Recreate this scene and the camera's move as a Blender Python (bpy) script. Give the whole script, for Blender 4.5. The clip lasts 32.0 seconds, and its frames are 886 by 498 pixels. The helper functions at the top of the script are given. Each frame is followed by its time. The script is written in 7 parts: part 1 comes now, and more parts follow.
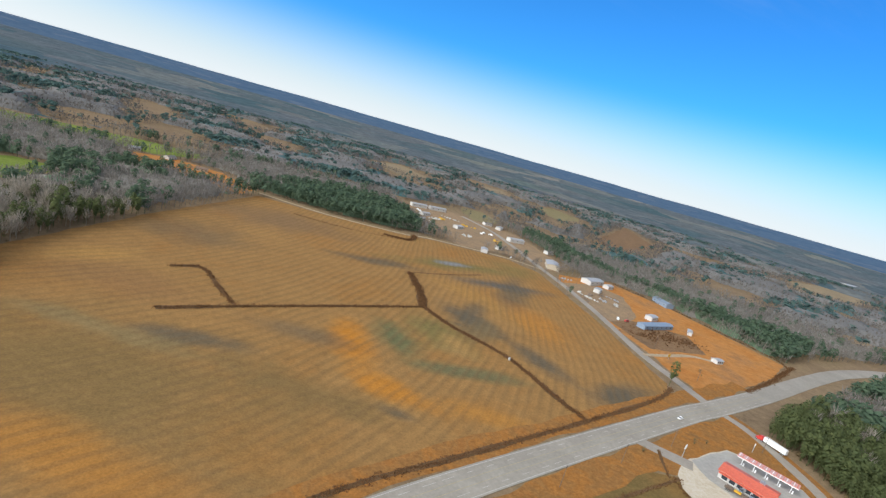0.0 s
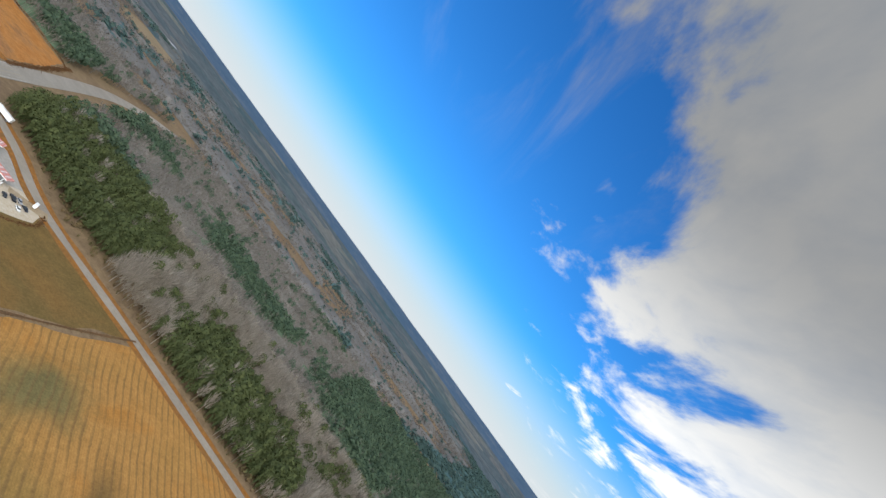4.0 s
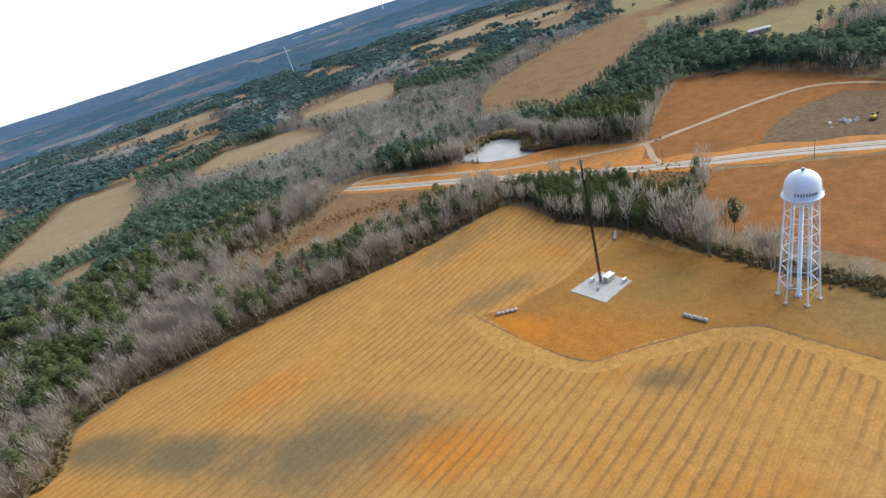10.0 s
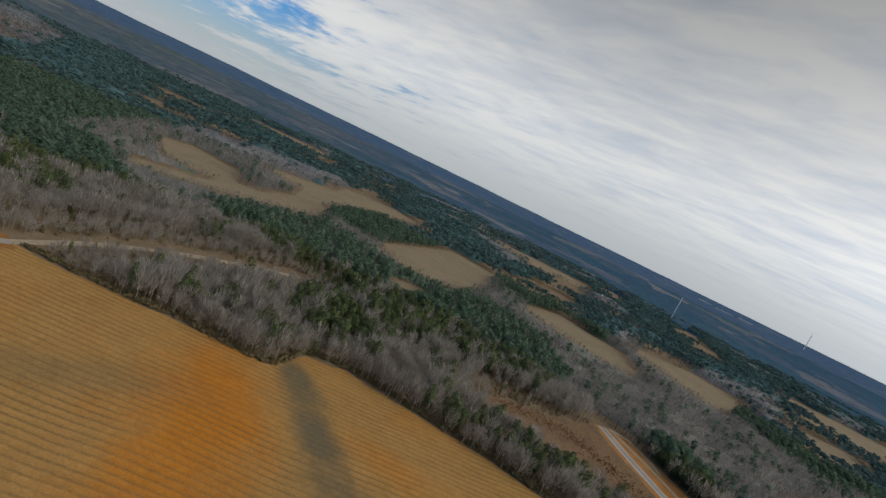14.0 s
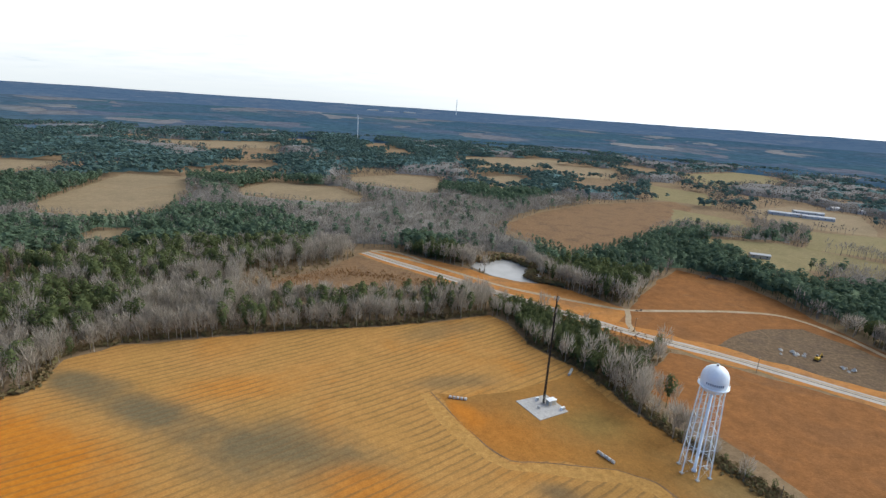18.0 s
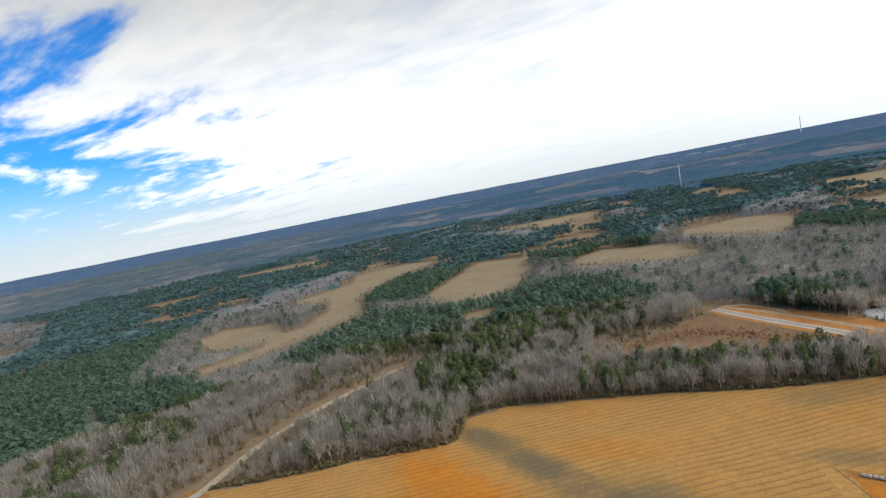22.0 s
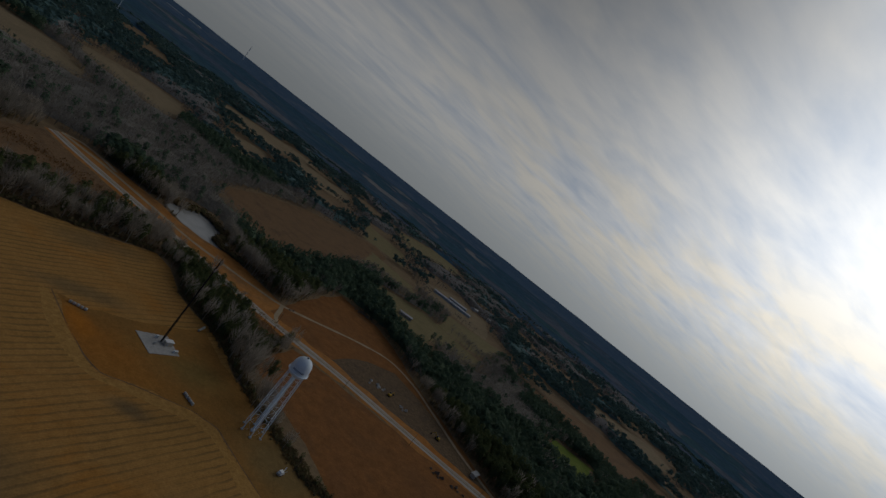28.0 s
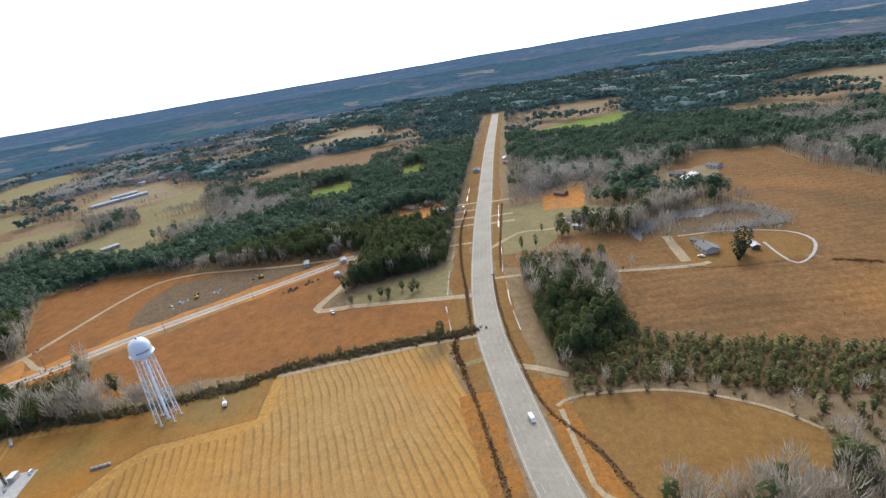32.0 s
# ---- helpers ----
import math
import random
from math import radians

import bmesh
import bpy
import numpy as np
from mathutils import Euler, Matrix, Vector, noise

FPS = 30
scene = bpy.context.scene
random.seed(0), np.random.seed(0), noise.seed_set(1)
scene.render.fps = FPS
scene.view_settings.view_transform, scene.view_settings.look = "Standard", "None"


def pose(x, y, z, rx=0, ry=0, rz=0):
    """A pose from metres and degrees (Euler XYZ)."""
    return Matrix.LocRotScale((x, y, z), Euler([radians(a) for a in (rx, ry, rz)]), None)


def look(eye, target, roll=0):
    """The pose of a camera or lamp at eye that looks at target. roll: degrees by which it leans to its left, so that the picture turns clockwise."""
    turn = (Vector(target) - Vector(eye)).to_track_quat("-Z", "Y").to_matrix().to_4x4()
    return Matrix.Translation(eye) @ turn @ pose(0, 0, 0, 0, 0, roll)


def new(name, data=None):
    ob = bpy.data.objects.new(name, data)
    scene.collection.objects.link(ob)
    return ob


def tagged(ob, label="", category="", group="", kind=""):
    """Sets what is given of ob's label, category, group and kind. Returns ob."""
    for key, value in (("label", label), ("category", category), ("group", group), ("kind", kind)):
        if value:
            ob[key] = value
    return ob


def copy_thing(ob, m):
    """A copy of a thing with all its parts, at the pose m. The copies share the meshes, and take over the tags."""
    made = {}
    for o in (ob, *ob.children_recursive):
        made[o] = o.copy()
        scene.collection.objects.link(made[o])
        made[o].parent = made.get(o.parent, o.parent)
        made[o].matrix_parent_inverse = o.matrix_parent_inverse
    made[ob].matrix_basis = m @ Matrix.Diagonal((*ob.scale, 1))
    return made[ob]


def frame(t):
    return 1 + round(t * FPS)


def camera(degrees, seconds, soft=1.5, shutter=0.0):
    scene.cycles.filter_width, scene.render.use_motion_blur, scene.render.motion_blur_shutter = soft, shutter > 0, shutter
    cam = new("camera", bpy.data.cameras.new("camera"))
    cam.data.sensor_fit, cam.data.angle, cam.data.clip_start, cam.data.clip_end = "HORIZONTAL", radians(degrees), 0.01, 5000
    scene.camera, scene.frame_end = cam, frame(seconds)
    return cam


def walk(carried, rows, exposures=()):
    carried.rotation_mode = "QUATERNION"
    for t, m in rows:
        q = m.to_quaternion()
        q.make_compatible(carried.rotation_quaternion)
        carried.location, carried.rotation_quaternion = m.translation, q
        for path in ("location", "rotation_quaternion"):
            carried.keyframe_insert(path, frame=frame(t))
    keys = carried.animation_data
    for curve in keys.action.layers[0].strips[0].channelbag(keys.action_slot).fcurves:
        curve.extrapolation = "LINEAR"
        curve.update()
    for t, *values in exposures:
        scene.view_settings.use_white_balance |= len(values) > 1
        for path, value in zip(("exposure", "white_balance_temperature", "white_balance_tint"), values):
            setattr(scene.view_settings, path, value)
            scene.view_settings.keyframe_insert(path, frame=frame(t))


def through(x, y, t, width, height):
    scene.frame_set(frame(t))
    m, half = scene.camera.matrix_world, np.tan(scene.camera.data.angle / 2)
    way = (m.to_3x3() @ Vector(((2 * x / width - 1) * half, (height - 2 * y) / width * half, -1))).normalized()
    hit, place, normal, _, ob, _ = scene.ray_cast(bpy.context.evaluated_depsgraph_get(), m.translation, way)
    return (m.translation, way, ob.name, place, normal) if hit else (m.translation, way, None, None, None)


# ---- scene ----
EXPOSURES = [(0.0, -0.84), (1.0, -0.78), (2.0, -0.82), (3.0, -1.03), (4.0, -1.05), (4.5, -1.20), (6.5, -2.70), (7.0, -2.80), (7.5, -1.80), (8.0, -1.15), (9.0, -0.72), (10.0, -0.62), (11.0, -0.72), (12.0, -1.82), (13.0, -1.87), (14.0, -1.80), (15.0, -1.75),
             (17.5, -0.90), (18.0, -0.88), (20.0, -0.58), (22.0, -0.95), (23.0, -0.95), (24.0, -1.05), (25.0, -1.4), (26.0, -1.90), (28.5, -4.10), (29.0, -4.30), (29.5, -4.20), (30.0, -2.92), (30.5, -1.38), (31.0, -0.86), (32.0, -0.66)]
cam = camera(81.2, 32.0, soft=1.35)
walk(cam, [
    (0.0, pose(-24.96, 11.32, 123.47, 77.58, -15.45, 162.83)),
    (0.5, pose(-23.85, 16.05, 125.91, 75.28, -16.56, 162.19)),
    (1.0, pose(-22.50, 21.11, 127.07, 75.93, -24.43, 158.29)),
    (1.5, pose(-19.63, 26.54, 127.88, 74.90, -36.94, 157.19)),
    (2.0, pose(-16.76, 32.95, 129.19, 81.66, -42.38, 145.21)),
    (2.5, pose(-14.42, 38.40, 129.83, 90.01, -41.19, 130.56)),
    (3.0, pose(-10.32, 42.85, 130.22, 93.50, -42.55, 119.32)),
    (3.5, pose(-5.16, 47.05, 129.30, 97.87, -53.75, 101.80)),
    (4.0, pose(-0.18, 49.36, 128.94, 102.51, -53.45, 80.60)),
    (4.5, pose(4.23, 50.61, 127.02, 103.42, -53.97, 62.98)),
    (6.5, pose(15.77, 55.96, 122.59, 88.11, -41.86, 8.62)),
    (7.0, pose(17.17, 57.36, 121.89, 80.63, -37.24, -3.11)),
    (7.5, pose(14.16, 60.17, 123.52, 73.23, -20.00, -13.77)),
    (8.0, pose(11.47, 60.37, 124.86, 65.41, -7.29, -19.12)),
    (8.5, pose(8.73, 57.90, 126.36, 59.55, -8.32, -18.42)),
    (9.0, pose(6.88, 54.71, 126.95, 57.04, 1.63, -20.91)),
    (9.5, pose(5.95, 50.73, 127.99, 58.18, 10.28, -19.68)),
    (10.0, pose(5.44, 46.56, 129.34, 62.74, 16.00, -11.75)),
    (10.5, pose(4.11, 43.62, 130.13, 71.21, 22.38, -1.13)),
    (11.0, pose(4.39, 41.59, 130.66, 81.29, 25.90, 12.62)),
    (11.5, pose(6.05, 41.59, 131.35, 89.74, 26.23, 28.43)),
    (12.0, pose(8.84, 40.99, 133.60, 93.07, 14.25, 38.13)),
    (12.5, pose(11.91, 38.51, 135.34, 91.58, -1.39, 43.81)),
    (13.0, pose(14.83, 35.00, 136.65, 87.65, -19.42, 43.11)),
    (13.5, pose(17.55, 32.14, 137.20, 83.96, -23.37, 39.39)),
    (14.0, pose(19.37, 29.75, 136.74, 80.86, -25.66, 34.05)),
    (14.5, pose(19.56, 27.92, 136.59, 78.26, -28.09, 28.01)),
    (15.0, pose(18.09, 26.20, 137.06, 76.38, -31.14, 21.46)),
    (15.5, pose(15.96, 23.85, 138.42, 75.82, -34.46, 13.53)),
    (17.5, pose(3.45, 7.05, 137.71, 75.29, -5.26, -5.11)),
    (18.0, pose(3.43, 5.11, 137.97, 74.69, -3.77, -3.90)),
    (18.5, pose(2.32, 2.64, 138.67, 74.95, -0.12, -2.55)),
    (19.0, pose(0.00, 0.00, 140.00, 75.57, 0.43, 0.00)),
    (19.5, pose(-0.43, -2.30, 141.61, 76.67, 2.41, 3.35)),
    (20.0, pose(-0.81, -5.15, 142.09, 78.40, 4.29, 7.27)),
    (20.5, pose(-1.03, -7.63, 143.40, 80.20, 5.98, 12.06)),
    (21.0, pose(-0.37, -9.41, 144.98, 81.92, 7.89, 17.58)),
    (21.5, pose(0.45, -12.51, 145.45, 83.30, 9.49, 23.17)),
    (22.0, pose(0.59, -17.40, 146.50, 83.84, 10.88, 29.26)),
    (22.5, pose(-0.06, -23.67, 149.33, 82.69, 3.42, 34.90)),
    (23.0, pose(0.67, -27.44, 150.97, 80.50, -10.03, 39.55)),
    (23.5, pose(0.95, -28.86, 150.79, 78.62, -22.69, 39.53)),
    (24.0, pose(1.10, -29.68, 149.87, 79.10, -24.41, 34.90)),
    (24.5, pose(1.82, -32.16, 149.30, 80.11, -26.48, 29.13)),
    (25.0, pose(2.73, -35.12, 149.12, 81.35, -28.02, 22.71)),
    (25.5, pose(3.84, -38.39, 149.86, 82.15, -30.26, 15.91)),
    (26.0, pose(4.98, -42.36, 151.40, 82.96, -32.37, 8.32)),
    (26.5, pose(6.13, -46.92, 151.46, 83.48, -34.42, -0.17)),
    (28.5, pose(1.39, -46.43, 151.39, 84.67, -42.70, -42.78)),
    (29.0, pose(-2.64, -47.88, 149.84, 85.51, -44.96, -56.17)),
    (29.5, pose(-7.33, -48.95, 148.26, 85.40, -29.98, -66.65)),
    (30.0, pose(-12.87, -50.27, 147.77, 82.40, -8.65, -72.95)),
    (30.5, pose(-18.20, -51.25, 148.59, 76.37, -8.63, -73.22)),
    (31.0, pose(-23.23, -50.44, 151.04, 71.15, -9.01, -72.90)),
    (31.5, pose(-29.96, -48.24, 152.10, 68.97, 0.50, -74.27)),
    (32.0, pose(-36.57, -45.94, 152.35, 69.60, 9.07, -73.59)),
], exposures=EXPOSURES)

# ---- world, sun ----
SUN_DIR = Vector((0.77, 0.20, 0.61)).normalized()
world = bpy.data.worlds.new("sky")
scene.world = world
world.use_nodes = True


def sky_nodes():
    nt = world.node_tree
    nt.nodes.clear()
    N, L = nt.nodes.new, nt.links.new

    def math_node(op, a, b=None, c=None):
        n = N("ShaderNodeMath")
        n.operation = op
        for i, v in enumerate((a, b, c)):
            if v is None:
                continue
            if isinstance(v, (int, float)):
                n.inputs[i].default_value = v
            else:
                L(v, n.inputs[i])
        return n.outputs[0]

    def smooth(v, lo, hi):
        n = N("ShaderNodeMapRange")
        n.interpolation_type = "SMOOTHSTEP"
        L(v, n.inputs[0])
        n.inputs[1].default_value, n.inputs[2].default_value = lo, hi
        return n.outputs[0]

    def smooth_to(v, lo, hi, a, b):
        n = N("ShaderNodeMapRange")
        n.interpolation_type = "SMOOTHSTEP"
        L(v, n.inputs[0])
        for i, q in enumerate((lo, hi, a, b)):
            n.inputs[i + 1].default_value = q
        return n.outputs[0]

    sky = N("ShaderNodeTexSky")
    sky.sky_type, sky.sun_disc = "NISHITA", False
    sky.sun_elevation, sky.sun_rotation = radians(37.5), radians(75)
    sky.air_density, sky.dust_density, sky.ozone_density = 1.0, 0.6, 3.0
    tc = N("ShaderNodeTexCoord")
    xyz = N("ShaderNodeSeparateXYZ")
    L(tc.outputs["Generated"], xyz.inputs[0])
    # cloud deck seen in perspective on a flat layer
    up = math_node("ADD", math_node("MAXIMUM", xyz.outputs[2], 0.0), 0.10)
    flat = N("ShaderNodeCombineXYZ")
    L(math_node("DIVIDE", xyz.outputs[0], up), flat.inputs[0])
    L(math_node("DIVIDE", xyz.outputs[1], up), flat.inputs[1])
    streak = N("ShaderNodeMapping")
    streak.inputs["Rotation"].default_value = (0, 0, radians(25))
    streak.inputs["Scale"].default_value = (0.75, 1.5, 1)
    L(flat.outputs[0], streak.inputs[0])
    big = N("ShaderNodeTexNoise")
    big.inputs["Scale"].default_value, big.inputs["Detail"].default_value, big.inputs["Roughness"].default_value = 1.3, 8, 0.6
    big.inputs["Distortion"].default_value = 0.35
    L(streak.outputs[0], big.inputs["Vector"])
    small = N("ShaderNodeTexNoise")
    small.inputs["Scale"].default_value, small.inputs["Detail"].default_value = 4.0, 6
    small.inputs["Distortion"].default_value = 0.4
    L(streak.outputs[0], small.inputs["Vector"])

    def dot(v):
        n = N("ShaderNodeVectorMath")
        n.operation = "DOT_PRODUCT"
        L(tc.outputs["Generated"], n.inputs[0])
        n.inputs[1].default_value = v
        return n.outputs["Value"]

    # the deck covers the sunward and northern half; the south-west stays clear
    side = dot((0.38, 0.58, 0.72))
    cover = math_node("ADD", math_node("MULTIPLY", side, 2.1), math_node("MULTIPLY", math_node("SUBTRACT", big.outputs[0], 0.5), 2.6))
    mask = smooth(math_node("ADD", cover, math_node("MULTIPLY", math_node("SUBTRACT", small.outputs[0], 0.5), 0.5)), -0.05, 0.40)
    # thin wisps high in the clear part
    comb = N("ShaderNodeMapping")
    comb.inputs["Rotation"].default_value = (0, 0, radians(-52))
    comb.inputs["Scale"].default_value = (0.5, 2.6, 1)
    L(flat.outputs[0], comb.inputs[0])
    wisp = N("ShaderNodeTexNoise")
    wisp.inputs["Scale"].default_value, wisp.inputs["Detail"].default_value, wisp.inputs["Roughness"].default_value = 1.1, 7, 0.62
    wisp.inputs["Distortion"].default_value = 0.5
    L(comb.outputs[0], wisp.inputs["Vector"])
    veil = math_node("MULTIPLY", smooth(wisp.outputs[0], 0.50, 0.82), math_node("MULTIPLY", smooth(xyz.outputs[2], 0.25, 0.6), 0.8))
    mask = math_node("MAXIMUM", mask, veil)
    # thickness shades the deck grey-blue, the veiled sun makes it glow
    ramp = N("ShaderNodeValToRGB")
    ramp.color_ramp.elements[0].position, ramp.color_ramp.elements[0].color = 0.30, (0.60, 0.68, 0.80, 1)
    ramp.color_ramp.elements[1].position, ramp.color_ramp.elements[1].color = 0.58, (0.93, 0.94, 0.94, 1)
    L(math_node("ADD", math_node("MULTIPLY", big.outputs[0], 0.65), math_node("MULTIPLY", small.outputs[0], 0.35)), ramp.inputs[0])
    near = math_node("MAXIMUM", dot(tuple(SUN_DIR)), 0.0)
    glow = math_node("ADD", math_node("MULTIPLY", math_node("POWER", near, 14.0), 58.0), math_node("MULTIPLY", math_node("POWER", near, 2.0), 5.6))
    lit = N("ShaderNodeVectorMath")
    lit.operation = "SCALE"
    L(ramp.outputs[0], lit.inputs[0])
    L(math_node("MULTIPLY", math_node("ADD", glow, 3.7), smooth_to(xyz.outputs[2], 0.0, 0.6, 1.55, 0.40)), lit.inputs["Scale"])
    # low clouds under the sun turn cream
    cream = N("ShaderNodeMix")
    cream.data_type = "RGBA"
    L(math_node("MULTIPLY", math_node("MULTIPLY", smooth(xyz.outputs[2], 0.34, 0.16), smooth(near, 0.45, 0.85)), smooth(big.outputs[0], 0.40, 0.60)), cream.inputs[0])
    cream.inputs[6].default_value, cream.inputs[7].default_value = (1, 1, 1, 1), (1.03, 0.96, 0.84, 1)
    warm = N("ShaderNodeVectorMath")
    warm.operation = "MULTIPLY"
    L(lit.outputs[0], warm.inputs[0])
    L(cream.outputs[2], warm.inputs[1])
    # clear sky, a little deeper in tone than the raw model
    blue = N("ShaderNodeVectorMath")
    blue.operation = "MULTIPLY"
    L(sky.outputs[0], blue.inputs[0])
    blue.inputs[1].default_value = (0.092, 0.375, 0.66)
    mix = N("ShaderNodeMix")
    mix.data_type = "RGBA"
    L(mask, mix.inputs[0])
    L(blue.outputs[0], mix.inputs[6])
    L(warm.outputs[0], mix.inputs[7])
    # pale air along the horizon
    pale = N("ShaderNodeMix")
    pale.data_type = "RGBA"
    L(smooth(xyz.outputs[2], 0.17, -0.02), pale.inputs[0])
    L(mix.outputs[2], pale.inputs[6])
    air = N("ShaderNodeVectorMath")
    air.operation = "SCALE"
    air.inputs[0].default_value = (1.24, 1.34, 1.39)
    L(math_node("ADD", math_node("MULTIPLY", glow, 0.62), 2.35), air.inputs["Scale"])
    L(air.outputs[0], pale.inputs[7])
    bg = N("ShaderNodeBackground")
    bg.inputs[1].default_value = 0.525
    L(pale.outputs[2], bg.inputs[0])
    L(bg.outputs[0], N("ShaderNodeOutputWorld").inputs[0])


sky_nodes()
sun = new("sun", bpy.data.lights.new("sun", "SUN"))
sun.data.energy, sun.data.angle, sun.data.color = 1.6, radians(6.0), (1.0, 0.95, 0.86)
sun.matrix_world = look((0, 0, 0), tuple(-SUN_DIR))


# ---- materials ----
class Nodes:
    """Short hand for building a node material."""

    def __init__(self, name, rough=0.9, metal=0.0):
        self.m = bpy.data.materials.new(name)
        self.m.use_nodes = True
        self.t = self.m.node_tree
        self.p = self.t.nodes["Principled BSDF"]
        self.p.inputs["Roughness"].default_value = rough
        self.p.inputs["Metallic"].default_value = metal
        self.p.inputs["Specular IOR Level"].default_value = 0.25
        self.pos = self.t.nodes.new("ShaderNodeNewGeometry").outputs["Position"]

    def put(self, v, sock):
        if hasattr(v, "is_output"):
            self.t.links.new(v, sock)
        elif isinstance(v, tuple) and len(v) == 3 and sock.type == "RGBA":
            sock.default_value = (*v, 1)
        else:
            sock.default_value = v

    def math(self, op, a, b=0.0):
        n = self.t.nodes.new("ShaderNodeMath")
        n.operation = op
        self.put(a, n.inputs[0])
        self.put(b, n.inputs[1])
        return n.outputs[0]

    def noise(self, size, detail=4, rough=0.55, at=None, distort=0.0):
        n = self.t.nodes.new("ShaderNodeTexNoise")
        n.inputs["Scale"].default_value = 1.0 / size
        n.inputs["Detail"].default_value = detail
        n.inputs["Roughness"].default_value = rough
        n.inputs["Distortion"].default_value = distort
        self.put(at or self.pos, n.inputs["Vector"])
        return n.outputs[0]

    def ramp(self, v, stops):
        n = self.t.nodes.new("ShaderNodeValToRGB")
        e = n.color_ramp.elements
        while len(e) < len(stops):
            e.new(0.5)
        for k, (p, c) in zip(e, stops):
            k.position, k.color = p, (*c, 1)
        self.put(v, n.inputs[0])
        return n.outputs[0]

    def mix(self, f, a, b, mode="MIX"):
        n = self.t.nodes.new("ShaderNodeMix")
        n.data_type, n.blend_type = "RGBA", mode
        self.put(f, n.inputs[0])
        self.put(a, n.inputs[6])
        self.put(b, n.inputs[7])
        return n.outputs[2]

    def range(self, v, lo, hi, a=0.0, b=1.0, smooth=True):
        n = self.t.nodes.new("ShaderNodeMapRange")
        n.interpolation_type = "SMOOTHSTEP" if smooth else "LINEAR"
        self.put(v, n.inputs[0])
        for i, q in enumerate((lo, hi, a, b)):
            n.inputs[i + 1].default_value = q
        return n.outputs[0]

    def mapped(self, scale, turn=0.0, move=(0, 0, 0)):
        """Positions moved to move, turned and scaled."""
        n = self.t.nodes.new("ShaderNodeMapping")
        n.vector_type = "TEXTURE"
        n.inputs["Location"].default_value = move
        n.inputs["Rotation"].default_value = (0, 0, radians(turn))
        n.inputs["Scale"].default_value = scale
        self.put(self.pos, n.inputs[0])
        return n.outputs[0]

    def length(self, v):
        n = self.t.nodes.new("ShaderNodeVectorMath")
        n.operation = "LENGTH"
        self.put(v, n.inputs[0])
        return n.outputs["Value"]

    def bump(self, h, dist, strength=1.0):
        n = self.t.nodes.new("ShaderNodeBump")
        n.inputs["Strength"].default_value = strength
        n.inputs["Distance"].default_value = dist
        self.put(h, n.inputs["Height"])
        self.t.links.new(n.outputs[0], self.p.inputs["Normal"])

    def done(self, colour):
        self.put(colour, self.p.inputs["Base Color"])
        return self.m


def earth(name, stops, big=55.0, mid=7.0, contrast=0.5, rows=None, spots=(), rough=0.95):
    """Soil, stubble and grass: broad patches, clods, and optional rows (turn in degrees, spacing, strength, dark colour, how thin, where they begin to curve and how much)."""
    k = Nodes(name, rough)
    k.p.inputs["Specular IOR Level"].default_value = 0.03
    wide = k.noise(big, 5, 0.6, distort=0.6)
    col = k.ramp(wide, stops)
    for x, y, rx, ry, turn, c, amount in spots:
        v = k.mapped((rx, ry, 1000), turn, (x, y, 0))
        d = k.math("ADD", k.length(v), k.math("MULTIPLY", k.math("SUBTRACT", k.noise(32, 6, 0.68), 0.5), 1.6))
        col = k.mix(k.math("MULTIPLY", k.range(d, 1.25, 0.15), amount), col, c)
    fine = k.noise(mid, 7, 0.7)
    col = k.mix(contrast, col, k.ramp(fine, [(0.25, (0.35, 0.35, 0.35)), (0.75, (0.78, 0.76, 0.74))]), "OVERLAY")
    grain = k.noise(0.9, 3, 0.6)
    h = grain
    if rows:
        turn, spacing, strength, dark, thin, curve = rows
        v = k.t.nodes.new("ShaderNodeSeparateXYZ")
        k.put(k.mapped((1, 1, 1), turn), v.inputs[0])
        warp = k.math("MULTIPLY", k.math("SUBTRACT", k.noise(70, 2, 0.5), 0.5), 8.0)
        warp = k.math("ADD", warp, k.math("MULTIPLY", k.math("SUBTRACT", k.noise(5, 4, 0.65), 0.5), 1.5))
        if curve:
            start, amount = curve
            past = k.math("MAXIMUM", k.math("SUBTRACT", start, v.outputs[0]), 0.0)
            warp = k.math("ADD", warp, k.math("MULTIPLY", k.math("MULTIPLY", past, past), amount))
        ph = k.math("MULTIPLY", k.math("ADD", v.outputs[1], warp), 2 * math.pi / spacing)
        wave = k.math("SINE", ph)
        amount = k.math("MULTIPLY", k.range(wave, thin, 1.0), k.math("MULTIPLY", k.range(k.noise(35, 4, 0.6), 0.30, 0.62, 0.25, 1.0), strength))
        col = k.mix(amount, col, dark)
        fine_wave = k.math("SINE", k.math("MULTIPLY", ph, 4.0))
        col = k.mix(k.math("MULTIPLY", k.range(fine_wave, 0.1, 1.0), strength * 0.25), col, dark)
        h = k.math("ADD", k.math("MULTIPLY", wave, 0.5), grain)
    col = k.mix(0.38, col, k.ramp(grain, [(0.32, (0.36, 0.36, 0.36)), (0.68, (0.66, 0.65, 0.64))]), "OVERLAY")
    clods = k.noise(2.4, 3, 0.7)
    col = k.mix(0.3, col, k.ramp(clods, [(0.36, (0.36, 0.36, 0.36)), (0.5, (0.5, 0.5, 0.5)), (0.66, (0.66, 0.66, 0.65))]), "OVERLAY")
    k.bump(h, 0.25, 0.6)
    return k.done(k.mix(1.0, col, (0.74, 0.74, 0.74), "MULTIPLY"))


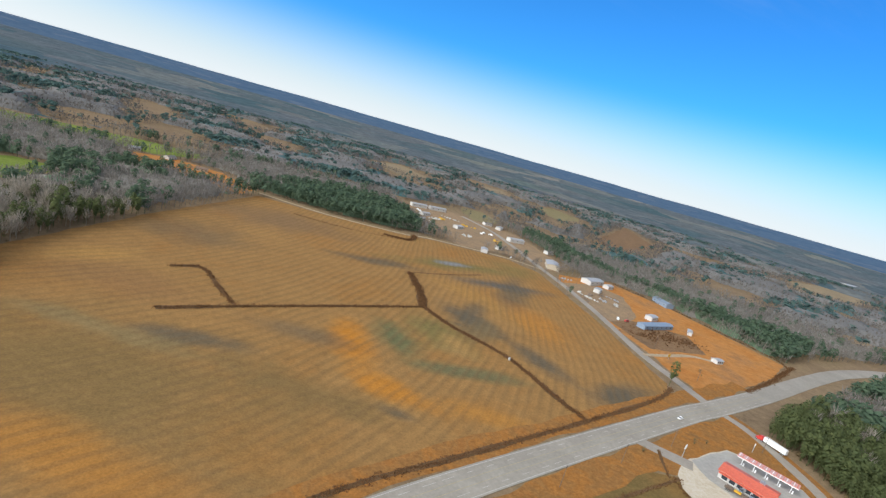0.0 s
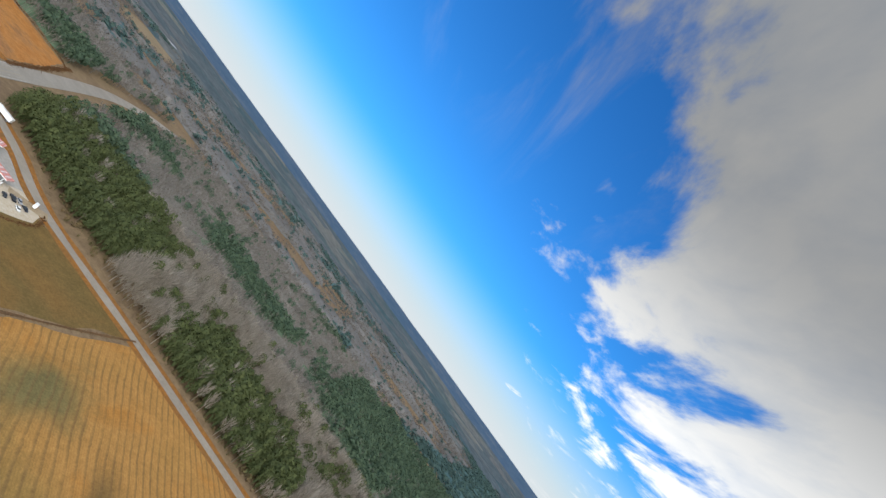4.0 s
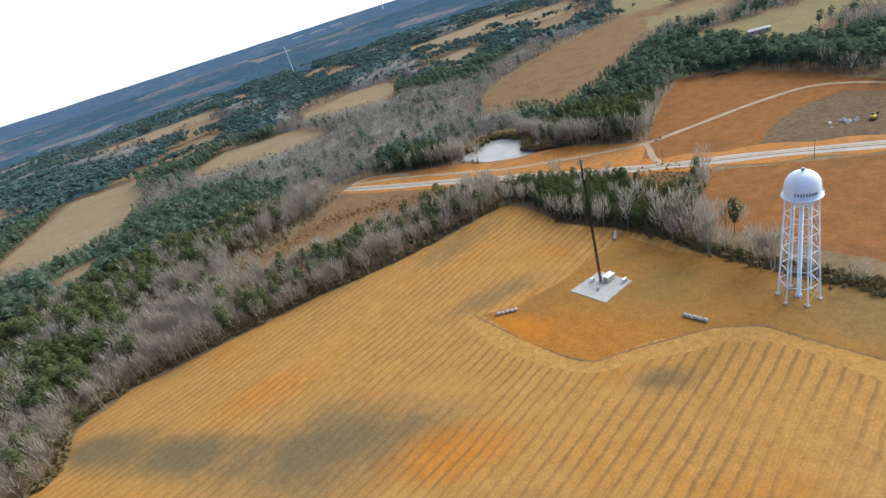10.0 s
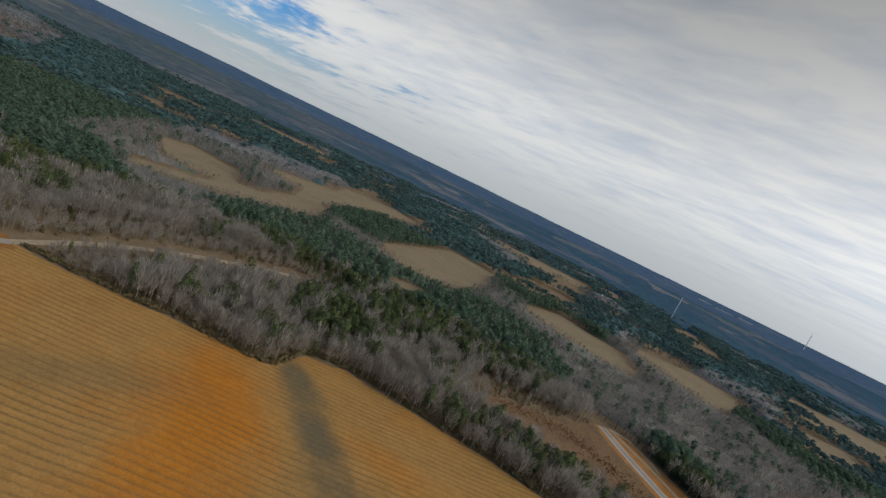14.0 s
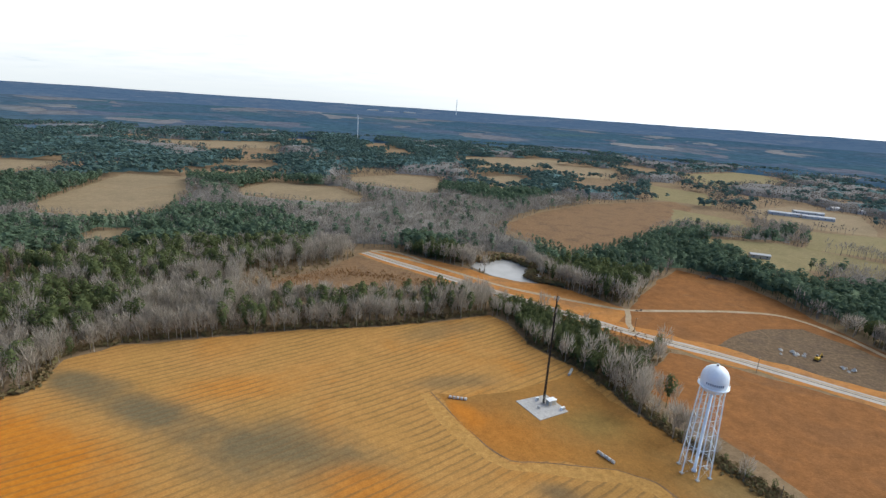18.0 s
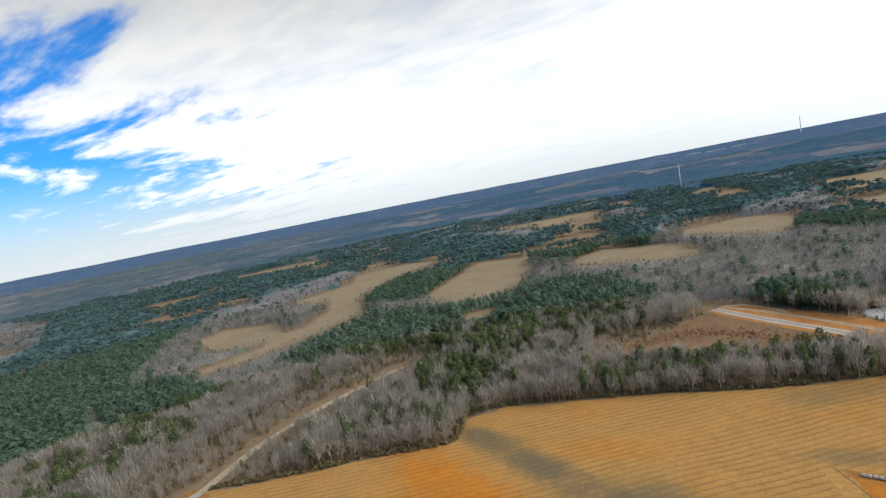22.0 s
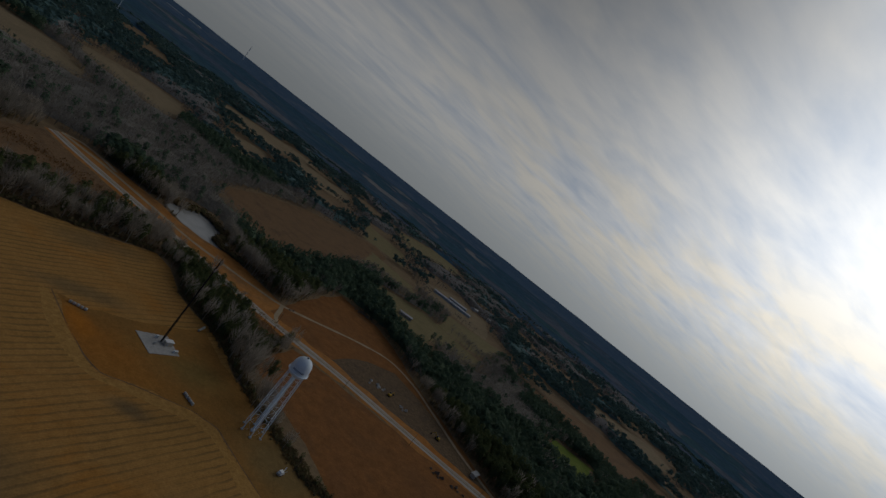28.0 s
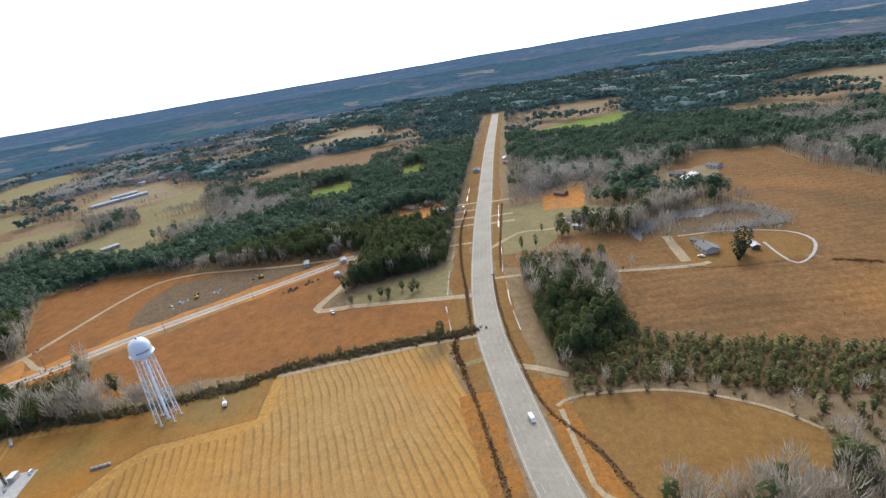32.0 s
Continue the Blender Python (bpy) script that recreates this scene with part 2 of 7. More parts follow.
ORANGE, TAN, RUST, OLIVE, GREY = (0.50, 0.215, 0.042), (0.47, 0.265, 0.082), (0.60, 0.215, 0.024), (0.20, 0.17, 0.065), (0.185, 0.15, 0.085)
WET = (0.125, 0.11, 0.08)
field_spots = [
    (140, 80, 90, 60, 30, (0.43, 0.285, 0.125), 0.8),     (-130, 172, 66, 34, -38, RUST, 1.0), (-165, 198, 34, 22, -20, RUST, 0.8), (-86, 120, 50, 30, -50, RUST, 0.7), (-148, 238, 26, 13, -24, GREY, 0.95), (-104, 214, 50, 15, -27, GREY, 1.0),
    # the spot at (68, 166) is a dark patch with shade in its colour
    (-46, 190, 52, 25, -14, GREY, 0.95), (-76, 236, 34, 14, 10, RUST, 0.5), (-5, 168, 26, 13, -10, RUST, 0.65), (30, 246, 32, 9, 8, GREY, 0.6), (68, 166, 13, 7, -20, (0.20, 0.15, 0.085), 0.8),
    (-175, 130, 70, 18, 60, GREY, 0.35), (-150, 22, 52, 40, 20, OLIVE, 0.6), (-216, 0, 34, 20, -10, (0.19, 0.17, 0.075), 0.95), (-205, 50, 30, 10, 30, (0.18, 0.12, 0.05), 0.8), (-230, 100, 40, 26, 60, ORANGE, 0.7),
    (-60, 90, 60, 30, 30, RUST, 0.35), (20, 120, 40, 20, -30, GREY, 0.5), (30, 310, 40, 14, 25, GREY, 0.5), (195, 52, 16, 10, 0, GREY, 0.7), (128, 16, 30, 7, 27, TAN, 0.8), (-80, 150, 40, 14, -30, ORANGE, 0.6)]
M_FIELD_A = earth("ploughed_field", [(0.28, ORANGE), (0.46, (0.50, 0.27, 0.085)), (0.66, TAN), (0.8, ORANGE)], 70, 9, 0.45, (35, 4.1, 0.62, (0.215, 0.135, 0.06), 0.3, None), field_spots)
field_b_spots = [
    (30, -200, 110, 60, -20, (0.235, 0.155, 0.062), 0.9), (-88, -252, 14, 40, 0, (0.52, 0.215, 0.035), 1.0), (-100, -208, 30, 12, -40, (0.50, 0.215, 0.04), 1.0), (-146, -192, 34, 10, -18, (0.46, 0.215, 0.05), 0.8), (-116, -268, 15, 36, 8, (0.15, 0.155, 0.075), 0.95), (-150, -234, 40, 10, -6, (0.16, 0.155, 0.08), 0.9), (-152, -262, 17, 9, -30, (0.42, 0.25, 0.10), 0.9),
    (-186, -320, 18, 34, 35, WET, 0.9), (-214, -265, 14, 36, 20, WET, 0.9), (-262, -424, 66, 14, 5, (0.11, 0.115, 0.11), 0.95), (-4, -238, 34, 10, -10, WET, 0.8), (-100, -186, 14, 6, -30, WET, 0.8), (-215, -370, 26, 60, 30, (0.42, 0.23, 0.07), 0.8),
        (-150, -285, 26, 36, 20, OLIVE, 0.9), (-158, -272, 13, 18, 20, (0.42, 0.25, 0.09), 0.8), (-186, -300, 34, 16, 60, (0.20, 0.15, 0.08), 0.8), (-60, -200, 60, 14, -28, (0.22, 0.145, 0.06), 0.8), (20, -150, 60, 16, -30, ORANGE, 0.6), (-225, -470, 90, 20, 12, OLIVE, 0.9), (-222, -474, 24, 9, 12, (0.25, 0.27, 0.30), 0.85),
    (-262, -405, 70, 18, 60, WET, 0.75), (-192, -335, 12, 50, -35, WET, 0.7), (-250, -330, 26, 50, 0, ORANGE, 0.6), (-256, -226, 42, 17, 20, WET, 0.95), (-130, -432, 50, 14, 0, WET, 0.8),
    (30, -238, 60, 9, -24, (0.27, 0.20, 0.095), 0.75), (-50, -520, 90, 50, 0, (0.25, 0.155, 0.08), 0.85), (66, -330, 34, 18, 40, TAN, 0.7), (20, -420, 50, 40, 0, WET, 0.5), (50, -146, 22, 16, 0, ORANGE, 0.8),
    (-60, -260, 40, 12, -20, WET, 0.55), (-305, -500, 34, 34, 0, OLIVE, 0.6), (40, -300, 60, 26, -20, (0.30, 0.165, 0.07), 0.7)]
M_FIELD_B = earth("stubble_field", [(0.25, (0.365, 0.178, 0.052)), (0.5, (0.345, 0.195, 0.073)), (0.75, (0.385, 0.218, 0.080))], 80, 9, 0.4, (38, 6.6, 0.36, (0.20, 0.128, 0.06), -0.25, (-120, 0.001)), field_b_spots)
M_CLAY = earth("bare_clay", [(0.3, (0.245, 0.12, 0.052)), (0.55, (0.295, 0.135, 0.05)), (0.75, (0.215, 0.118, 0.06))], 45, 8, 0.7)
M_CLAY_HOT = earth("orange_clay", [(0.3, (0.44, 0.18, 0.048)), (0.5, (0.49, 0.23, 0.075)), (0.64, (0.36, 0.19, 0.085)), (0.8, (0.39, 0.165, 0.05))], 34, 7, 0.7)
M_COMPOUND = earth("mown_clearing", [(0.3, (0.32, 0.172, 0.055)), (0.55, (0.37, 0.19, 0.055)), (0.8, (0.29, 0.17, 0.06))], 30, 6, 0.35,
                   None, [(52, 202, 34, 20, -40, (0.44, 0.185, 0.04), 0.95), (36, 220, 14, 8, -60, (0.58, 0.21, 0.03), 0.8), (70, 190, 26, 9, 0, (0.42, 0.19, 0.045), 0.7), (140, 160, 36, 22, -60, (0.26, 0.185, 0.08), 0.8), (98, 210, 22, 16, -30, (0.27, 0.19, 0.065), 0.7)])
M_BRUSH = earth("broomsedge", [(0.3, (0.19, 0.103, 0.048)), (0.5, (0.245, 0.140, 0.064)), (0.75, (0.155, 0.10, 0.054))], 24, 3.2, 1.0, (104, 9, 0.08, (0.15, 0.09, 0.045), -0.3, None), [(250, -110, 40, 18, 100, (0.15, 0.09, 0.045), 0.7), (262, -190, 30, 40, 20, (0.33, 0.17, 0.06), 0.7), (225, -90, 12, 40, 10, (0.16, 0.10, 0.05), 0.7), (400, -230, 80, 24, 30, (0.15, 0.10, 0.055), 0.7), (480, -190, 50, 20, 60, (0.32, 0.17, 0.07), 0.6), (340, -250, 30, 60, 40, (0.16, 0.10, 0.05), 0.7)])
M_BROWN = earth("cutover_ground", [(0.3, (0.175, 0.118, 0.074)), (0.55, (0.25, 0.157, 0.088)), (0.8, (0.205, 0.138, 0.082))], 20, 3, 0.8)
M_MEADOW = earth("winter_meadow", [(0.3, (0.23, 0.20, 0.105)), (0.55, (0.28, 0.235, 0.125)), (0.8, (0.21, 0.185, 0.085))], 35, 5, 0.5)
M_GRASS = earth("green_meadow", [(0.3, (0.175, 0.130, 0.050)), (0.5, (0.210, 0.142, 0.055)), (0.75, (0.265, 0.152, 0.053))], 45, 6, 0.45,
                None, [(-231, -79, 18, 5, -10, (0.09, 0.14, 0.10), 0.9), (-245, -110, 40, 22, 20, (0.20, 0.175, 0.07), 0.8), (-150, -75, 60, 26, 20, (0.22, 0.19, 0.06), 0.7)])
M_LAWN = earth("green_pasture", [(0.3, (0.16, 0.23, 0.045)), (0.7, (0.23, 0.275, 0.07))], 40, 6, 0.4)
M_PALE = earth("far_stubble", [(0.3, (0.275, 0.214, 0.135)), (0.6, (0.325, 0.254, 0.160)), (0.8, (0.27, 0.195, 0.110))], 60, 10, 0.4)
M_VERGE = earth("verge_grass", [(0.3, (0.35, 0.155, 0.045)), (0.45, (0.30, 0.155, 0.055)), (0.58, (0.37, 0.165, 0.045)), (0.75, (0.21, 0.13, 0.06))], 16, 2.5, 0.7)
M_SAND = earth("sandy_track", [(0.3, (0.40, 0.31, 0.20)), (0.7, (0.50, 0.41, 0.29))], 9, 1.5, 0.5)
M_LOT = earth("tan_gravel_lot", [(0.3, (0.60, 0.50, 0.37)), (0.5, (0.68, 0.59, 0.46)), (0.7, (0.62, 0.52, 0.38)), (0.8, (0.50, 0.37, 0.22))], 14, 2.0, 0.4)
M_HEAD = earth("bare_headland", [(0.3, (0.44, 0.245, 0.075)), (0.55, (0.475, 0.275, 0.09)), (0.8, (0.42, 0.235, 0.075))], 11, 2.6, 0.8)
M_SMALL = earth("brown_fallow", [(0.3, (0.235, 0.125, 0.05)), (0.55, (0.275, 0.16, 0.06)), (0.8, (0.20, 0.12, 0.05))], 26, 4, 0.5)
M_YARD = earth("yard_gravel", [(0.3, (0.27, 0.20, 0.135)), (0.6, (0.36, 0.25, 0.15)), (0.8, (0.27, 0.22, 0.17))], 14, 2.5, 0.6)
M_PAD = earth("crushed_stone", [(0.3, (0.50, 0.49, 0.47)), (0.7, (0.58, 0.57, 0.55))], 6, 0.8, 0.3)
M_CHURN = earth("churned_earth", [(0.3, (0.135, 0.10, 0.072)), (0.55, (0.19, 0.135, 0.085)), (0.8, (0.115, 0.09, 0.066))], 14, 2.4, 0.8)
M_FLOOR = earth("leaf_litter", [(0.3, (0.20, 0.145, 0.092)), (0.55, (0.27, 0.195, 0.12)), (0.8, (0.22, 0.18, 0.095))], 60, 6, 0.8)


def paved(name, c, worn):
    k = Nodes(name, 0.85)
    col = k.ramp(k.noise(22, 5, 0.6), [(0.3, c), (0.7, worn)])
    col = k.mix(0.6, col, k.ramp(k.noise(2.0, 5, 0.7), [(0.25, (0.36, 0.36, 0.36)), (0.75, (0.62, 0.62, 0.62))]), "OVERLAY")
    return k.done(col)


M_ROAD = paved("worn_asphalt", (0.245, 0.222, 0.186), (0.325, 0.295, 0.245))
M_LANE = paved("country_asphalt", (0.25, 0.22, 0.185), (0.33, 0.295, 0.245))
M_APRON = paved("pale_asphalt", (0.31, 0.295, 0.265), (0.41, 0.39, 0.35))
M_NEWROAD = paved("new_roadbed", (0.34, 0.315, 0.28), (0.43, 0.40, 0.355))


def plain(name, c, rough=0.6, metal=0.0, vary=0.25, size=1.2):
    k = Nodes(name, rough, metal)
    a, b = tuple(v * (1 - vary) for v in c), tuple(min(1, v * (1 + vary * 0.5)) for v in c)
    return k.done(k.ramp(k.noise(size, 5, 0.65), [(0.3, a), (0.7, b)]))


M_WHITE = plain("white_paint", (0.78, 0.79, 0.79), 0.45, 0, 0.12, 2.5)
M_TOWER = plain("tower_paint", (0.78, 0.86, 0.92), 0.4, 0, 0.12, 3.0)
M_STEEL = plain("dark_steel", (0.035, 0.034, 0.036), 0.5, 0.6)
M_GALV = plain("galvanised", (0.45, 0.46, 0.47), 0.45, 0.7)
M_CONC = plain("concrete", (0.46, 0.45, 0.42), 0.85)
M_RED = plain("red_metal_roof", (0.62, 0.145, 0.09), 0.45, 0.1, 0.18)
M_FADED = plain("faded_pink_roof", (0.60, 0.36, 0.33), 0.6, 0.0, 0.35, 0.9)
M_BLUE = plain("blue_metal", (0.22, 0.28, 0.36), 0.55, 0.1, 0.15)
M_SHINGLE = plain("grey_shingles", (0.19, 0.185, 0.18), 0.85)
M_SHINGLE_B = plain("brown_shingles", (0.20, 0.145, 0.11), 0.85)
M_TIN = plain("tin_roof", (0.36, 0.37, 0.38), 0.55, 0.1, 0.12)
M_SIDING = plain("white_siding", (0.53, 0.515, 0.485), 0.7, 0, 0.1)
M_BRICK = plain("red_brick", (0.33, 0.14, 0.09), 0.85)
M_BEIGE = plain("beige_siding", (0.50, 0.43, 0.33), 0.75, 0, 0.12)
M_WOOD = plain("weathered_wood", (0.16, 0.12, 0.09), 0.85)
M_RUBBER = plain("rubber", (0.02, 0.02, 0.021), 0.8)
M_GLASS = plain("window_glass", (0.045, 0.055, 0.065), 0.12, 0.0, 0.2)
M_BLACK = plain("black_paint", (0.025, 0.026, 0.03), 0.35)
M_SILVER = plain("silver_paint", (0.48, 0.49, 0.50), 0.35, 0.5, 0.1)
M_REDPAINT = plain("red_paint", (0.50, 0.05, 0.04), 0.4)
M_YELLOW = plain("yellow_paint", (0.62, 0.36, 0.03), 0.5)
M_LINE = plain("road_line_white", (0.46, 0.435, 0.385), 0.85)
M_LINE_Y = plain("road_line_yellow", (0.37, 0.315, 0.205), 0.85)


def water():
    k = Nodes("pond_water", 0.04)
    k.p.inputs["Specular IOR Level"].default_value = 0.5
    k.p.inputs["IOR"].default_value = 1.33
    k.bump(k.noise(1.6, 3, 0.6), 0.05, 0.15)
    return k.done(k.ramp(k.noise(18, 3, 0.5), [(0.3, (0.30, 0.30, 0.29)), (0.7, (0.38, 0.375, 0.36))]))


M_WATER = water()


def leafy(name, stops, rough=0.85, size=28.0, through=0.12):
    """Foliage or twigs: each piece its own tone, with broad drifts through the wood."""
    k = Nodes(name, rough)
    k.p.inputs["Specular IOR Level"].default_value = 0.05
    g = k.t.nodes.new("ShaderNodeNewGeometry")
    tone = k.math("ADD", k.math("MULTIPLY", g.outputs["Random Per Island"], 0.62), k.math("MULTIPLY", k.noise(size, 3, 0.6), 0.5))
    col = k.mix(1.0, k.ramp(tone, stops), (0.84, 0.84, 0.84), "MULTIPLY")
    # thin growth lets part of the light through
    thin = k.t.nodes.new("ShaderNodeBsdfTranslucent")
    k.put(col, thin.inputs["Color"])
    both = k.t.nodes.new("ShaderNodeMixShader")
    both.inputs[0].default_value = through
    k.t.links.new(k.p.outputs[0], both.inputs[1])
    k.t.links.new(thin.outputs[0], both.inputs[2])
    k.t.links.new(both.outputs[0], k.t.nodes["Material Output"].inputs["Surface"])
    return k.done(col)


M_TWIG = leafy("bare_twigs", [(0.15, (0.27, 0.232, 0.184)), (0.5, (0.38, 0.332, 0.267)), (0.85, (0.52, 0.464, 0.386))], through=0.45)
M_BARK = leafy("grey_bark", [(0.2, (0.16, 0.13, 0.105)), (0.8, (0.30, 0.26, 0.22))])
M_NEEDLE = leafy("pine_needles", [(0.15, (0.094, 0.120, 0.056)), (0.5, (0.118, 0.146, 0.062)), (0.85, (0.150, 0.174, 0.070))], through=0.42)
# copy of the needles, paler and bluer to paint in haze
M_NEEDLE_FAR = leafy("haze_blue_pine_needles", [(0.15, (0.090, 0.142, 0.096)), (0.5, (0.108, 0.164, 0.106)), (0.85, (0.134, 0.188, 0.114))], through=0.42)
M_YOUNG = leafy("young_pine_needles", [(0.15, (0.125, 0.145, 0.062)), (0.5, (0.16, 0.175, 0.072)), (0.85, (0.225, 0.20, 0.085))], through=0.35)
M_OAK = leafy("dark_oak_leaves", [(0.15, (0.040, 0.052, 0.030)), (0.5, (0.055, 0.068, 0.036)), (0.85, (0.075, 0.088, 0.044))])
M_TWIG_MID = leafy("brown_grey_twigs", [(0.15, (0.19, 0.17, 0.142)), (0.5, (0.255, 0.23, 0.197)), (0.85, (0.34, 0.31, 0.272))], through=0.4)
M_SCRUB = leafy("scrub", [(0.2, (0.15, 0.11, 0.06)), (0.5, (0.22, 0.155, 0.08)), (0.8, (0.18, 0.165, 0.075))], through=0.35)
M_TUFT = leafy("rust_tufts", [(0.2, (0.25, 0.13, 0.055)), (0.5, (0.34, 0.18, 0.075)), (0.8, (0.24, 0.15, 0.075))], through=0.4)
M_REED = leafy("grey_reeds", [(0.2, (0.34, 0.31, 0.275)), (0.5, (0.46, 0.43, 0.39)), (0.8, (0.60, 0.57, 0.53))], through=0.4)
M_DITCH = leafy("ditch_growth", [(0.2, (0.12, 0.065, 0.034)), (0.5, (0.175, 0.09, 0.042)), (0.8, (0.23, 0.125, 0.055))], through=0.25)
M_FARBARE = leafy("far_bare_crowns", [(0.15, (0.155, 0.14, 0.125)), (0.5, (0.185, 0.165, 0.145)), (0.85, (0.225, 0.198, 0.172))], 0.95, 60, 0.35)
# distant pines: blue haze is part of this colour
M_FARPINE = leafy("hazy_pine_crowns", [(0.15, (0.074, 0.130, 0.126)), (0.5, (0.088, 0.148, 0.136)), (0.85, (0.106, 0.164, 0.140))], 0.95, 60, 0.35)


def roof(name, stops):
    """The closed top of woods: treetops a few metres across, in broader drifts."""
    k = Nodes(name, 0.95)
    k.p.inputs["Specular IOR Level"].default_value = 0.03
    col = k.ramp(k.math("ADD", k.math("MULTIPLY", k.noise(70, 3, 0.6), 0.5), k.math("MULTIPLY", k.noise(5.5, 4, 0.7), 0.5)), stops)
    k.bump(k.noise(5.5, 3, 0.6), 3.0, 0.7)
    return k.done(col)


# pine roofs lightened for haze, the far one also blued
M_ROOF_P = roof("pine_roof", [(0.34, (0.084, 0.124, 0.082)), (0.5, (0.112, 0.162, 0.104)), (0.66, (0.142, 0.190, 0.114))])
M_ROOF_PF = roof("hazy_pine_roof", [(0.34, (0.056, 0.108, 0.118)), (0.5, (0.074, 0.134, 0.138)), (0.66, (0.094, 0.152, 0.146))])
M_ROOF_B = roof("hardwood_roof", [(0.34, (0.13, 0.121, 0.105)), (0.5, (0.178, 0.167, 0.146)), (0.66, (0.235, 0.22, 0.195))])
# far copy of the hardwood roof, greyed for haze
M_ROOF_BF = roof("hazy_hardwood_roof", [(0.34, (0.118, 0.116, 0.113)), (0.5, (0.155, 0.151, 0.146)), (0.66, (0.20, 0.192, 0.182))])


# ---- ground, fields, roads ----
def mesh_from(name, verts, faces, material, parent=None):
    me = bpy.data.meshes.new(name)
    me.from_pydata(verts, [], faces)
    me.materials.append(material)
    me.update()
    ob = new(name, me)
    if parent:
        ob.parent = parent
    return ob


def outline(pts, step=7.0, rough=1.3):
    """A closed outline with small natural irregularities along its edges."""
    out = []
    for i, a in enumerate(pts):
        b = pts[(i + 1) % len(pts)]
        n = max(1, int(math.dist(a, b) / step))
        for j in range(n):
            x, y = a[0] + (b[0] - a[0]) * j / n, a[1] + (b[1] - a[1]) * j / n
            q = noise.noise_vector((x * 0.06, y * 0.06, 3.0)) + 0.6 * noise.noise_vector((x * 0.21, y * 0.21, 9.0))
            out.append((x + q.x * rough * 1.6, y + q.y * rough * 1.6))
    return out


LEVEL = [0.03]
FAR_OPEN = []


def patch(name, pts, material, label, category="ground", rough=1.3, kind="structure"):
    LEVEL[0] += 0.0015
    if sum(a[0] * b[1] - b[0] * a[1] for a, b in zip(pts, pts[1:] + pts[:1])) < 0:
        pts = pts[::-1]
    p = outline(pts, rough=rough) if rough else pts
    ob = mesh_from(name, [(x, y, LEVEL[0]) for x, y in p], [list(range(len(p)))], material)
    return tagged(ob, label, category, kind=kind)


def curve(pts, step=6.0):
    """A smooth line through pts."""
    P = [Vector(p) for p in pts]
    P = [2 * P[0] - P[1]] + P + [2 * P[-1] - P[-2]]
    out = []
    for i in range(1, len(P) - 2):
        a, b, c, d = P[i - 1:i + 3]
        n = max(2, int((c - b).length / step))
        for j in range(n):
            t = j / n
            out.append(0.5 * (2 * b + (c - a) * t + (2 * a - 5 * b + 4 * c - d) * t * t + (3 * b - a - 3 * c + d) * t ** 3))
    return out + [P[-2]]


def ribbon(name, pts, width, material, z, offset=0.0, thick=0.0, parent=None, wobble=0.0, dash=None):
    """A strip along a smooth line; dash gives the length of a stroke and of a gap."""
    line = curve(pts, 4.0 if dash else 6.0)
    V, Fc, run = [], [], 0.0
    for i, p in enumerate(line):
        d = (line[min(i + 1, len(line) - 1)] - line[max(i - 1, 0)]).normalized()
        n = Vector((-d.y, d.x))
        w = width / 2 * (1 + wobble * noise.noise((p.x * 0.05, p.y * 0.05, width)))
        for s in (-1, 1):
            q = p + n * (offset + s * w)
            V.append((q.x, q.y, z))
        if i:
            run += (line[i] - line[i - 1]).length
            if not dash or run % sum(dash) < dash[0]:
                Fc.append((2 * i - 2, 2 * i, 2 * i + 1, 2 * i - 1))
    if thick:
        k = len(V)
        V += [(x, y, z - thick) for x, y, _ in V]
        for i in range(1, len(line)):
            a, b = 2 * i - 2, 2 * i
            Fc += [(a, a + k, b + k, b), (a + 1, b + 1, b + 1 + k, a + 1 + k)]
    return mesh_from(name, V, Fc, material, parent)


ground = mesh_from("ground", [(-5600, -5600, 0), (5600, -5600, 0), (5600, 5600, 0), (-5600, 5600, 0)], [(0, 1, 2, 3)], M_FLOOR)
tagged(ground, "brown leaf litter and rough winter grass ground", "ground", kind="structure")

HIGHWAY = [(-838, -345), (-735, -346), (-623, -327), (-530, -297), (-405, -249), (-328, -222), (-281, -206), (-107, -138), (-39, -104), (40, -60),
           (108, -22), (168, 5), (217, 25), (275, 42), (335, 56), (420, 74), (511, 91), (800, 145), (1260, 224)]
SIDE = [(-328, -222), (-332, -196), (-322, -150), (-305, -100), (-303, -12), (-298, 70), (-293, 150)]
TRACK = [(-293, 150), (-302, 201), (-300, 256), (-291, 297), (-278, 345)]
TOWN = [(-328, -222), (-329, -250), (-331, -302), (-347, -388), (-358, -470), (-362, -540), (-370, -640), (-372, -730), (-352, -816)]
FARM_ROAD = [(-21, -636), (-103, -591), (-188, -572), (-228, -576), (-318, -556), (-360, -528)]
NEW_ROAD = [(-30, 483), (2, 453), (48, 415), (85, 382), (119, 352), (150, 325), (182, 302), (215, 279), (272, 232), (319, 194), (345, 174)]
OLD_TRACK = [(-24, 489), (20, 460), (70, 417), (93, 398), (127, 379), (150, 368), (176, 358), (211, 359), (262, 362), (300, 356), (318, 326), (323, 290), (328, 242), (337, 203), (345, 180)]

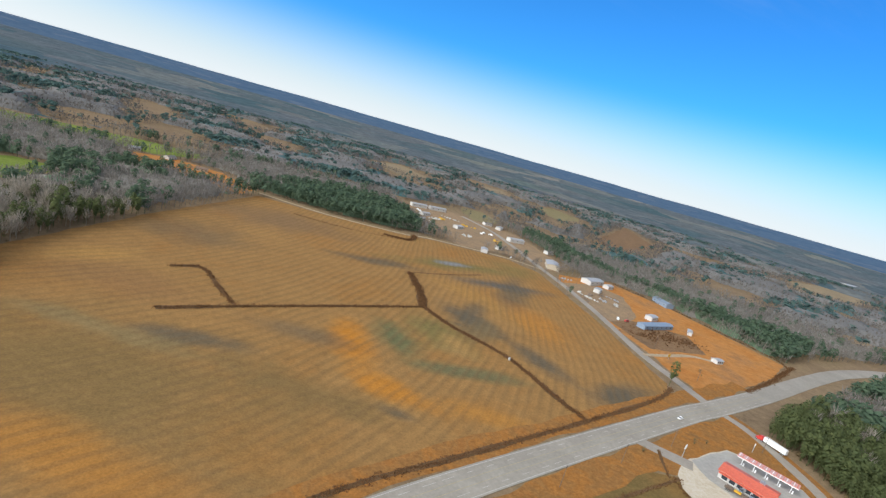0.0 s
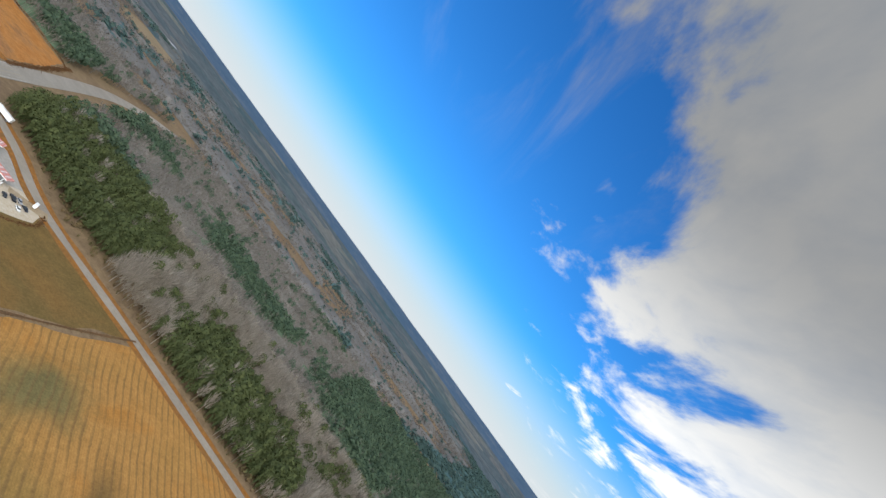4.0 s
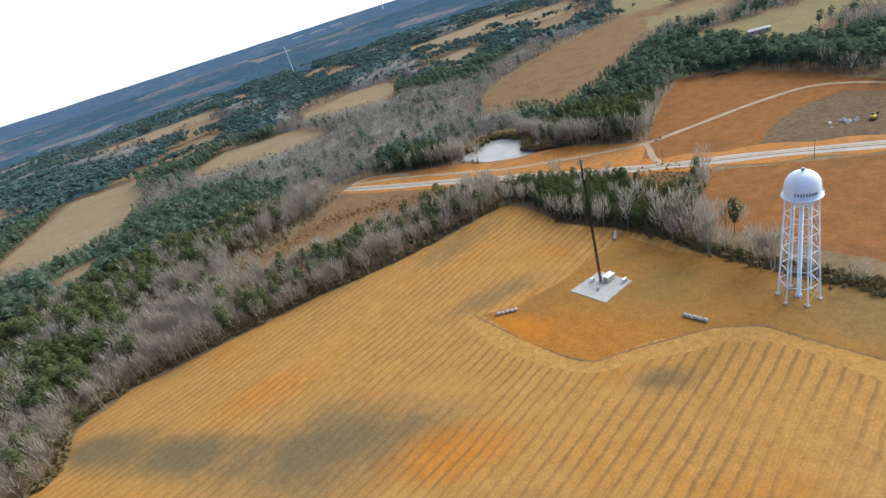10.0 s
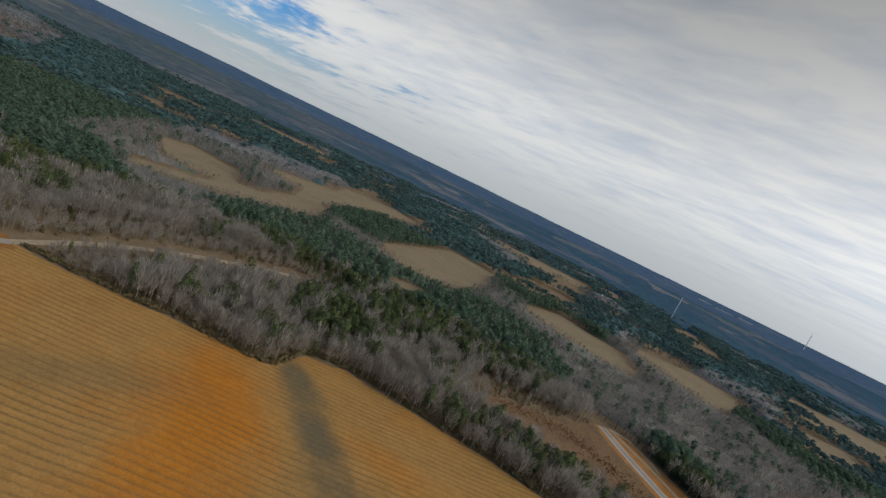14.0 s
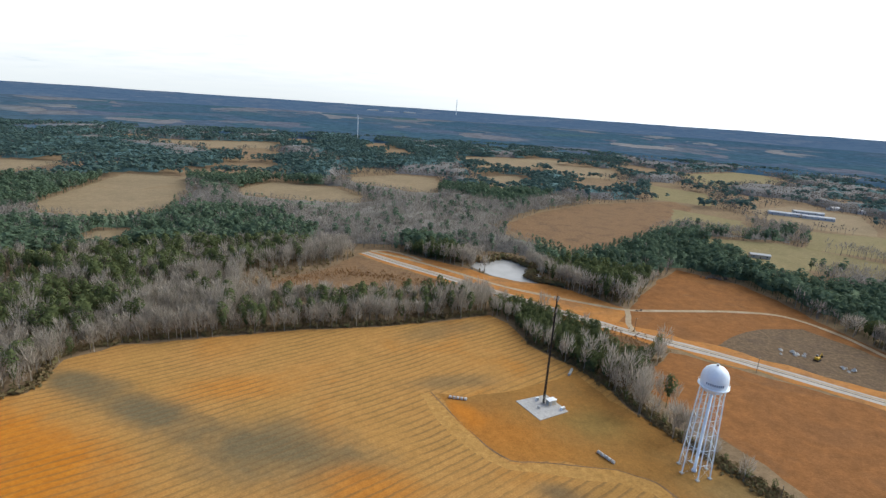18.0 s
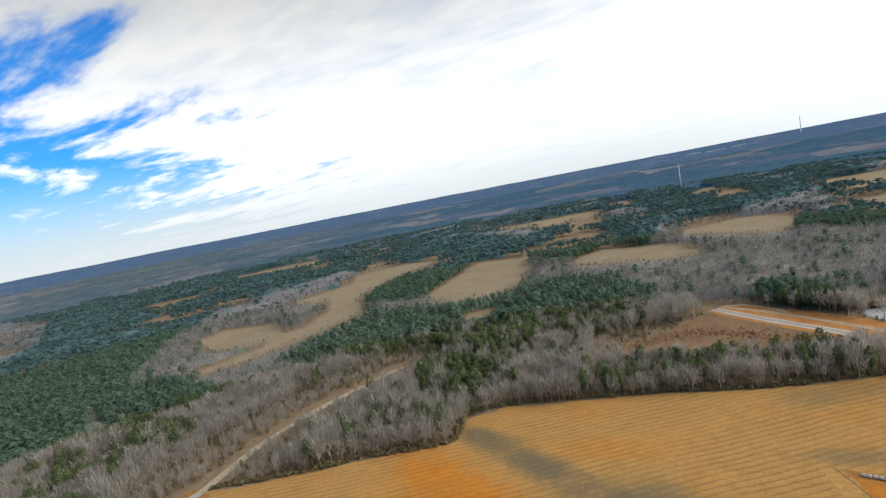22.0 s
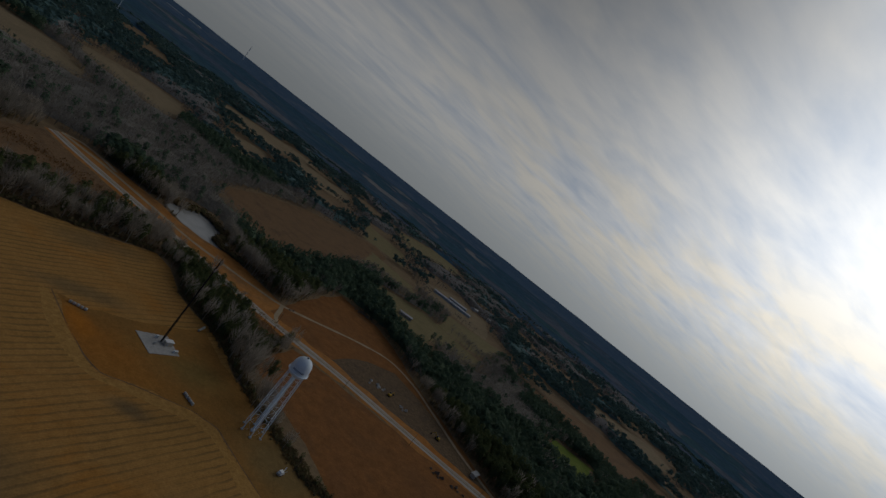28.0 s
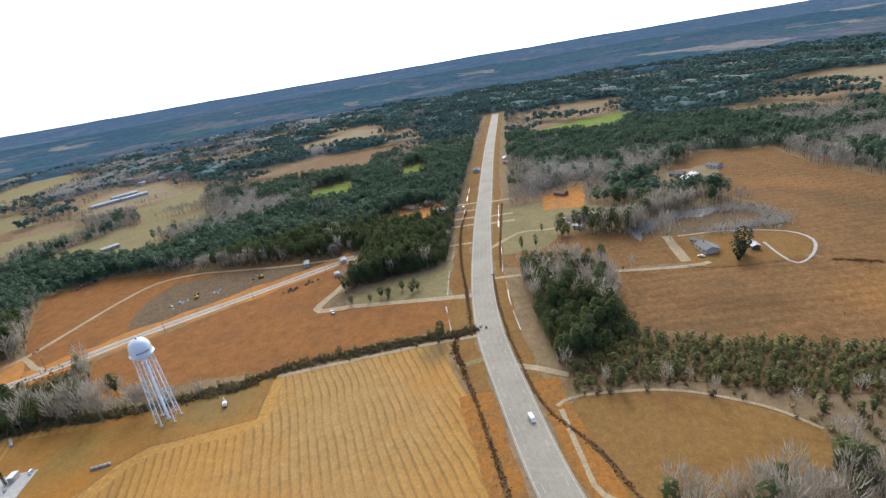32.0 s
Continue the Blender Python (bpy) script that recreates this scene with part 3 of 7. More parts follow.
REGION = {
    "field_a": [(-299, -8), (-290, 150), (-231, 185), (-213, 199), (-163, 227), (-165, 241), (-166, 259), (-148, 277), (-99, 292), (-55, 304), (-1, 314), (39, 328), (67, 339),
                (78, 326), (87, 292), (98, 276), (109, 264), (116, 246), (123, 215), (134, 192), (152, 153), (168, 138), (185, 104), (204, 61), (207, 46), (182, 40), (164, 28),
                (144, 17), (100, -3), (40, -36), (-40, -78), (-120, -60), (-192, -43)],
    "meadow": [(-299, -14), (-192, -48), (-120, -64), (-45, -82), (-115, -116), (-215, -155), (-236, -150), (-246, -118), (-290, -98), (-299, -77)],
    "field_b": [(113, -262), (104, -330), (58, -445), (-22, -618), (-103, -586), (-188, -567), (-228, -571), (-318, -548), (-345, -510), (-338, -437), (-330, -360), (-320, -291),
                (-314, -252), (-298, -232), (-206, -192), (-115, -156), (-50, -126), (30, -80), (88, -55), (104, -110), (118, -180)],
    "compound": [(25, 235), (40, 232), (68, 240), (90, 252), (104, 260), (113, 232), (133, 202), (155, 160), (168, 138), (133, 127), (120, 151), (109, 173), (96, 179), (68, 184), (53, 184), (45, 192), (33, 213)],
    "clearing_w": [(172, 352), (202, 391), (240, 436), (274, 470), (313, 432), (322, 392), (322, 347), (335, 260), (345, 190), (300, 216), (215, 287), (158, 330)],
    "pond_bank": [(-22, 495), (16, 480), (65, 446), (86, 424), (114, 415), (131, 425), (139, 403), (177, 360), (157, 330), (87, 390), (16, 455), (-25, 484)],
    "cutover": [(-105, 372), (-85, 400), (-61, 425), (-36, 472), (6, 438), (46, 400), (82, 372), (175, 302), (152, 280), (138, 300), (118, 335), (95, 352), (60, 372), (28, 376), (-40, 366)],
    "clay_field": [(184, 286), (197, 275), (272, 221), (338, 176), (349, 172), (322, 158), (290, 152), (254, 158), (246, 138), (258, 90), (266, 46), (246, 33), (224, 36), (214, 72),
                   (197, 106), (172, 144), (163, 183), (146, 222), (137, 243), (150, 262), (174, 288)],
    "lot": [(259, 138), (276, 132), (321, 80), (333, 72), (312, 62), (272, 52), (263, 60), (262, 92), (254, 126)],
    "house_lot": [(442, 192), (485, 177), (493, 138), (457, 118), (441, 145), (438, 172)],
    "meadow_e": [(393, 52), (455, 63), (471, 25), (454, -19), (432, -70), (418, -71), (381, -3), (345, 8), (338, 42), (360, 48)],
    "lot_e": [(493, 24), (530, -14), (472, -19), (467, 19)],
    "brown_e": [(335, 38), (345, 8), (381, -5), (372, -30), (362, -82), (309, -90), (303, -50), (308, 10), (310, 34)],
    "sedge_field": [(300, -40), (303, -90), (325, -125), (311, -170), (297, -202), (282, -235), (258, -252), (219, -240), (214, -182), (212, -138), (211, -93), (215, -67), (227, -48)],
    "sedge_rise": [(560, -100), (631, -145), (621, -215), (534, -232), (474, -262), (466, -383), (360, -350), (286, -240), (300, -202), (311, -170), (330, -150), (355, -125), (384, -168), (426, -159), (470, -130)],
    "house_yard": [(309, -88), (362, -84), (366, -125), (359, -160), (341, -171), (317, -164), (303, -120)],
    "field_e": [(153, -19), (163, -29), (170, -66), (162, -99), (150, -116), (138, -120), (126, -108), (113, -84), (108, -54), (106, -34), (120, -22)],
    "far_a": [(-758, 876), (-698, 972), (-598, 988), (-601, 907), (-614, 798), (-597, 711), (-557, 620), (-496, 583), (-484, 522), (-491, 467), (-494, 413), (-510, 358), (-533, 311), (-552, 334),
              (-530, 405), (-566, 450), (-540, 486), (-570, 574), (-625, 640), (-739, 640), (-710, 712), (-691, 779)],
    "far_b": [(-716, 445), (-719, 490), (-622, 515), (-567, 470), (-606, 434), (-645, 415)],
    "far_c": [(-421, 632), (-388, 662), (-366, 700), (-380, 750), (-425, 830), (-450, 885), (-352, 885), (-320, 805), (-336, 752), (-296, 668), (-318, 628), (-370, 612)],
    "far_d": [(-241, 800), (-212, 880), (-106, 859), (-58, 780), (-124, 768), (-171, 781)],
    "far_e": [(-94, 993), (-4, 1060), (66, 1048), (70, 930), (42, 900), (-3, 930)],
    "far_spot": [(-285, 478), (-292, 516), (-262, 526), (-250, 490)],
    "far_clay": [(139, 645), (203, 733), (311, 828), (494, 907), (500, 852), (350, 703), (259, 588), (198, 551), (155, 610)],
    "pasture_a": [(557, 1132), (632, 1033), (579, 922), (489, 967)],
    "pasture_b": [(781, 1410), (1135, 1630), (1072, 1408), (776, 1244)],
    "pasture_c": [(628, 874), (741, 925), (815, 853), (720, 716), (606, 769)],
    "pasture_d": [(376, 619), (483, 607), (560, 519), (515, 484), (393, 549)],
    "lawn_a": [(691, 264), (745, 249), (677, 213), (650, 233)],
    "lawn_b": [(558, 346), (626, 312), (576, 290)],
    "lawn_c": [(915, 94), (996, 21), (1024, -39), (1039, -92), (876, -54), (936, 6)],
    "lawn_d": [(776, -397), (839, -491), (812, -554), (677, -473), (729, -442)],
    "yard": [(-352, -480), (-380, -520), (-461, -531), (-498, -460), (-525, -324), (-470, -290), (-391, -258), (-337, -240), (-340, -300), (-345, -361)],
    "town": [(-225, -790), (-307, -854), (-345, -830), (-425, -740), (-420, -560), (-372, -530), (-331, -580), (-266, -572), (-242, -626)],
    "lime_field": [(363, -787), (262, -800), (120, -788), (59, -844), (158, -850), (310, -836)],
    "lime_field_b": [(237, -513), (193, -562), (158, -554), (174, -500), (212, -467)],
    "homestead": [(140, -730), (86, -745), (28, -718), (-14, -644), (-4, -606), (69, -648), (111, -642)],
    "station": [(-234, -153), (-229, -144), (-228, -134), (-232, -120), (-237, -109), (-248, -100), (-264, -93), (-286, -90), (-303, -99), (-306, -106), (-306, -122), (-311, -144), (-306, -163), (-291, -176), (-253, -167)],
    "junction_grass": [(-213, -160), (-300, -197), (-324, -205), (-326, -190), (-316, -150), (-304, -102), (-298, -130), (-260, -160), (-232, -152)],
    # spiky north edge: tree reflections are drawn into the pond's outline
    "pond": [(68, 452), (76, 472), (80, 463), (86, 486), (91, 476), (98, 502), (104, 490), (111, 500), (114, 478), (120, 470), (124, 448), (129, 432), (121, 412), (102, 416), (84, 428)],
    "marsh": [(365, -60), (393, -72), (425, -109), (426, -159), (384, -168), (370, -161), (370, -134), (360, -90)],
    "marsh_far": [(50, 610), (131, 585), (125, 545), (55, 560)],
}


def opened(pts, share=0.05):
    """The clearing with the strip that the trees in front of it would hide left free: hull of it and its copy nearer the fields."""
    P = sorted(set(pts + [(x - share * x, y - share * y) for x, y in pts]))

    def half(Q):
        h = []
        for p in Q:
            while len(h) > 1 and (h[-1][0] - h[-2][0]) * (p[1] - h[-2][1]) - (h[-1][1] - h[-2][1]) * (p[0] - h[-2][0]) <= 0:
                h.pop()
            h.append(p)
        return h[:-1]
    return half(P) + half(P[::-1])


for key in REGION:
    if key.startswith(("far_", "pasture", "lawn", "lime", "house_lot", "lot_e")) and key != "far_a":
        REGION[key] = opened(REGION[key])
for key, m, label in [
        ("field_a", M_FIELD_A, "orange ploughed clay field with pale stubble rows"), ("meadow", M_GRASS, "olive green winter meadow beside the highway"),
        ("field_b", M_FIELD_B, "wide brown stubble field crossed by ditches"), ("cutover", M_BROWN, "brown cutover strip beside the new road"),
        ("clearing_w", M_CLAY, "graded orange clay clearing with tracks"), ("pond_bank", M_CLAY_HOT, "bare orange clay bank around the pond"),
        ("clay_field", M_CLAY, "smooth bare reddish clay field"), ("lot", M_MEADOW, "mown grey-green grass lot with young trees"),
        ("house_lot", M_CLAY_HOT, "orange clay house lots beside the highway"), ("meadow_e", M_MEADOW, "pale grey-green mown meadow with farmstead"),
        ("lot_e", M_CLAY_HOT, "orange clay house lot at the wood's edge"), ("brown_e", M_BRUSH, "rusty broomsedge strip between two drives"),
        ("sedge_field", M_BRUSH, "rust-brown broomsedge field with dark drifts"), ("sedge_rise", M_BRUSH, "wide rust-brown broomsedge rise"),
        ("house_yard", M_SMALL, "brown grass yard around a farmhouse"), ("field_e", M_SMALL, "small brown field ringed by scrub"),
        ("compound", M_COMPOUND, "worn olive-brown clearing under the water tower"),
        ("far_a", M_PALE, "far tan stubble field among woods"), ("far_b", M_PALE, "far tan stubble field among woods"), ("far_c", M_PALE, "far tan stubble field among woods"),
        ("far_d", M_PALE, "far tan stubble field among woods"), ("far_e", M_PALE, "far tan stubble field among woods"), ("far_spot", M_PALE, "small tan gap in the woods"),
        ("far_clay", M_BROWN, "far brown cleared slope"), ("pasture_a", M_MEADOW, "far grey-green pasture"), ("pasture_b", M_MEADOW, "far pale pasture"), ("pasture_c", M_PALE, "far pale lot with sheds"),
        ("pasture_d", M_MEADOW, "far grey-green pasture"), ("lawn_a", M_LAWN, "far bright green lawn"), ("lawn_b", M_LAWN, "far bright green lawn"), ("lawn_c", M_LAWN, "far bright green pasture"),
        ("lawn_d", M_LAWN, "far bright green pasture"), ("yard", M_CLAY_HOT, "orange clay industrial yard"), ("town", M_YARD, "gravel and clay yards at the hamlet"),
        ("lime_field", M_LAWN, "far lime green field"), ("lime_field_b", M_LAWN, "far lime green field"), ("homestead", M_CLAY_HOT, "orange clay lots of a far homestead"),
        ("marsh", M_CHURN, "grey flooded marsh beside the farmhouse"), ("marsh_far", M_CHURN, "grey flooded marsh in the woods"), ("junction_grass", M_VERGE, "orange-brown grass between the road and the station"), ("station", M_LOT, "pale gravel lot of the filling station")]:
    patch(key if not key.startswith("field") else key + "_ground", REGION[key], m, label)

for pts, m, label in [
        ([(490, -92), (540, -88), (575, -150), (535, -150), (505, -125)], M_PALE, "pale lots among wooded houses"), ([(-694, -1579), (-773, -1587), (-717, -1391), (-640, -1402)], M_PALE, "far tan field beyond the hamlet"), ([(-765, -1311), (-863, -1384), (-876, -1255), (-752, -1160)], M_MEADOW, "far grey-green field beyond the hamlet"),
        ([(-296, -1475), (-414, -1588), (-449, -1351), (-357, -1333)], M_PALE, "far tan field beyond the hamlet"), ([(-391, -926), (-430, -926), (-440, -858), (-385, -838)], M_MEADOW, "far pale field beside the hamlet"),
        ([(-1106, -1344), (-972, -1045), (-722, -839), (-719, -935)], M_BROWN, "far brown cutover among woods"), ([(-1407, -996), (-1780, -1078), (-1657, -920), (-1259, -839)], M_PALE, "far tan field among woods"),
        ([(454, 827), (520, 748), (501, 685), (402, 730)], M_MEADOW, "far grey-green field behind pines"), ([(398, 613), (445, 549), (412, 449), (372, 500)], M_MEADOW, "grey-green field behind pines"),
        ([(166, 1552), (341, 1613), (514, 1627), (295, 1326), (199, 1404)], M_PALE, "far tan field in the woods"), ([(406, 1483), (584, 1439), (547, 1273), (373, 1261)], M_PALE, "far tan field in the woods"),
        ([(157, 1107), (259, 1161), (273, 1076), (191, 993)], M_PALE, "far tan field in the woods"), ([(679, 560), (892, 507), (987, 331), (764, 364)], M_BROWN, "far brown field beside houses"),
        ([(591, 693), (746, 662), (606, 579), (525, 610)], M_MEADOW, "far grey-green field behind pines"), ([(606, 371), (661, 333), (621, 318), (583, 346)], M_LAWN, "far green lawn beside houses"),
        ([(-1500, 1150), (-1250, 1300), (-1180, 1180), (-1400, 1060)], M_PALE, "far tan field in the pines"), ([(-700, 1500), (-400, 1650), (-350, 1540), (-600, 1430)], M_PALE, "far tan field in the woods"),
        ([(1050, 700), (1300, 640), (1260, 520), (1080, 560)], M_PALE, "far tan field beyond the highway"), ([(1000, -500), (1180, -420), (1260, -560), (1080, -640)], M_PALE, "far tan field in the woods")]:
    pts = opened(pts)
    FAR_OPEN.append(pts)
    patch("far_field", pts, m, label, "field", 4.0)
churn = patch("churned_ground", [(208, 298), (236, 318), (262, 330), (296, 334), (314, 300), (326, 255), (336, 214), (343, 192), (313, 212), (270, 244), (226, 281)], M_CHURN, "dark churned earth beside the new road")
patch("yard_gravel", [(-345, -420), (-352, -480), (-420, -505), (-440, -470), (-405, -400), (-385, -385), (-350, -372)], M_YARD, "grey gravel storage yard")
patch("yard_scrub", [(-350, -372), (-385, -385), (-440, -365), (-420, -320), (-352, -315)], M_BROWN, "dark brown scrub in the yard")
patch("station_apron", [(-253, -166), (-290, -175), (-305, -162), (-310, -144), (-305, -110), (-285, -116), (-269, -131), (-256, -136), (-251, -151)], M_APRON, "grey asphalt apron around the station")
pond = patch("pond_water", REGION["pond"], M_WATER, "still pond mirroring the bright sky", "water", 0.8)
for name, pts in (("marsh_pool", [(350, -63), (372, -57), (396, -69), (422, -98), (415, -104), (390, -80), (368, -67)]), 
                  ("marsh_pool", [(400, -92), (418, -106), (424, -130), (412, -126), (402, -110)]),
                  ("marsh_pool", [(70, 585), (98, 582), (118, 570), (96, 566)]), ("marsh_pool", [(62, 600), (80, 600), (84, 594), (66, 592)])):
    patch(name, pts, M_WATER, "shallow silver marsh water among reeds", "water", 2.2)

for pts, off, w in ((HIGHWAY[5:12], 17.5, 17), (HIGHWAY[4:12], -16, 14), (SIDE, 6.2, 5), (SIDE, -6.2, 5)):
    LEVEL[0] += 0.0015
    tagged(ribbon("verge", pts, w, M_VERGE, LEVEL[0], off, wobble=0.5), "orange-brown grass verge along the road", "verge", kind="structure")
for off, w in ((15.5, 13), (-13, 8)):
    LEVEL[0] += 0.0015
    tagged(ribbon("verge", HIGHWAY[11:], w, M_SMALL, LEVEL[0], off, wobble=0.7), "brown weedy verge along the highway", "verge", kind="structure")
LEVEL[0] += 0.0015
tagged(ribbon("new_road_shoulder", NEW_ROAD, 24, M_CLAY_HOT, LEVEL[0], 2, wobble=0.4), "orange clay shoulder of the new road", "shoulder", kind="structure")

LEVEL[0] += 0.0015

def dense(pts, step=7.0):
    """Extra points along straight runs, so that corners stay crisp."""
    out = []
    for a, b in zip(pts, pts[1:]):
        n = max(1, int(math.dist(a, b) / step))
        out += [(a[0] + (b[0] - a[0]) * k / n, a[1] + (b[1] - a[1]) * k / n) for k in range(n)]
    return out + [pts[-1]]


EDGE = [(22, 236), (33, 213), (45, 192), (53, 184), (68, 183), (96, 179), (109, 172), (120, 151), (133, 128), (150, 134), (168, 142)]
tagged(ribbon("headland", dense(EDGE), 7.5, M_HEAD, 0.0322, -3.8, wobble=0.8), "pale trampled headland where the plough rows end", "headland", kind="structure")
LEVEL[0] += 0.0015
tagged(ribbon("boundary_furrow", dense(EDGE), 0.7, M_BROWN, 0.064, 0.0, wobble=1.6), "shallow furrow round the clearing", "furrow", kind="structure")
base = LEVEL[0] + 0.02
highway = tagged(ribbon("highway_road", HIGHWAY, 16.4, M_ROAD, base + 0.06, 0, 0.1), "wide pale worn asphalt highway", "road", kind="structure")
for off, w, m, dash in ((7.2, 0.30, M_LINE, None), (-7.2, 0.30, M_LINE, None), (1.8, 0.28, M_LINE_Y, None), (-1.8, 0.28, M_LINE_Y, None), (4.6, 0.22, M_LINE, (4, 8)), (-4.6, 0.22, M_LINE, (4, 8))):
    ribbon("lane_line", HIGHWAY[4:], w, m, base + 0.066, off, parent=highway, dash=dash)
for off in (3.2, -3.2, 6.0, -6.0):
    ribbon("wheel_track", HIGHWAY[4:], 1.0, M_LANE, base + 0.063, off, parent=highway, wobble=0.9)
for name, pts, w, m, label in [
        ("side_road", SIDE, 7.4, M_LANE, "narrow pale asphalt side road"), ("town_road", TOWN, 8.0, M_LANE, "pale asphalt road to the hamlet"),
        ("woods_track", TRACK, 6.5, M_SAND, "grassy sand track into the woods"), ("farm_road", FARM_ROAD, 5.0, M_SAND, "pale gravel farm road"),
        ("new_road", NEW_ROAD, 9.5, M_NEWROAD, "new pale unfinished roadbed"), ("old_track", OLD_TRACK, 4.2, M_SAND, "pale sandy construction track"),
        ("access_road", [(345, 174), (315, 160), (285, 156), (248, 158), (246, 146), (251, 131), (258, 90), (263, 60), (266, 46), (270, 42)], 6.0, M_SAND, "pale sandy access road"),
        ("field_track", [(168, 138), (184, 103), (203, 61), (215, 30)], 3.2, M_SAND, "pale field track along the hedgerow"),
        ("farm_crossing", [(182, 36), (196, 16)], 4.0, M_MEADOW, "grassy field crossing"),
        ("driveway", [(338, 58), (384, 34), (389, 12), (393, 0)], 3.6, M_SAND, "pale gravel driveway across a meadow"),
        ("driveway", [(290, 47), (299, 3), (298, -37), (303, -89), (309, -104)], 4.0, M_SAND, "long sandy driveway to a farmhouse"),
        ("driveway", [(360, -82), (335, -86), (311, -90)], 6.5, M_SAND, "broad sandy lane beside the farmhouse"),
        ("driveway", [(186, 12), (184, -4), (178, -24)], 4.0, M_SAND, "short sandy field entrance"),
        ("station_driveway", [(-225, -186), (-238, -172), (-250, -160)], 9.0, M_LANE, "worn asphalt station entrance"),
        ("station_driveway", [(-303, -96), (-296, -102), (-286, -112)], 8.0, M_SAND, "gravel station side entrance"),
        ("yard_track", [(-332, -300), (-361, -305), (-395, -312), (-418, -306)], 4.5, M_SAND, "sandy yard track"),
        ("pond_spur", [(-24, 489), (-8, 492), (12, 478), (24, 464)], 4.0, M_SAND, "pale sandy turning loop"),
        ("clearing_spur", [(176, 358), (172, 346), (166, 332), (164, 318)], 4.0, M_SAND, "sandy spur onto the new road"),
        ("footpath", [(359, -90), (365, -125), (359, -160), (341, -171), (317, -164), (303, -152), (316, -146), (340, -142)], 1.7, M_PAD, "white sandy bank around the marsh meadow"),
        ("firebreak", [(155, -18), (163, -27), (170, -66), (162, -100), (150, -117)], 1.8, M_SAND, "pale sand track round the small field"),
        ("firebreak", [(153, -20), (125, -30), (108, -38), (104, -56)], 2.2, M_SAND, "pale sand track round the small field")]:
    LEVEL[0] += 0.0012
    tagged(ribbon(name, pts, w, m, LEVEL[0] + 0.03, 0, 0.03, wobble=0.25), label, "road", kind="structure")
ribbon("roadbed_stripe", NEW_ROAD, 1.6, M_SAND, LEVEL[0] + 0.05, 1.8, parent=bpy.data.objects["new_road"])
ribbon("roadbed_stripe", NEW_ROAD, 0.9, M_CHURN, LEVEL[0] + 0.055, -0.6, parent=bpy.data.objects["new_road"])
for x, y, w in ((415, 73, 5), (437, 78, 5), (462, 82, 4), (488, 87, 5), (366, 63, 4)):
    for s in (1, -1):
        if (x, s) in ((366, -1), (462, -1)):
            continue
        LEVEL[0] += 0.0012
        tagged(ribbon("driveway", [(x, y + s * 8), (x - s * 4, y + s * 22), (x - s * 6, y + s * 30)], w, M_SAND, LEVEL[0] + 0.03), "short pale driveway off the highway", "driveway", kind="structure")

# water-filled roadside ditches
for pts, off in (([(220, 24), (245, 34), (258, 39)], 24), ([(272, 43), (300, 50), (322, 55)], 23), ([(330, 57), (352, 61)], 22), ([(385, 67), (412, 72)], 20), ([(425, 75), (470, 83)], 20),
                 ([(500, 89), (560, 100)], 20), ([(215, 24), (250, 36), (285, 45)], -17), ([(300, 49), (335, 56), (352, 60)], -16), ([(400, 70), (470, 83)], -15)):
    LEVEL[0] += 0.0012
    tagged(ribbon("ditch_water", pts, 0.55, M_WATER, LEVEL[0] + 0.02, off, wobble=1.2, dash=(26, 7)), "standing water in a roadside ditch", "water", kind="structure")

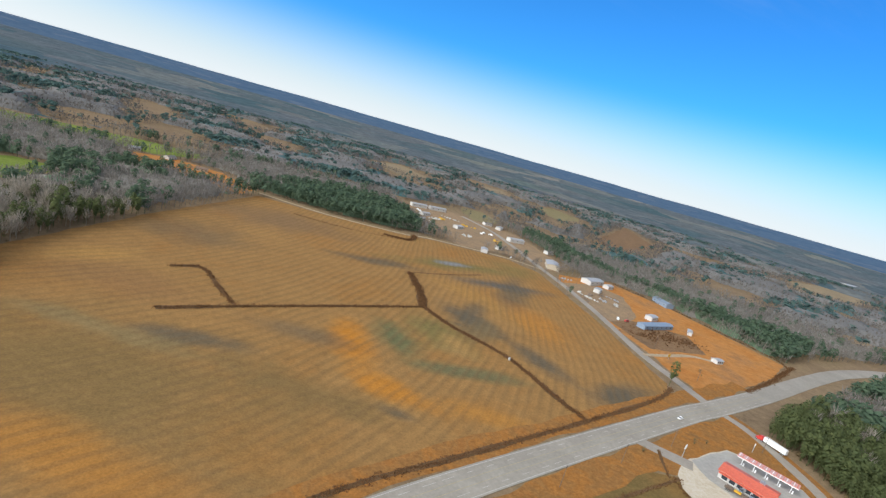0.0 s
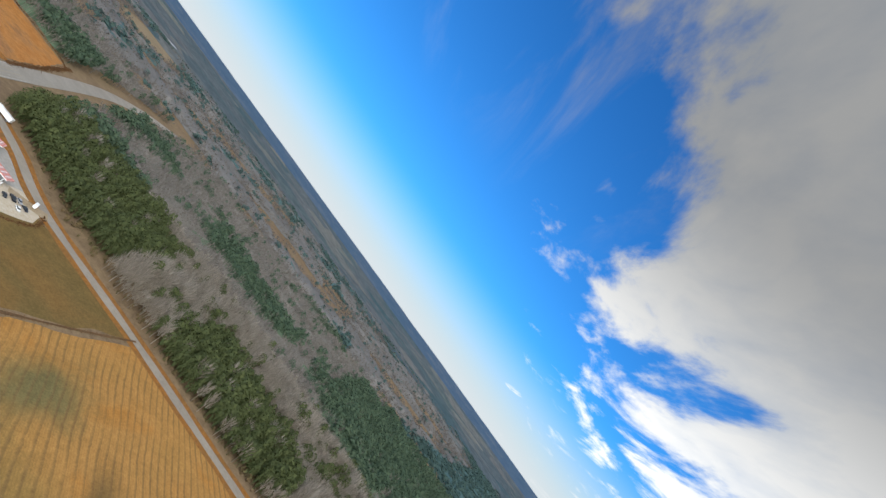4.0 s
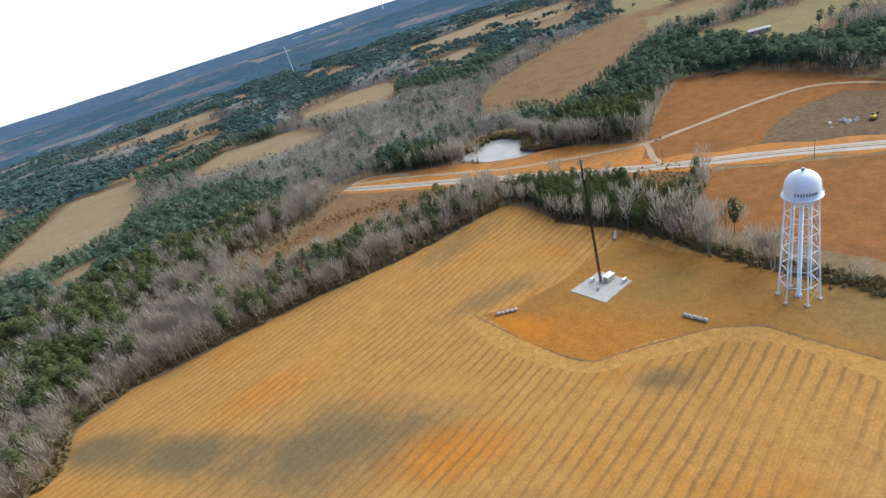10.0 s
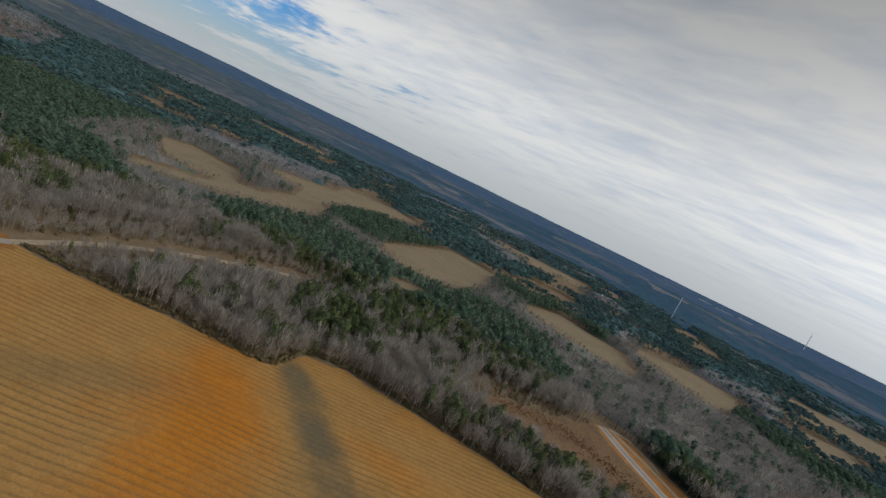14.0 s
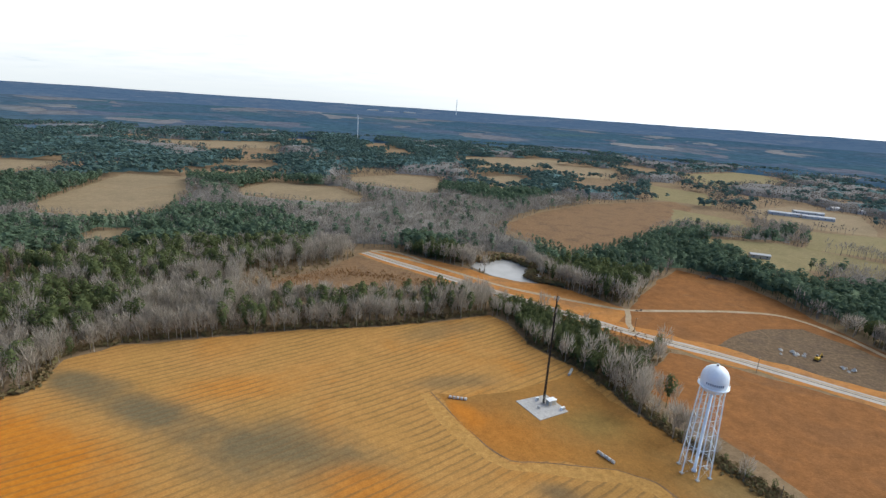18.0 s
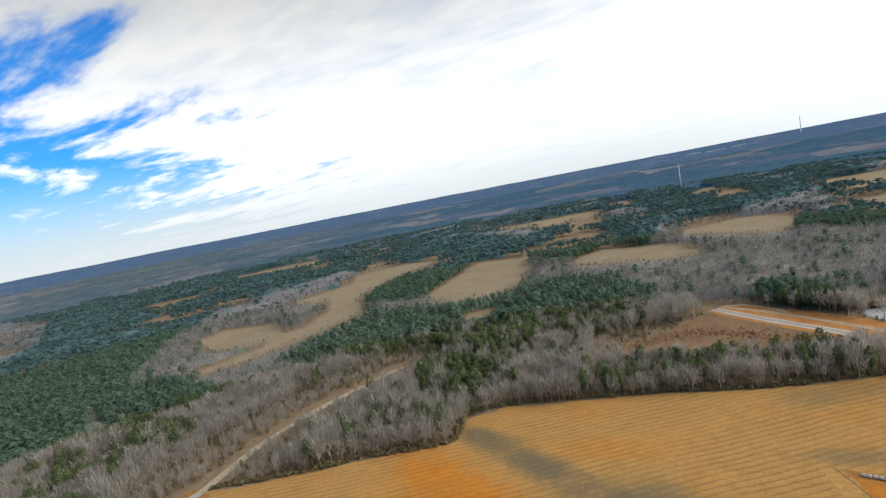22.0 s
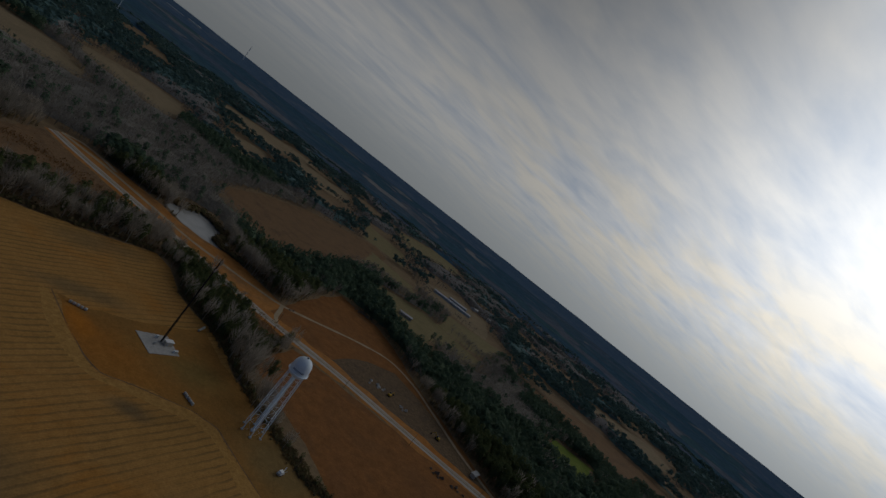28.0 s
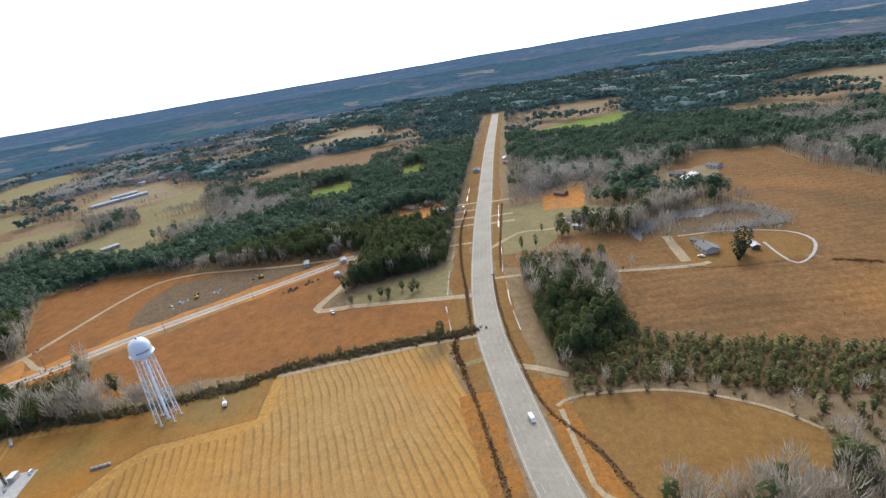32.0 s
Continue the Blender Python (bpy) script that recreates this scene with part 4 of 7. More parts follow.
# far country: a sheet of woods and fields that lifts to the horizon, haze in its colour
def hazy_country():
    k = Nodes("hazy_country", 1.0)
    k.p.inputs["Specular IOR Level"].default_value = 0.0
    v = k.t.nodes.new("ShaderNodeVectorMath")
    v.operation = "MULTIPLY"
    k.put(k.pos, v.inputs[0])
    v.inputs[1].default_value = (1, 1, 0)
    bend = k.t.nodes.new("ShaderNodeVectorMath")
    bend.operation = "MULTIPLY_ADD"
    warp = k.t.nodes.new("ShaderNodeTexNoise")
    warp.inputs["Scale"].default_value, warp.inputs["Detail"].default_value = 1 / 260, 4
    k.put(v.outputs[0], warp.inputs["Vector"])
    k.put(warp.outputs["Color"], bend.inputs[0])
    bend.inputs[1].default_value = (420, 420, 0)
    k.put(v.outputs[0], bend.inputs[2])
    lots = k.t.nodes.new("ShaderNodeTexVoronoi")
    lots.inputs["Scale"].default_value = 1 / 230
    k.put(bend.outputs[0], lots.inputs["Vector"])
    pick = k.t.nodes.new("ShaderNodeSeparateColor")
    k.put(lots.outputs["Color"], pick.inputs[0])
    sides = k.t.nodes.new("ShaderNodeSeparateXYZ")
    k.put(v.outputs[0], sides.inputs[0])
    # blue haze of distance is mixed into these wood and field colours
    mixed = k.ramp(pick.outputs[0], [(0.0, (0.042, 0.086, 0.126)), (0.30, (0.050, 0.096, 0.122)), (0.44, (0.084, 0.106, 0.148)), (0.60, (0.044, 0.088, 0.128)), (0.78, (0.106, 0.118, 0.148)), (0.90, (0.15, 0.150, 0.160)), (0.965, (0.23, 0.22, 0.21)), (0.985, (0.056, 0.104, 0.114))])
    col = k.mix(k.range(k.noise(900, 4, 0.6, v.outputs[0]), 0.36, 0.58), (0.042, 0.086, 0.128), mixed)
    # leafless grey woods to the south-west, haze-blued pines elsewhere
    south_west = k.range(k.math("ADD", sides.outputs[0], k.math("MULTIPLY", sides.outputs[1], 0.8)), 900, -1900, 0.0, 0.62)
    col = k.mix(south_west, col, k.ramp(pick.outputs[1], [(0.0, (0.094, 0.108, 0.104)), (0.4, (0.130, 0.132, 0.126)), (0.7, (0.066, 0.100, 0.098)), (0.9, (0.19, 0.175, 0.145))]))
    col = k.mix(0.6, col, k.ramp(k.noise(38, 6, 0.7), [(0.34, (0.26, 0.26, 0.26)), (0.66, (0.74, 0.74, 0.74))]), "OVERLAY")
    return k.done(col)


def hazy_horizon():
    k = Nodes("hazy_horizon_woods", 1.0)
    k.p.inputs["Specular IOR Level"].default_value = 0.0
    # the blue is distance haze painted into the woods' colour
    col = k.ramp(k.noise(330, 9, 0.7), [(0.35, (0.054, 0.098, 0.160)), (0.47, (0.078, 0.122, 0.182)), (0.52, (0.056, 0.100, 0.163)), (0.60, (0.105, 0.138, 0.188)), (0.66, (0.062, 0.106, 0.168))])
    return k.done(col)


def backdrop(name, rings, segs, material, label):
    V, Fc = [], []
    for r, z, amp in rings:
        for i in range(segs):
            a = 2 * math.pi * i / segs
            x, y = r * math.cos(a), r * math.sin(a)
            V.append((x, y, z + amp * (noise.noise((x / 420, y / 420, 0.3)) + 0.6 * noise.noise((x / 110, y / 110, 2.3)))))
    for j in range(len(rings) - 1):
        for i in range(segs):
            a, b = j * segs + i, j * segs + (i + 1) % segs
            Fc.append((a, b, b + segs, a + segs))
    return tagged(mesh_from(name, V, Fc, material), label, "backdrop", kind="structure")


backdrop("backdrop_country", [(1900, 0.3, 0), (1960, 9, 3), (2300, 14, 2), (2700, 22, 2), (3200, 36, 2), (3700, 55, 2)], 260, hazy_country(), "far hazy woods and fields")
# added rim that lifts the far woods to eye level
backdrop("backdrop_rim", [(3700, 54, 2), (4100, 74, 2), (4500, 99, 2), (4820, 116, 4), (4900, 90, 5)], 260, hazy_horizon(), "raised ring of far woods painted haze-blue along the horizon")


# ---- woods ----
def inside(X, Y, poly):
    """Which of the points lie in the polygon."""
    r = np.zeros(len(X), bool)
    n = len(poly)
    for i in range(n):
        (x1, y1), (x2, y2) = poly[i], poly[(i + 1) % n]
        if y1 == y2:
            continue
        c = ((y1 > Y) != (y2 > Y)) & (X < (x2 - x1) * (Y - y1) / (y2 - y1) + x1)
        r ^= c
    return r


def near_line(X, Y, pts, d):
    r = np.zeros(len(X), bool)
    for (x1, y1), (x2, y2) in zip(pts, pts[1:]):
        L2 = (x2 - x1) ** 2 + (y2 - y1) ** 2
        t = np.clip(((X - x1) * (x2 - x1) + (Y - y1) * (y2 - y1)) / L2, 0, 1)
        r |= (X - x1 - t * (x2 - x1)) ** 2 + (Y - y1 - t * (y2 - y1)) ** 2 < d * d
    return r


def drift(X, Y, size, seed):
    """A smooth field from -1 to 1 that wanders over that many metres."""
    rng = np.random.default_rng(seed)
    out = np.zeros(len(X))
    for _ in range(9):
        a, p, f = rng.uniform(0, 2 * math.pi), rng.uniform(0, 2 * math.pi), rng.uniform(0.6, 2.2) / size
        out += np.sin((X * math.cos(a) + Y * math.sin(a)) * f * 6.28 + p)
    return out / 4.0


OPEN = [[(-318, -24), (-318, -120), (-330, -190), (-336, -230), (-200, -170), (-230, -90)]] + [REGION[k] for k in REGION if k not in ("compound", "marsh_far")]
OPEN += FAR_OPEN
OPEN.append([(143, 316), (170, 300), (157, 280), (141, 276), (133, 300), (134, 318)])
OPEN.append([(244, 168), (250, 120), (262, 52), (340, 62), (345, 76), (318, 84), (284, 138), (267, 152)])
OPEN.append([(124, 228), (150, 165), (205, 55), (230, 35), (215, 90), (165, 185), (146, 225)])
OPEN.append([(303, -60), (372, -130), (430, -165), (470, -262), (466, -383), (360, -350), (286, -240), (258, -252), (219, -240), (212, -138), (227, -48)])
OPEN += [[(-304, -22), (-304, 2), (-190, -36), (-40, -70), (110, 8), (112, -30), (-39, -112), (-112, -128), (-200, -54)],
         [(-30, -620), (58, -445), (104, -330), (60, -300)], [(-372, -880), (-352, -800), (-225, -790), (-230, -850)]]
PINES = [
    [(-346, -196), (-380, -218), (-462, -242), (-485, -206), (-446, -78), (-369, -64), (-330, -71), (-327, -110), (-337, -150)],
    [(-382, -12), (-421, -3), (-397, 85), (-353, 112), (-314, 108), (-316, 40), (-314, -5)],
    [(-638, 170), (-562, 214), (-451, 168), (-486, 123)],
    [(-544, 211), (-579, 290), (-508, 282), (-403, 274), (-419, 214), (-435, 183)],
    [(-439, 347), (-448, 493), (-330, 559), (-258, 613), (-156, 634), (-80, 540), (-94, 428), (-165, 380), (-160, 321), (-169, 268), (-219, 280), (-264, 364), (-369, 329)],
    [(-854, 179), (-1229, 448), (-1957, 772), (-1705, 1235), (-735, 1362), (-477, 1163), (-507, 879), (-620, 953), (-813, 926), (-910, 654), (-759, 441), (-656, 319), (-515, 224), (-666, 179), (-664, 158)],
    [(266, 149), (284, 134), (316, 82), (346, 76), (420, 96), (441, 145), (478, 212), (435, 240), (361, 184), (345, 170), (300, 151)],
    [(301, 547), (394, 428), (507, 351), (460, 240), (361, 190), (345, 200), (339, 260), (328, 352), (318, 447), (275, 499)],
    [(149, 552), (253, 575), (359, 634), (393, 549), (330, 430), (322, 406), (273, 474), (200, 400), (184, 367), (145, 410), (134, 472)],
    [(68, 924), (171, 992), (309, 1168), (410, 1099), (227, 821), (150, 772), (62, 842)],
    [(7, 534), (35, 555), (58, 503), (62, 462), (40, 462), (7, 490)],
    [(66, 347), (84, 366), (112, 336), (175, 298), (150, 268), (136, 246), (118, 250), (100, 280), (89, 294), (80, 330)],
    [(-22, -618), (-54, -618), (-152, -580), (-220, -596), (-224, -732), (-119, -780)],
    [(-428, -740), (-484, -734), (-490, -568), (-548, -475), (-574, -456), (-650, -384), (-545, -325), (-528, -330), (-528, -400), (-508, -525), (-446, -601)],
    [(-579, -135), (-623, -130), (-640, -61), (-655, -11), (-650, 31), (-580, 27), (-544, -10), (-559, -67), (-545, -109)],
    [(-609, 82), (-889, 141), (-984, 239), (-1077, 435), (-760, 300), (-489, 182), (-512, 134)],
    [(-509, -278), (-636, -328), (-665, -276), (-628, -210), (-598, -206), (-585, -248), (-524, -255)],
    [(-573, 704), (-510, 839), (-485, 1050), (-380, 1295), (-153, 1295), (-128, 821), (-200, 751), (-254, 792), (-372, 796), (-320, 660), (-370, 599), (-452, 574), (-510, 566)],
    [(-448, 1791), (-42, 2059), (155, 1578), (128, 1294), (-104, 1022), (-153, 1295)],
    [(183, -10), (205, 4), (240, 14), (250, -16), (244, -50), (216, -54), (196, -34)],
]
YOUNG = [
    [(166, -14), (180, -22), (225, -50), (220, -78), (212, -122), (206, -188), (208, -240), (190, -240), (176, -150), (172, -110), (178, -66), (168, -30)],
]
EDGE_PINE = [[(252, 20), (300, 34), (308, -30), (270, -44), (236, -22)], [(60, 350), (20, 325), (-60, 312), (-100, 300), (-104, 318), (-40, 345), (40, 372)], [(-170, -590), (-60, -640), (40, -470), (110, -340), (150, -340), (60, -560), (-40, -690)]]
PINY = [[(480, 260), (900, 900), (2200, 900), (2200, -900), (800, -700), (640, -260), (660, -60), (520, 60), (470, 190)], [(-900, 500), (-500, 900), (0, 1000), (500, 900), (900, 2200), (-1500, 2200), (-2200, 700)], [(-600, 300), (-350, 420), (-330, 620), (-480, 480)]]
GREY_WOOD = [[(-2343, 564), (-1715, 672), (-1178, 427), (-951, 244), (-854, 179), (-930, 90), (-1400, 60)]]
SPARSE = [[(-105, 340), (-120, 410), (-60, 440), (10, 438), (60, 376), (-30, 350)], [(175, -20), (230, -50), (220, -130), (205, -250), (110, -250), (110, -130), (150, -118), (166, -70), (160, -30)], REGION["marsh_far"]]
LINES = [(HIGHWAY, 28), (SIDE, 14), (TRACK, 11), (TOWN, 14), (FARM_ROAD, 9), (NEW_ROAD, 15), (OLD_TRACK, 6), ([(345, 174), (315, 160), (285, 156), (248, 158), (246, 146), (251, 131)], 5)]


# low growth in front of the far clearings
FRONT = [[(x * f, y * f) for x, y in REGION[k]] for k in ("far_a", "far_b", "far_c", "far_d", "far_e", "far_clay", "pond") for f in (0.97, 0.93, 0.89)]


def lowered(X, Y):
    r = np.ones(len(X))
    for p in FRONT:
        r[inside(X, Y, p)] = 0.45
    return r


def scatter(spacing, r0, r1, seed, centre=(-20, 20)):
    rng = np.random.default_rng(seed)
    n = int(2 * r1 / spacing)
    g = (np.arange(n) - n / 2) * spacing
    X, Y = [a.ravel() for a in np.meshgrid(g, g)]
    X = X + rng.uniform(-0.5, 0.5, len(X)) * spacing + centre[0]
    Y = Y + rng.uniform(-0.5, 0.5, len(Y)) * spacing + centre[1]
    R = np.hypot(X - centre[0], Y - centre[1])
    k = (R >= r0) & (R < r1)
    X, Y = X[k], Y[k]
    free = np.ones(len(X), bool)
    for p in OPEN:
        free &= ~inside(X, Y, p)
    for pts, d in LINES:
        free &= ~near_line(X, Y, pts, d)
    return X[free], Y[free], rng


def sort_kind(X, Y, rng):
    """Which trees are pines and which are young pines; the rest is leafless hardwood."""
    planted = np.zeros(len(X), bool)
    for p in PINES:
        planted |= inside(X, Y, p)
    mixed = drift(X, Y, 260, 5) + 0.7 * drift(X, Y, 70, 6)
    edge = np.zeros(len(X), bool)
    for p in EDGE_PINE:
        edge |= inside(X, Y, p)
    strew = rng.uniform(0, 1, len(X))
    R = np.hypot(X, Y)
    close = (mixed > 0.6) & (strew < 0.75) | (mixed > 0.1) & (strew < 0.4) | (strew < 0.09) | edge & (strew < 0.5)
    grouped = (mixed > 0.55) & (strew < 0.9) | (mixed > 0.3) & (strew < 0.3) | (strew < 0.03)
    pine = planted | np.where(R < 430, close, grouped)
    pine &= ~((strew > np.where(planted, 0.96, 0.84)) & (mixed < 0.5))
    for p, least in zip(PINY, (-0.62, -0.3, -0.2)):
        pine |= inside(X, Y, p) & (mixed + 0.25 * (strew - 0.5) > least)
    # the west is leafless but for the planted blocks
    west = (X < -315) & (Y < 250) & (R < 1650)
    pine = np.where(west, planted & (strew < 0.95) | (mixed > 0.85) & (strew < 0.6) | (strew < 0.04), pine)
    # the north: planted blocks with leafless woods between them
    north = (Y > 250) & (X < 150) & (R < 1500)
    pine = np.where(north, planted & (strew < np.where(inside(X, Y, PINES[4]), 0.74, 0.92)) | (strew < 0.07) | edge & (strew < 0.5), pine)
    for p in GREY_WOOD:
        pine &= ~(inside(X, Y, p) & (strew > 0.05))
    young = np.zeros(len(X), bool)
    for p in YOUNG:
        young |= inside(X, Y, p)
    return pine & ~young, young


def blade(V, Fc, a, b, w, side):
    """A tapering limb from a to b."""
    i = len(V)
    V += [tuple(Vector(a) + side * w), tuple(Vector(a) - side * w), tuple(b)]
    Fc.append((i, i + 1, i + 2))


def bare_tree(seed, limbs, twigs, fine=1.0):
    """A leafless crown of one unit height: stem, limbs and a brush of upright twigs."""
    r = random.Random(seed)
    V, Fc = [], []
    for k in range(3):
        a, b = 2 * math.pi * k / 3, 2 * math.pi * (k + 1) / 3
        i = len(V)
        V += [(0.016 * math.cos(a), 0.016 * math.sin(a), -0.02), (0.016 * math.cos(b), 0.016 * math.sin(b), -0.02), (0.004 * math.cos(b), 0.004 * math.sin(b), 0.72)]
        Fc.append((i, i + 1, i + 2))
    wide = r.uniform(0.17, 0.26)
    for _ in range(limbs):
        z = r.uniform(0.25, 0.6)
        a, s = r.uniform(0, 6.28), r.uniform(0.5, 1.0)
        tip = (wide * s * math.cos(a), wide * s * math.sin(a), min(1, z + r.uniform(0.2, 0.42)))
        blade(V, Fc, (0, 0, z), tip, r.uniform(0.008, 0.014), Vector((-math.sin(a), math.cos(a), 0)))
    for _ in range(twigs):
        a, s, z = r.uniform(0, 6.28), math.sqrt(r.uniform(0.02, 1)), r.uniform(0.38, 0.86)
        k = wide * s * (1.15 - 0.6 * abs(z - 0.55))
        root = Vector((k * 0.8 * math.cos(a), k * 0.8 * math.sin(a), z - 0.06))
        tip = root + Vector((k * 0.4 * math.cos(a) + r.uniform(-0.04, 0.04), k * 0.4 * math.sin(a) + r.uniform(-0.04, 0.04), r.uniform(0.12, 0.26)))
        q = r.uniform(0, 6.28)
        blade(V, Fc, root, tip, fine * r.uniform(0.012, 0.024), Vector((math.cos(q), math.sin(q), 0)))
    return np.array(V), np.array(Fc), None


def spray_tree(seed, sprays, size, low=0.32, wide=0.17, stem=True, tip=0.85):
    """An evergreen of one unit height: a bare stem and a ragged crown of needle sprays that face out and up."""
    r = random.Random(seed)
    V, Fc, N = [], [], []
    low *= r.uniform(0.8, 1.2)
    lean = [(r.uniform(0, 6.28), r.uniform(0.75, 1.2)) for _ in range(3)]
    for k in range(sprays):
        t = (k + r.uniform(0, 0.9)) / sprays
        z = low + (0.97 - low) * t
        a = k * 2.4 + r.uniform(-0.6, 0.6)
        lobe = 1 + 0.22 * sum(math.sin(2 * a + p + 7 * t * w) for p, w in lean) / 3
        q = wide * lobe * math.sin(math.pi * (0.13 + 0.84 * (1 - t) ** tip)) * math.sqrt(r.uniform(0.3, 1.0))
        out = Vector((math.cos(a), math.sin(a), 0))
        n = (out * r.uniform(0.5, 1.0) + Vector((r.uniform(-0.4, 0.4), r.uniform(-0.4, 0.4), 0.45 + 0.6 * t))).normalized()
        u = n.cross(Vector((0, 0, 1))).normalized()
        v = n.cross(u)
        c, b, i = out * q + Vector((0, 0, z)), r.uniform(0, 6.28), len(V)
        for j in range(3):
            s, w = size * r.uniform(0.6, 1.45), b + 2.094 * j + r.uniform(-0.35, 0.35)
            V.append(tuple(c + u * (s * math.cos(w)) + v * (s * math.sin(w) * 0.85)))
            N.append(tuple((out * 0.55 + Vector((0, 0, 0.75)) + n * 0.5).normalized()))
        Fc.append((i, i + 1, i + 2))
    if stem:
        for k in range(3):
            a, b = 2 * math.pi * k / 3, 2 * math.pi * (k + 1) / 3
            i = len(V)
            V += [(0.012 * math.cos(a), 0.012 * math.sin(a), -0.02), (0.012 * math.cos(b), 0.012 * math.sin(b), -0.02), (0, 0, 0.85)]
            N += [(math.cos(a), math.sin(a), 0), (math.cos(b), math.sin(b), 0), (math.cos(a), math.sin(a), 0)]
            Fc.append((i, i + 1, i + 2))
    return np.array(V), np.array(Fc), np.array(N)


def plant(name, X, Y, H, kinds, material, label, rng, wide=(0.85, 1.2), category="trees", soft=False):
    """All trees of one wood in one mesh."""
    if not len(X):
        return None
    VV, FF, NN, off = [], [], [], 0
    pick = rng.integers(0, len(kinds), len(X))
    ang, fat = rng.uniform(0, 6.283, len(X)), rng.uniform(*wide, len(X))
    for i, (V, Fc, N) in enumerate(kinds):
        k = np.nonzero(pick == i)[0]
        if not len(k):
            continue
        c, s, h = np.cos(ang[k])[:, None], np.sin(ang[k])[:, None], H[k][:, None]
        f = fat[k][:, None] * h
        x = (V[None, :, 0] * c - V[None, :, 1] * s) * f + X[k][:, None]
        y = (V[None, :, 0] * s + V[None, :, 1] * c) * f + Y[k][:, None]
        z = V[None, :, 2] * h
        VV.append(np.stack([x, y, z], -1).reshape(-1, 3))
        FF.append((Fc[None] + off + np.arange(len(k))[:, None, None] * len(V)).reshape(-1, 3))
        if N is not None:
            NN.append(np.stack([N[None, :, 0] * c - N[None, :, 1] * s, N[None, :, 0] * s + N[None, :, 1] * c, np.broadcast_to(N[None, :, 2], x.shape)], -1).reshape(-1, 3))
        off += len(k) * len(V)
    VV, FF = np.concatenate(VV).astype(np.float32), np.concatenate(FF).astype(np.int32)
    me = bpy.data.meshes.new(name)
    me.vertices.add(len(VV))
    me.vertices.foreach_set("co", VV.ravel())
    me.loops.add(FF.size)
    me.loops.foreach_set("vertex_index", FF.ravel())
    me.polygons.add(len(FF))
    me.polygons.foreach_set("loop_start", np.arange(0, FF.size, 3, dtype=np.int32))
    if soft or NN:
        me.polygons.foreach_set("use_smooth", np.ones(len(FF), dtype=bool))
    me.materials.append(material)
    me.update(calc_edges=True)
    if NN:
        me.normals_split_custom_set_from_vertices(np.concatenate(NN).astype(np.float32))
    return tagged(new(name, me), label, category, kind="stuff")


for p in YOUNG:
    patch("scrub_ground", p, M_BROWN, "brown weedy ground under young pines", "ground", 3.0)


def canopy(name, r0, r1, cell, height, seed, pine_mat, bare_mat):
    """The closed roof of far woods as a rough sheet below the treetops, pines and hardwoods apart."""
    rng = np.random.default_rng(seed)
    n = int(2 * r1 / cell) + 1
    g = (np.arange(n) - n / 2) * cell
    X, Y = np.meshgrid(g - 20, g + 20, indexing="ij")
    X, Y = X + rng.uniform(-0.35, 0.35, X.shape) * cell, Y + rng.uniform(-0.35, 0.35, X.shape) * cell
    x, y = X.ravel(), Y.ravel()
    R = np.hypot(x + 20, y - 20)
    free = (R >= r0) & (R < r1)
    for p in OPEN:
        free &= ~inside(x, y, p)
    for pts, d in LINES:
        free &= ~near_line(x, y, pts, d)
    if r0 > 800:
        free &= drift(x, y, 520, 31) + 0.8 * drift(x, y, 190, 32) < 0.6
    pine, _ = sort_kind(x, y, rng)
    free, pine = free.reshape(X.shape), pine.reshape(X.shape)

    def shrunk(q):
        r = q.copy()
        for a in (-1, 0, 1):
            for b in (-1, 0, 1):
                r &= np.roll(np.roll(q, a, 0), b, 1)
        return r
    free = shrunk(free)
    core = shrunk(free)
    Z = height * rng.uniform(0.75, 1.2, X.shape) * (1 + 0.16 * drift(x, y, 90, 8).reshape(X.shape))
    Z = np.where(core, Z * lowered(x, y).reshape(X.shape), 0.2)
    V = np.stack([X, Y, Z], -1).reshape(-1, 3)
    idx = np.arange(n * n).reshape(n, n)
    a, b, c, d = idx[:-1, :-1], idx[1:, :-1], idx[1:, 1:], idx[:-1, 1:]
    ok = free[:-1, :-1] & free[1:, :-1] & free[1:, 1:] & free[:-1, 1:]
    votes = pine[:-1, :-1].astype(int) + pine[1:, :-1] + pine[1:, 1:] + pine[:-1, 1:]
    for sel, m, kind, label in ((votes >= 2, pine_mat, "pine", "closed dark green roof of pine woods"), (votes < 2, bare_mat, "hardwood", "closed grey roof of leafless woods")):
        k = ok & sel
        Fc = np.stack([a[k], b[k], c[k], d[k]], -1)
        used, inv = np.unique(Fc, return_inverse=True)
        ob = mesh_from(f"{name}_{kind}", V[used].tolist(), inv.reshape(-1, 4).tolist(), m)
        ob.data.polygons.foreach_set("use_smooth", np.ones(len(ob.data.polygons), dtype=bool))
        tagged(ob, label, "trees", kind="stuff")


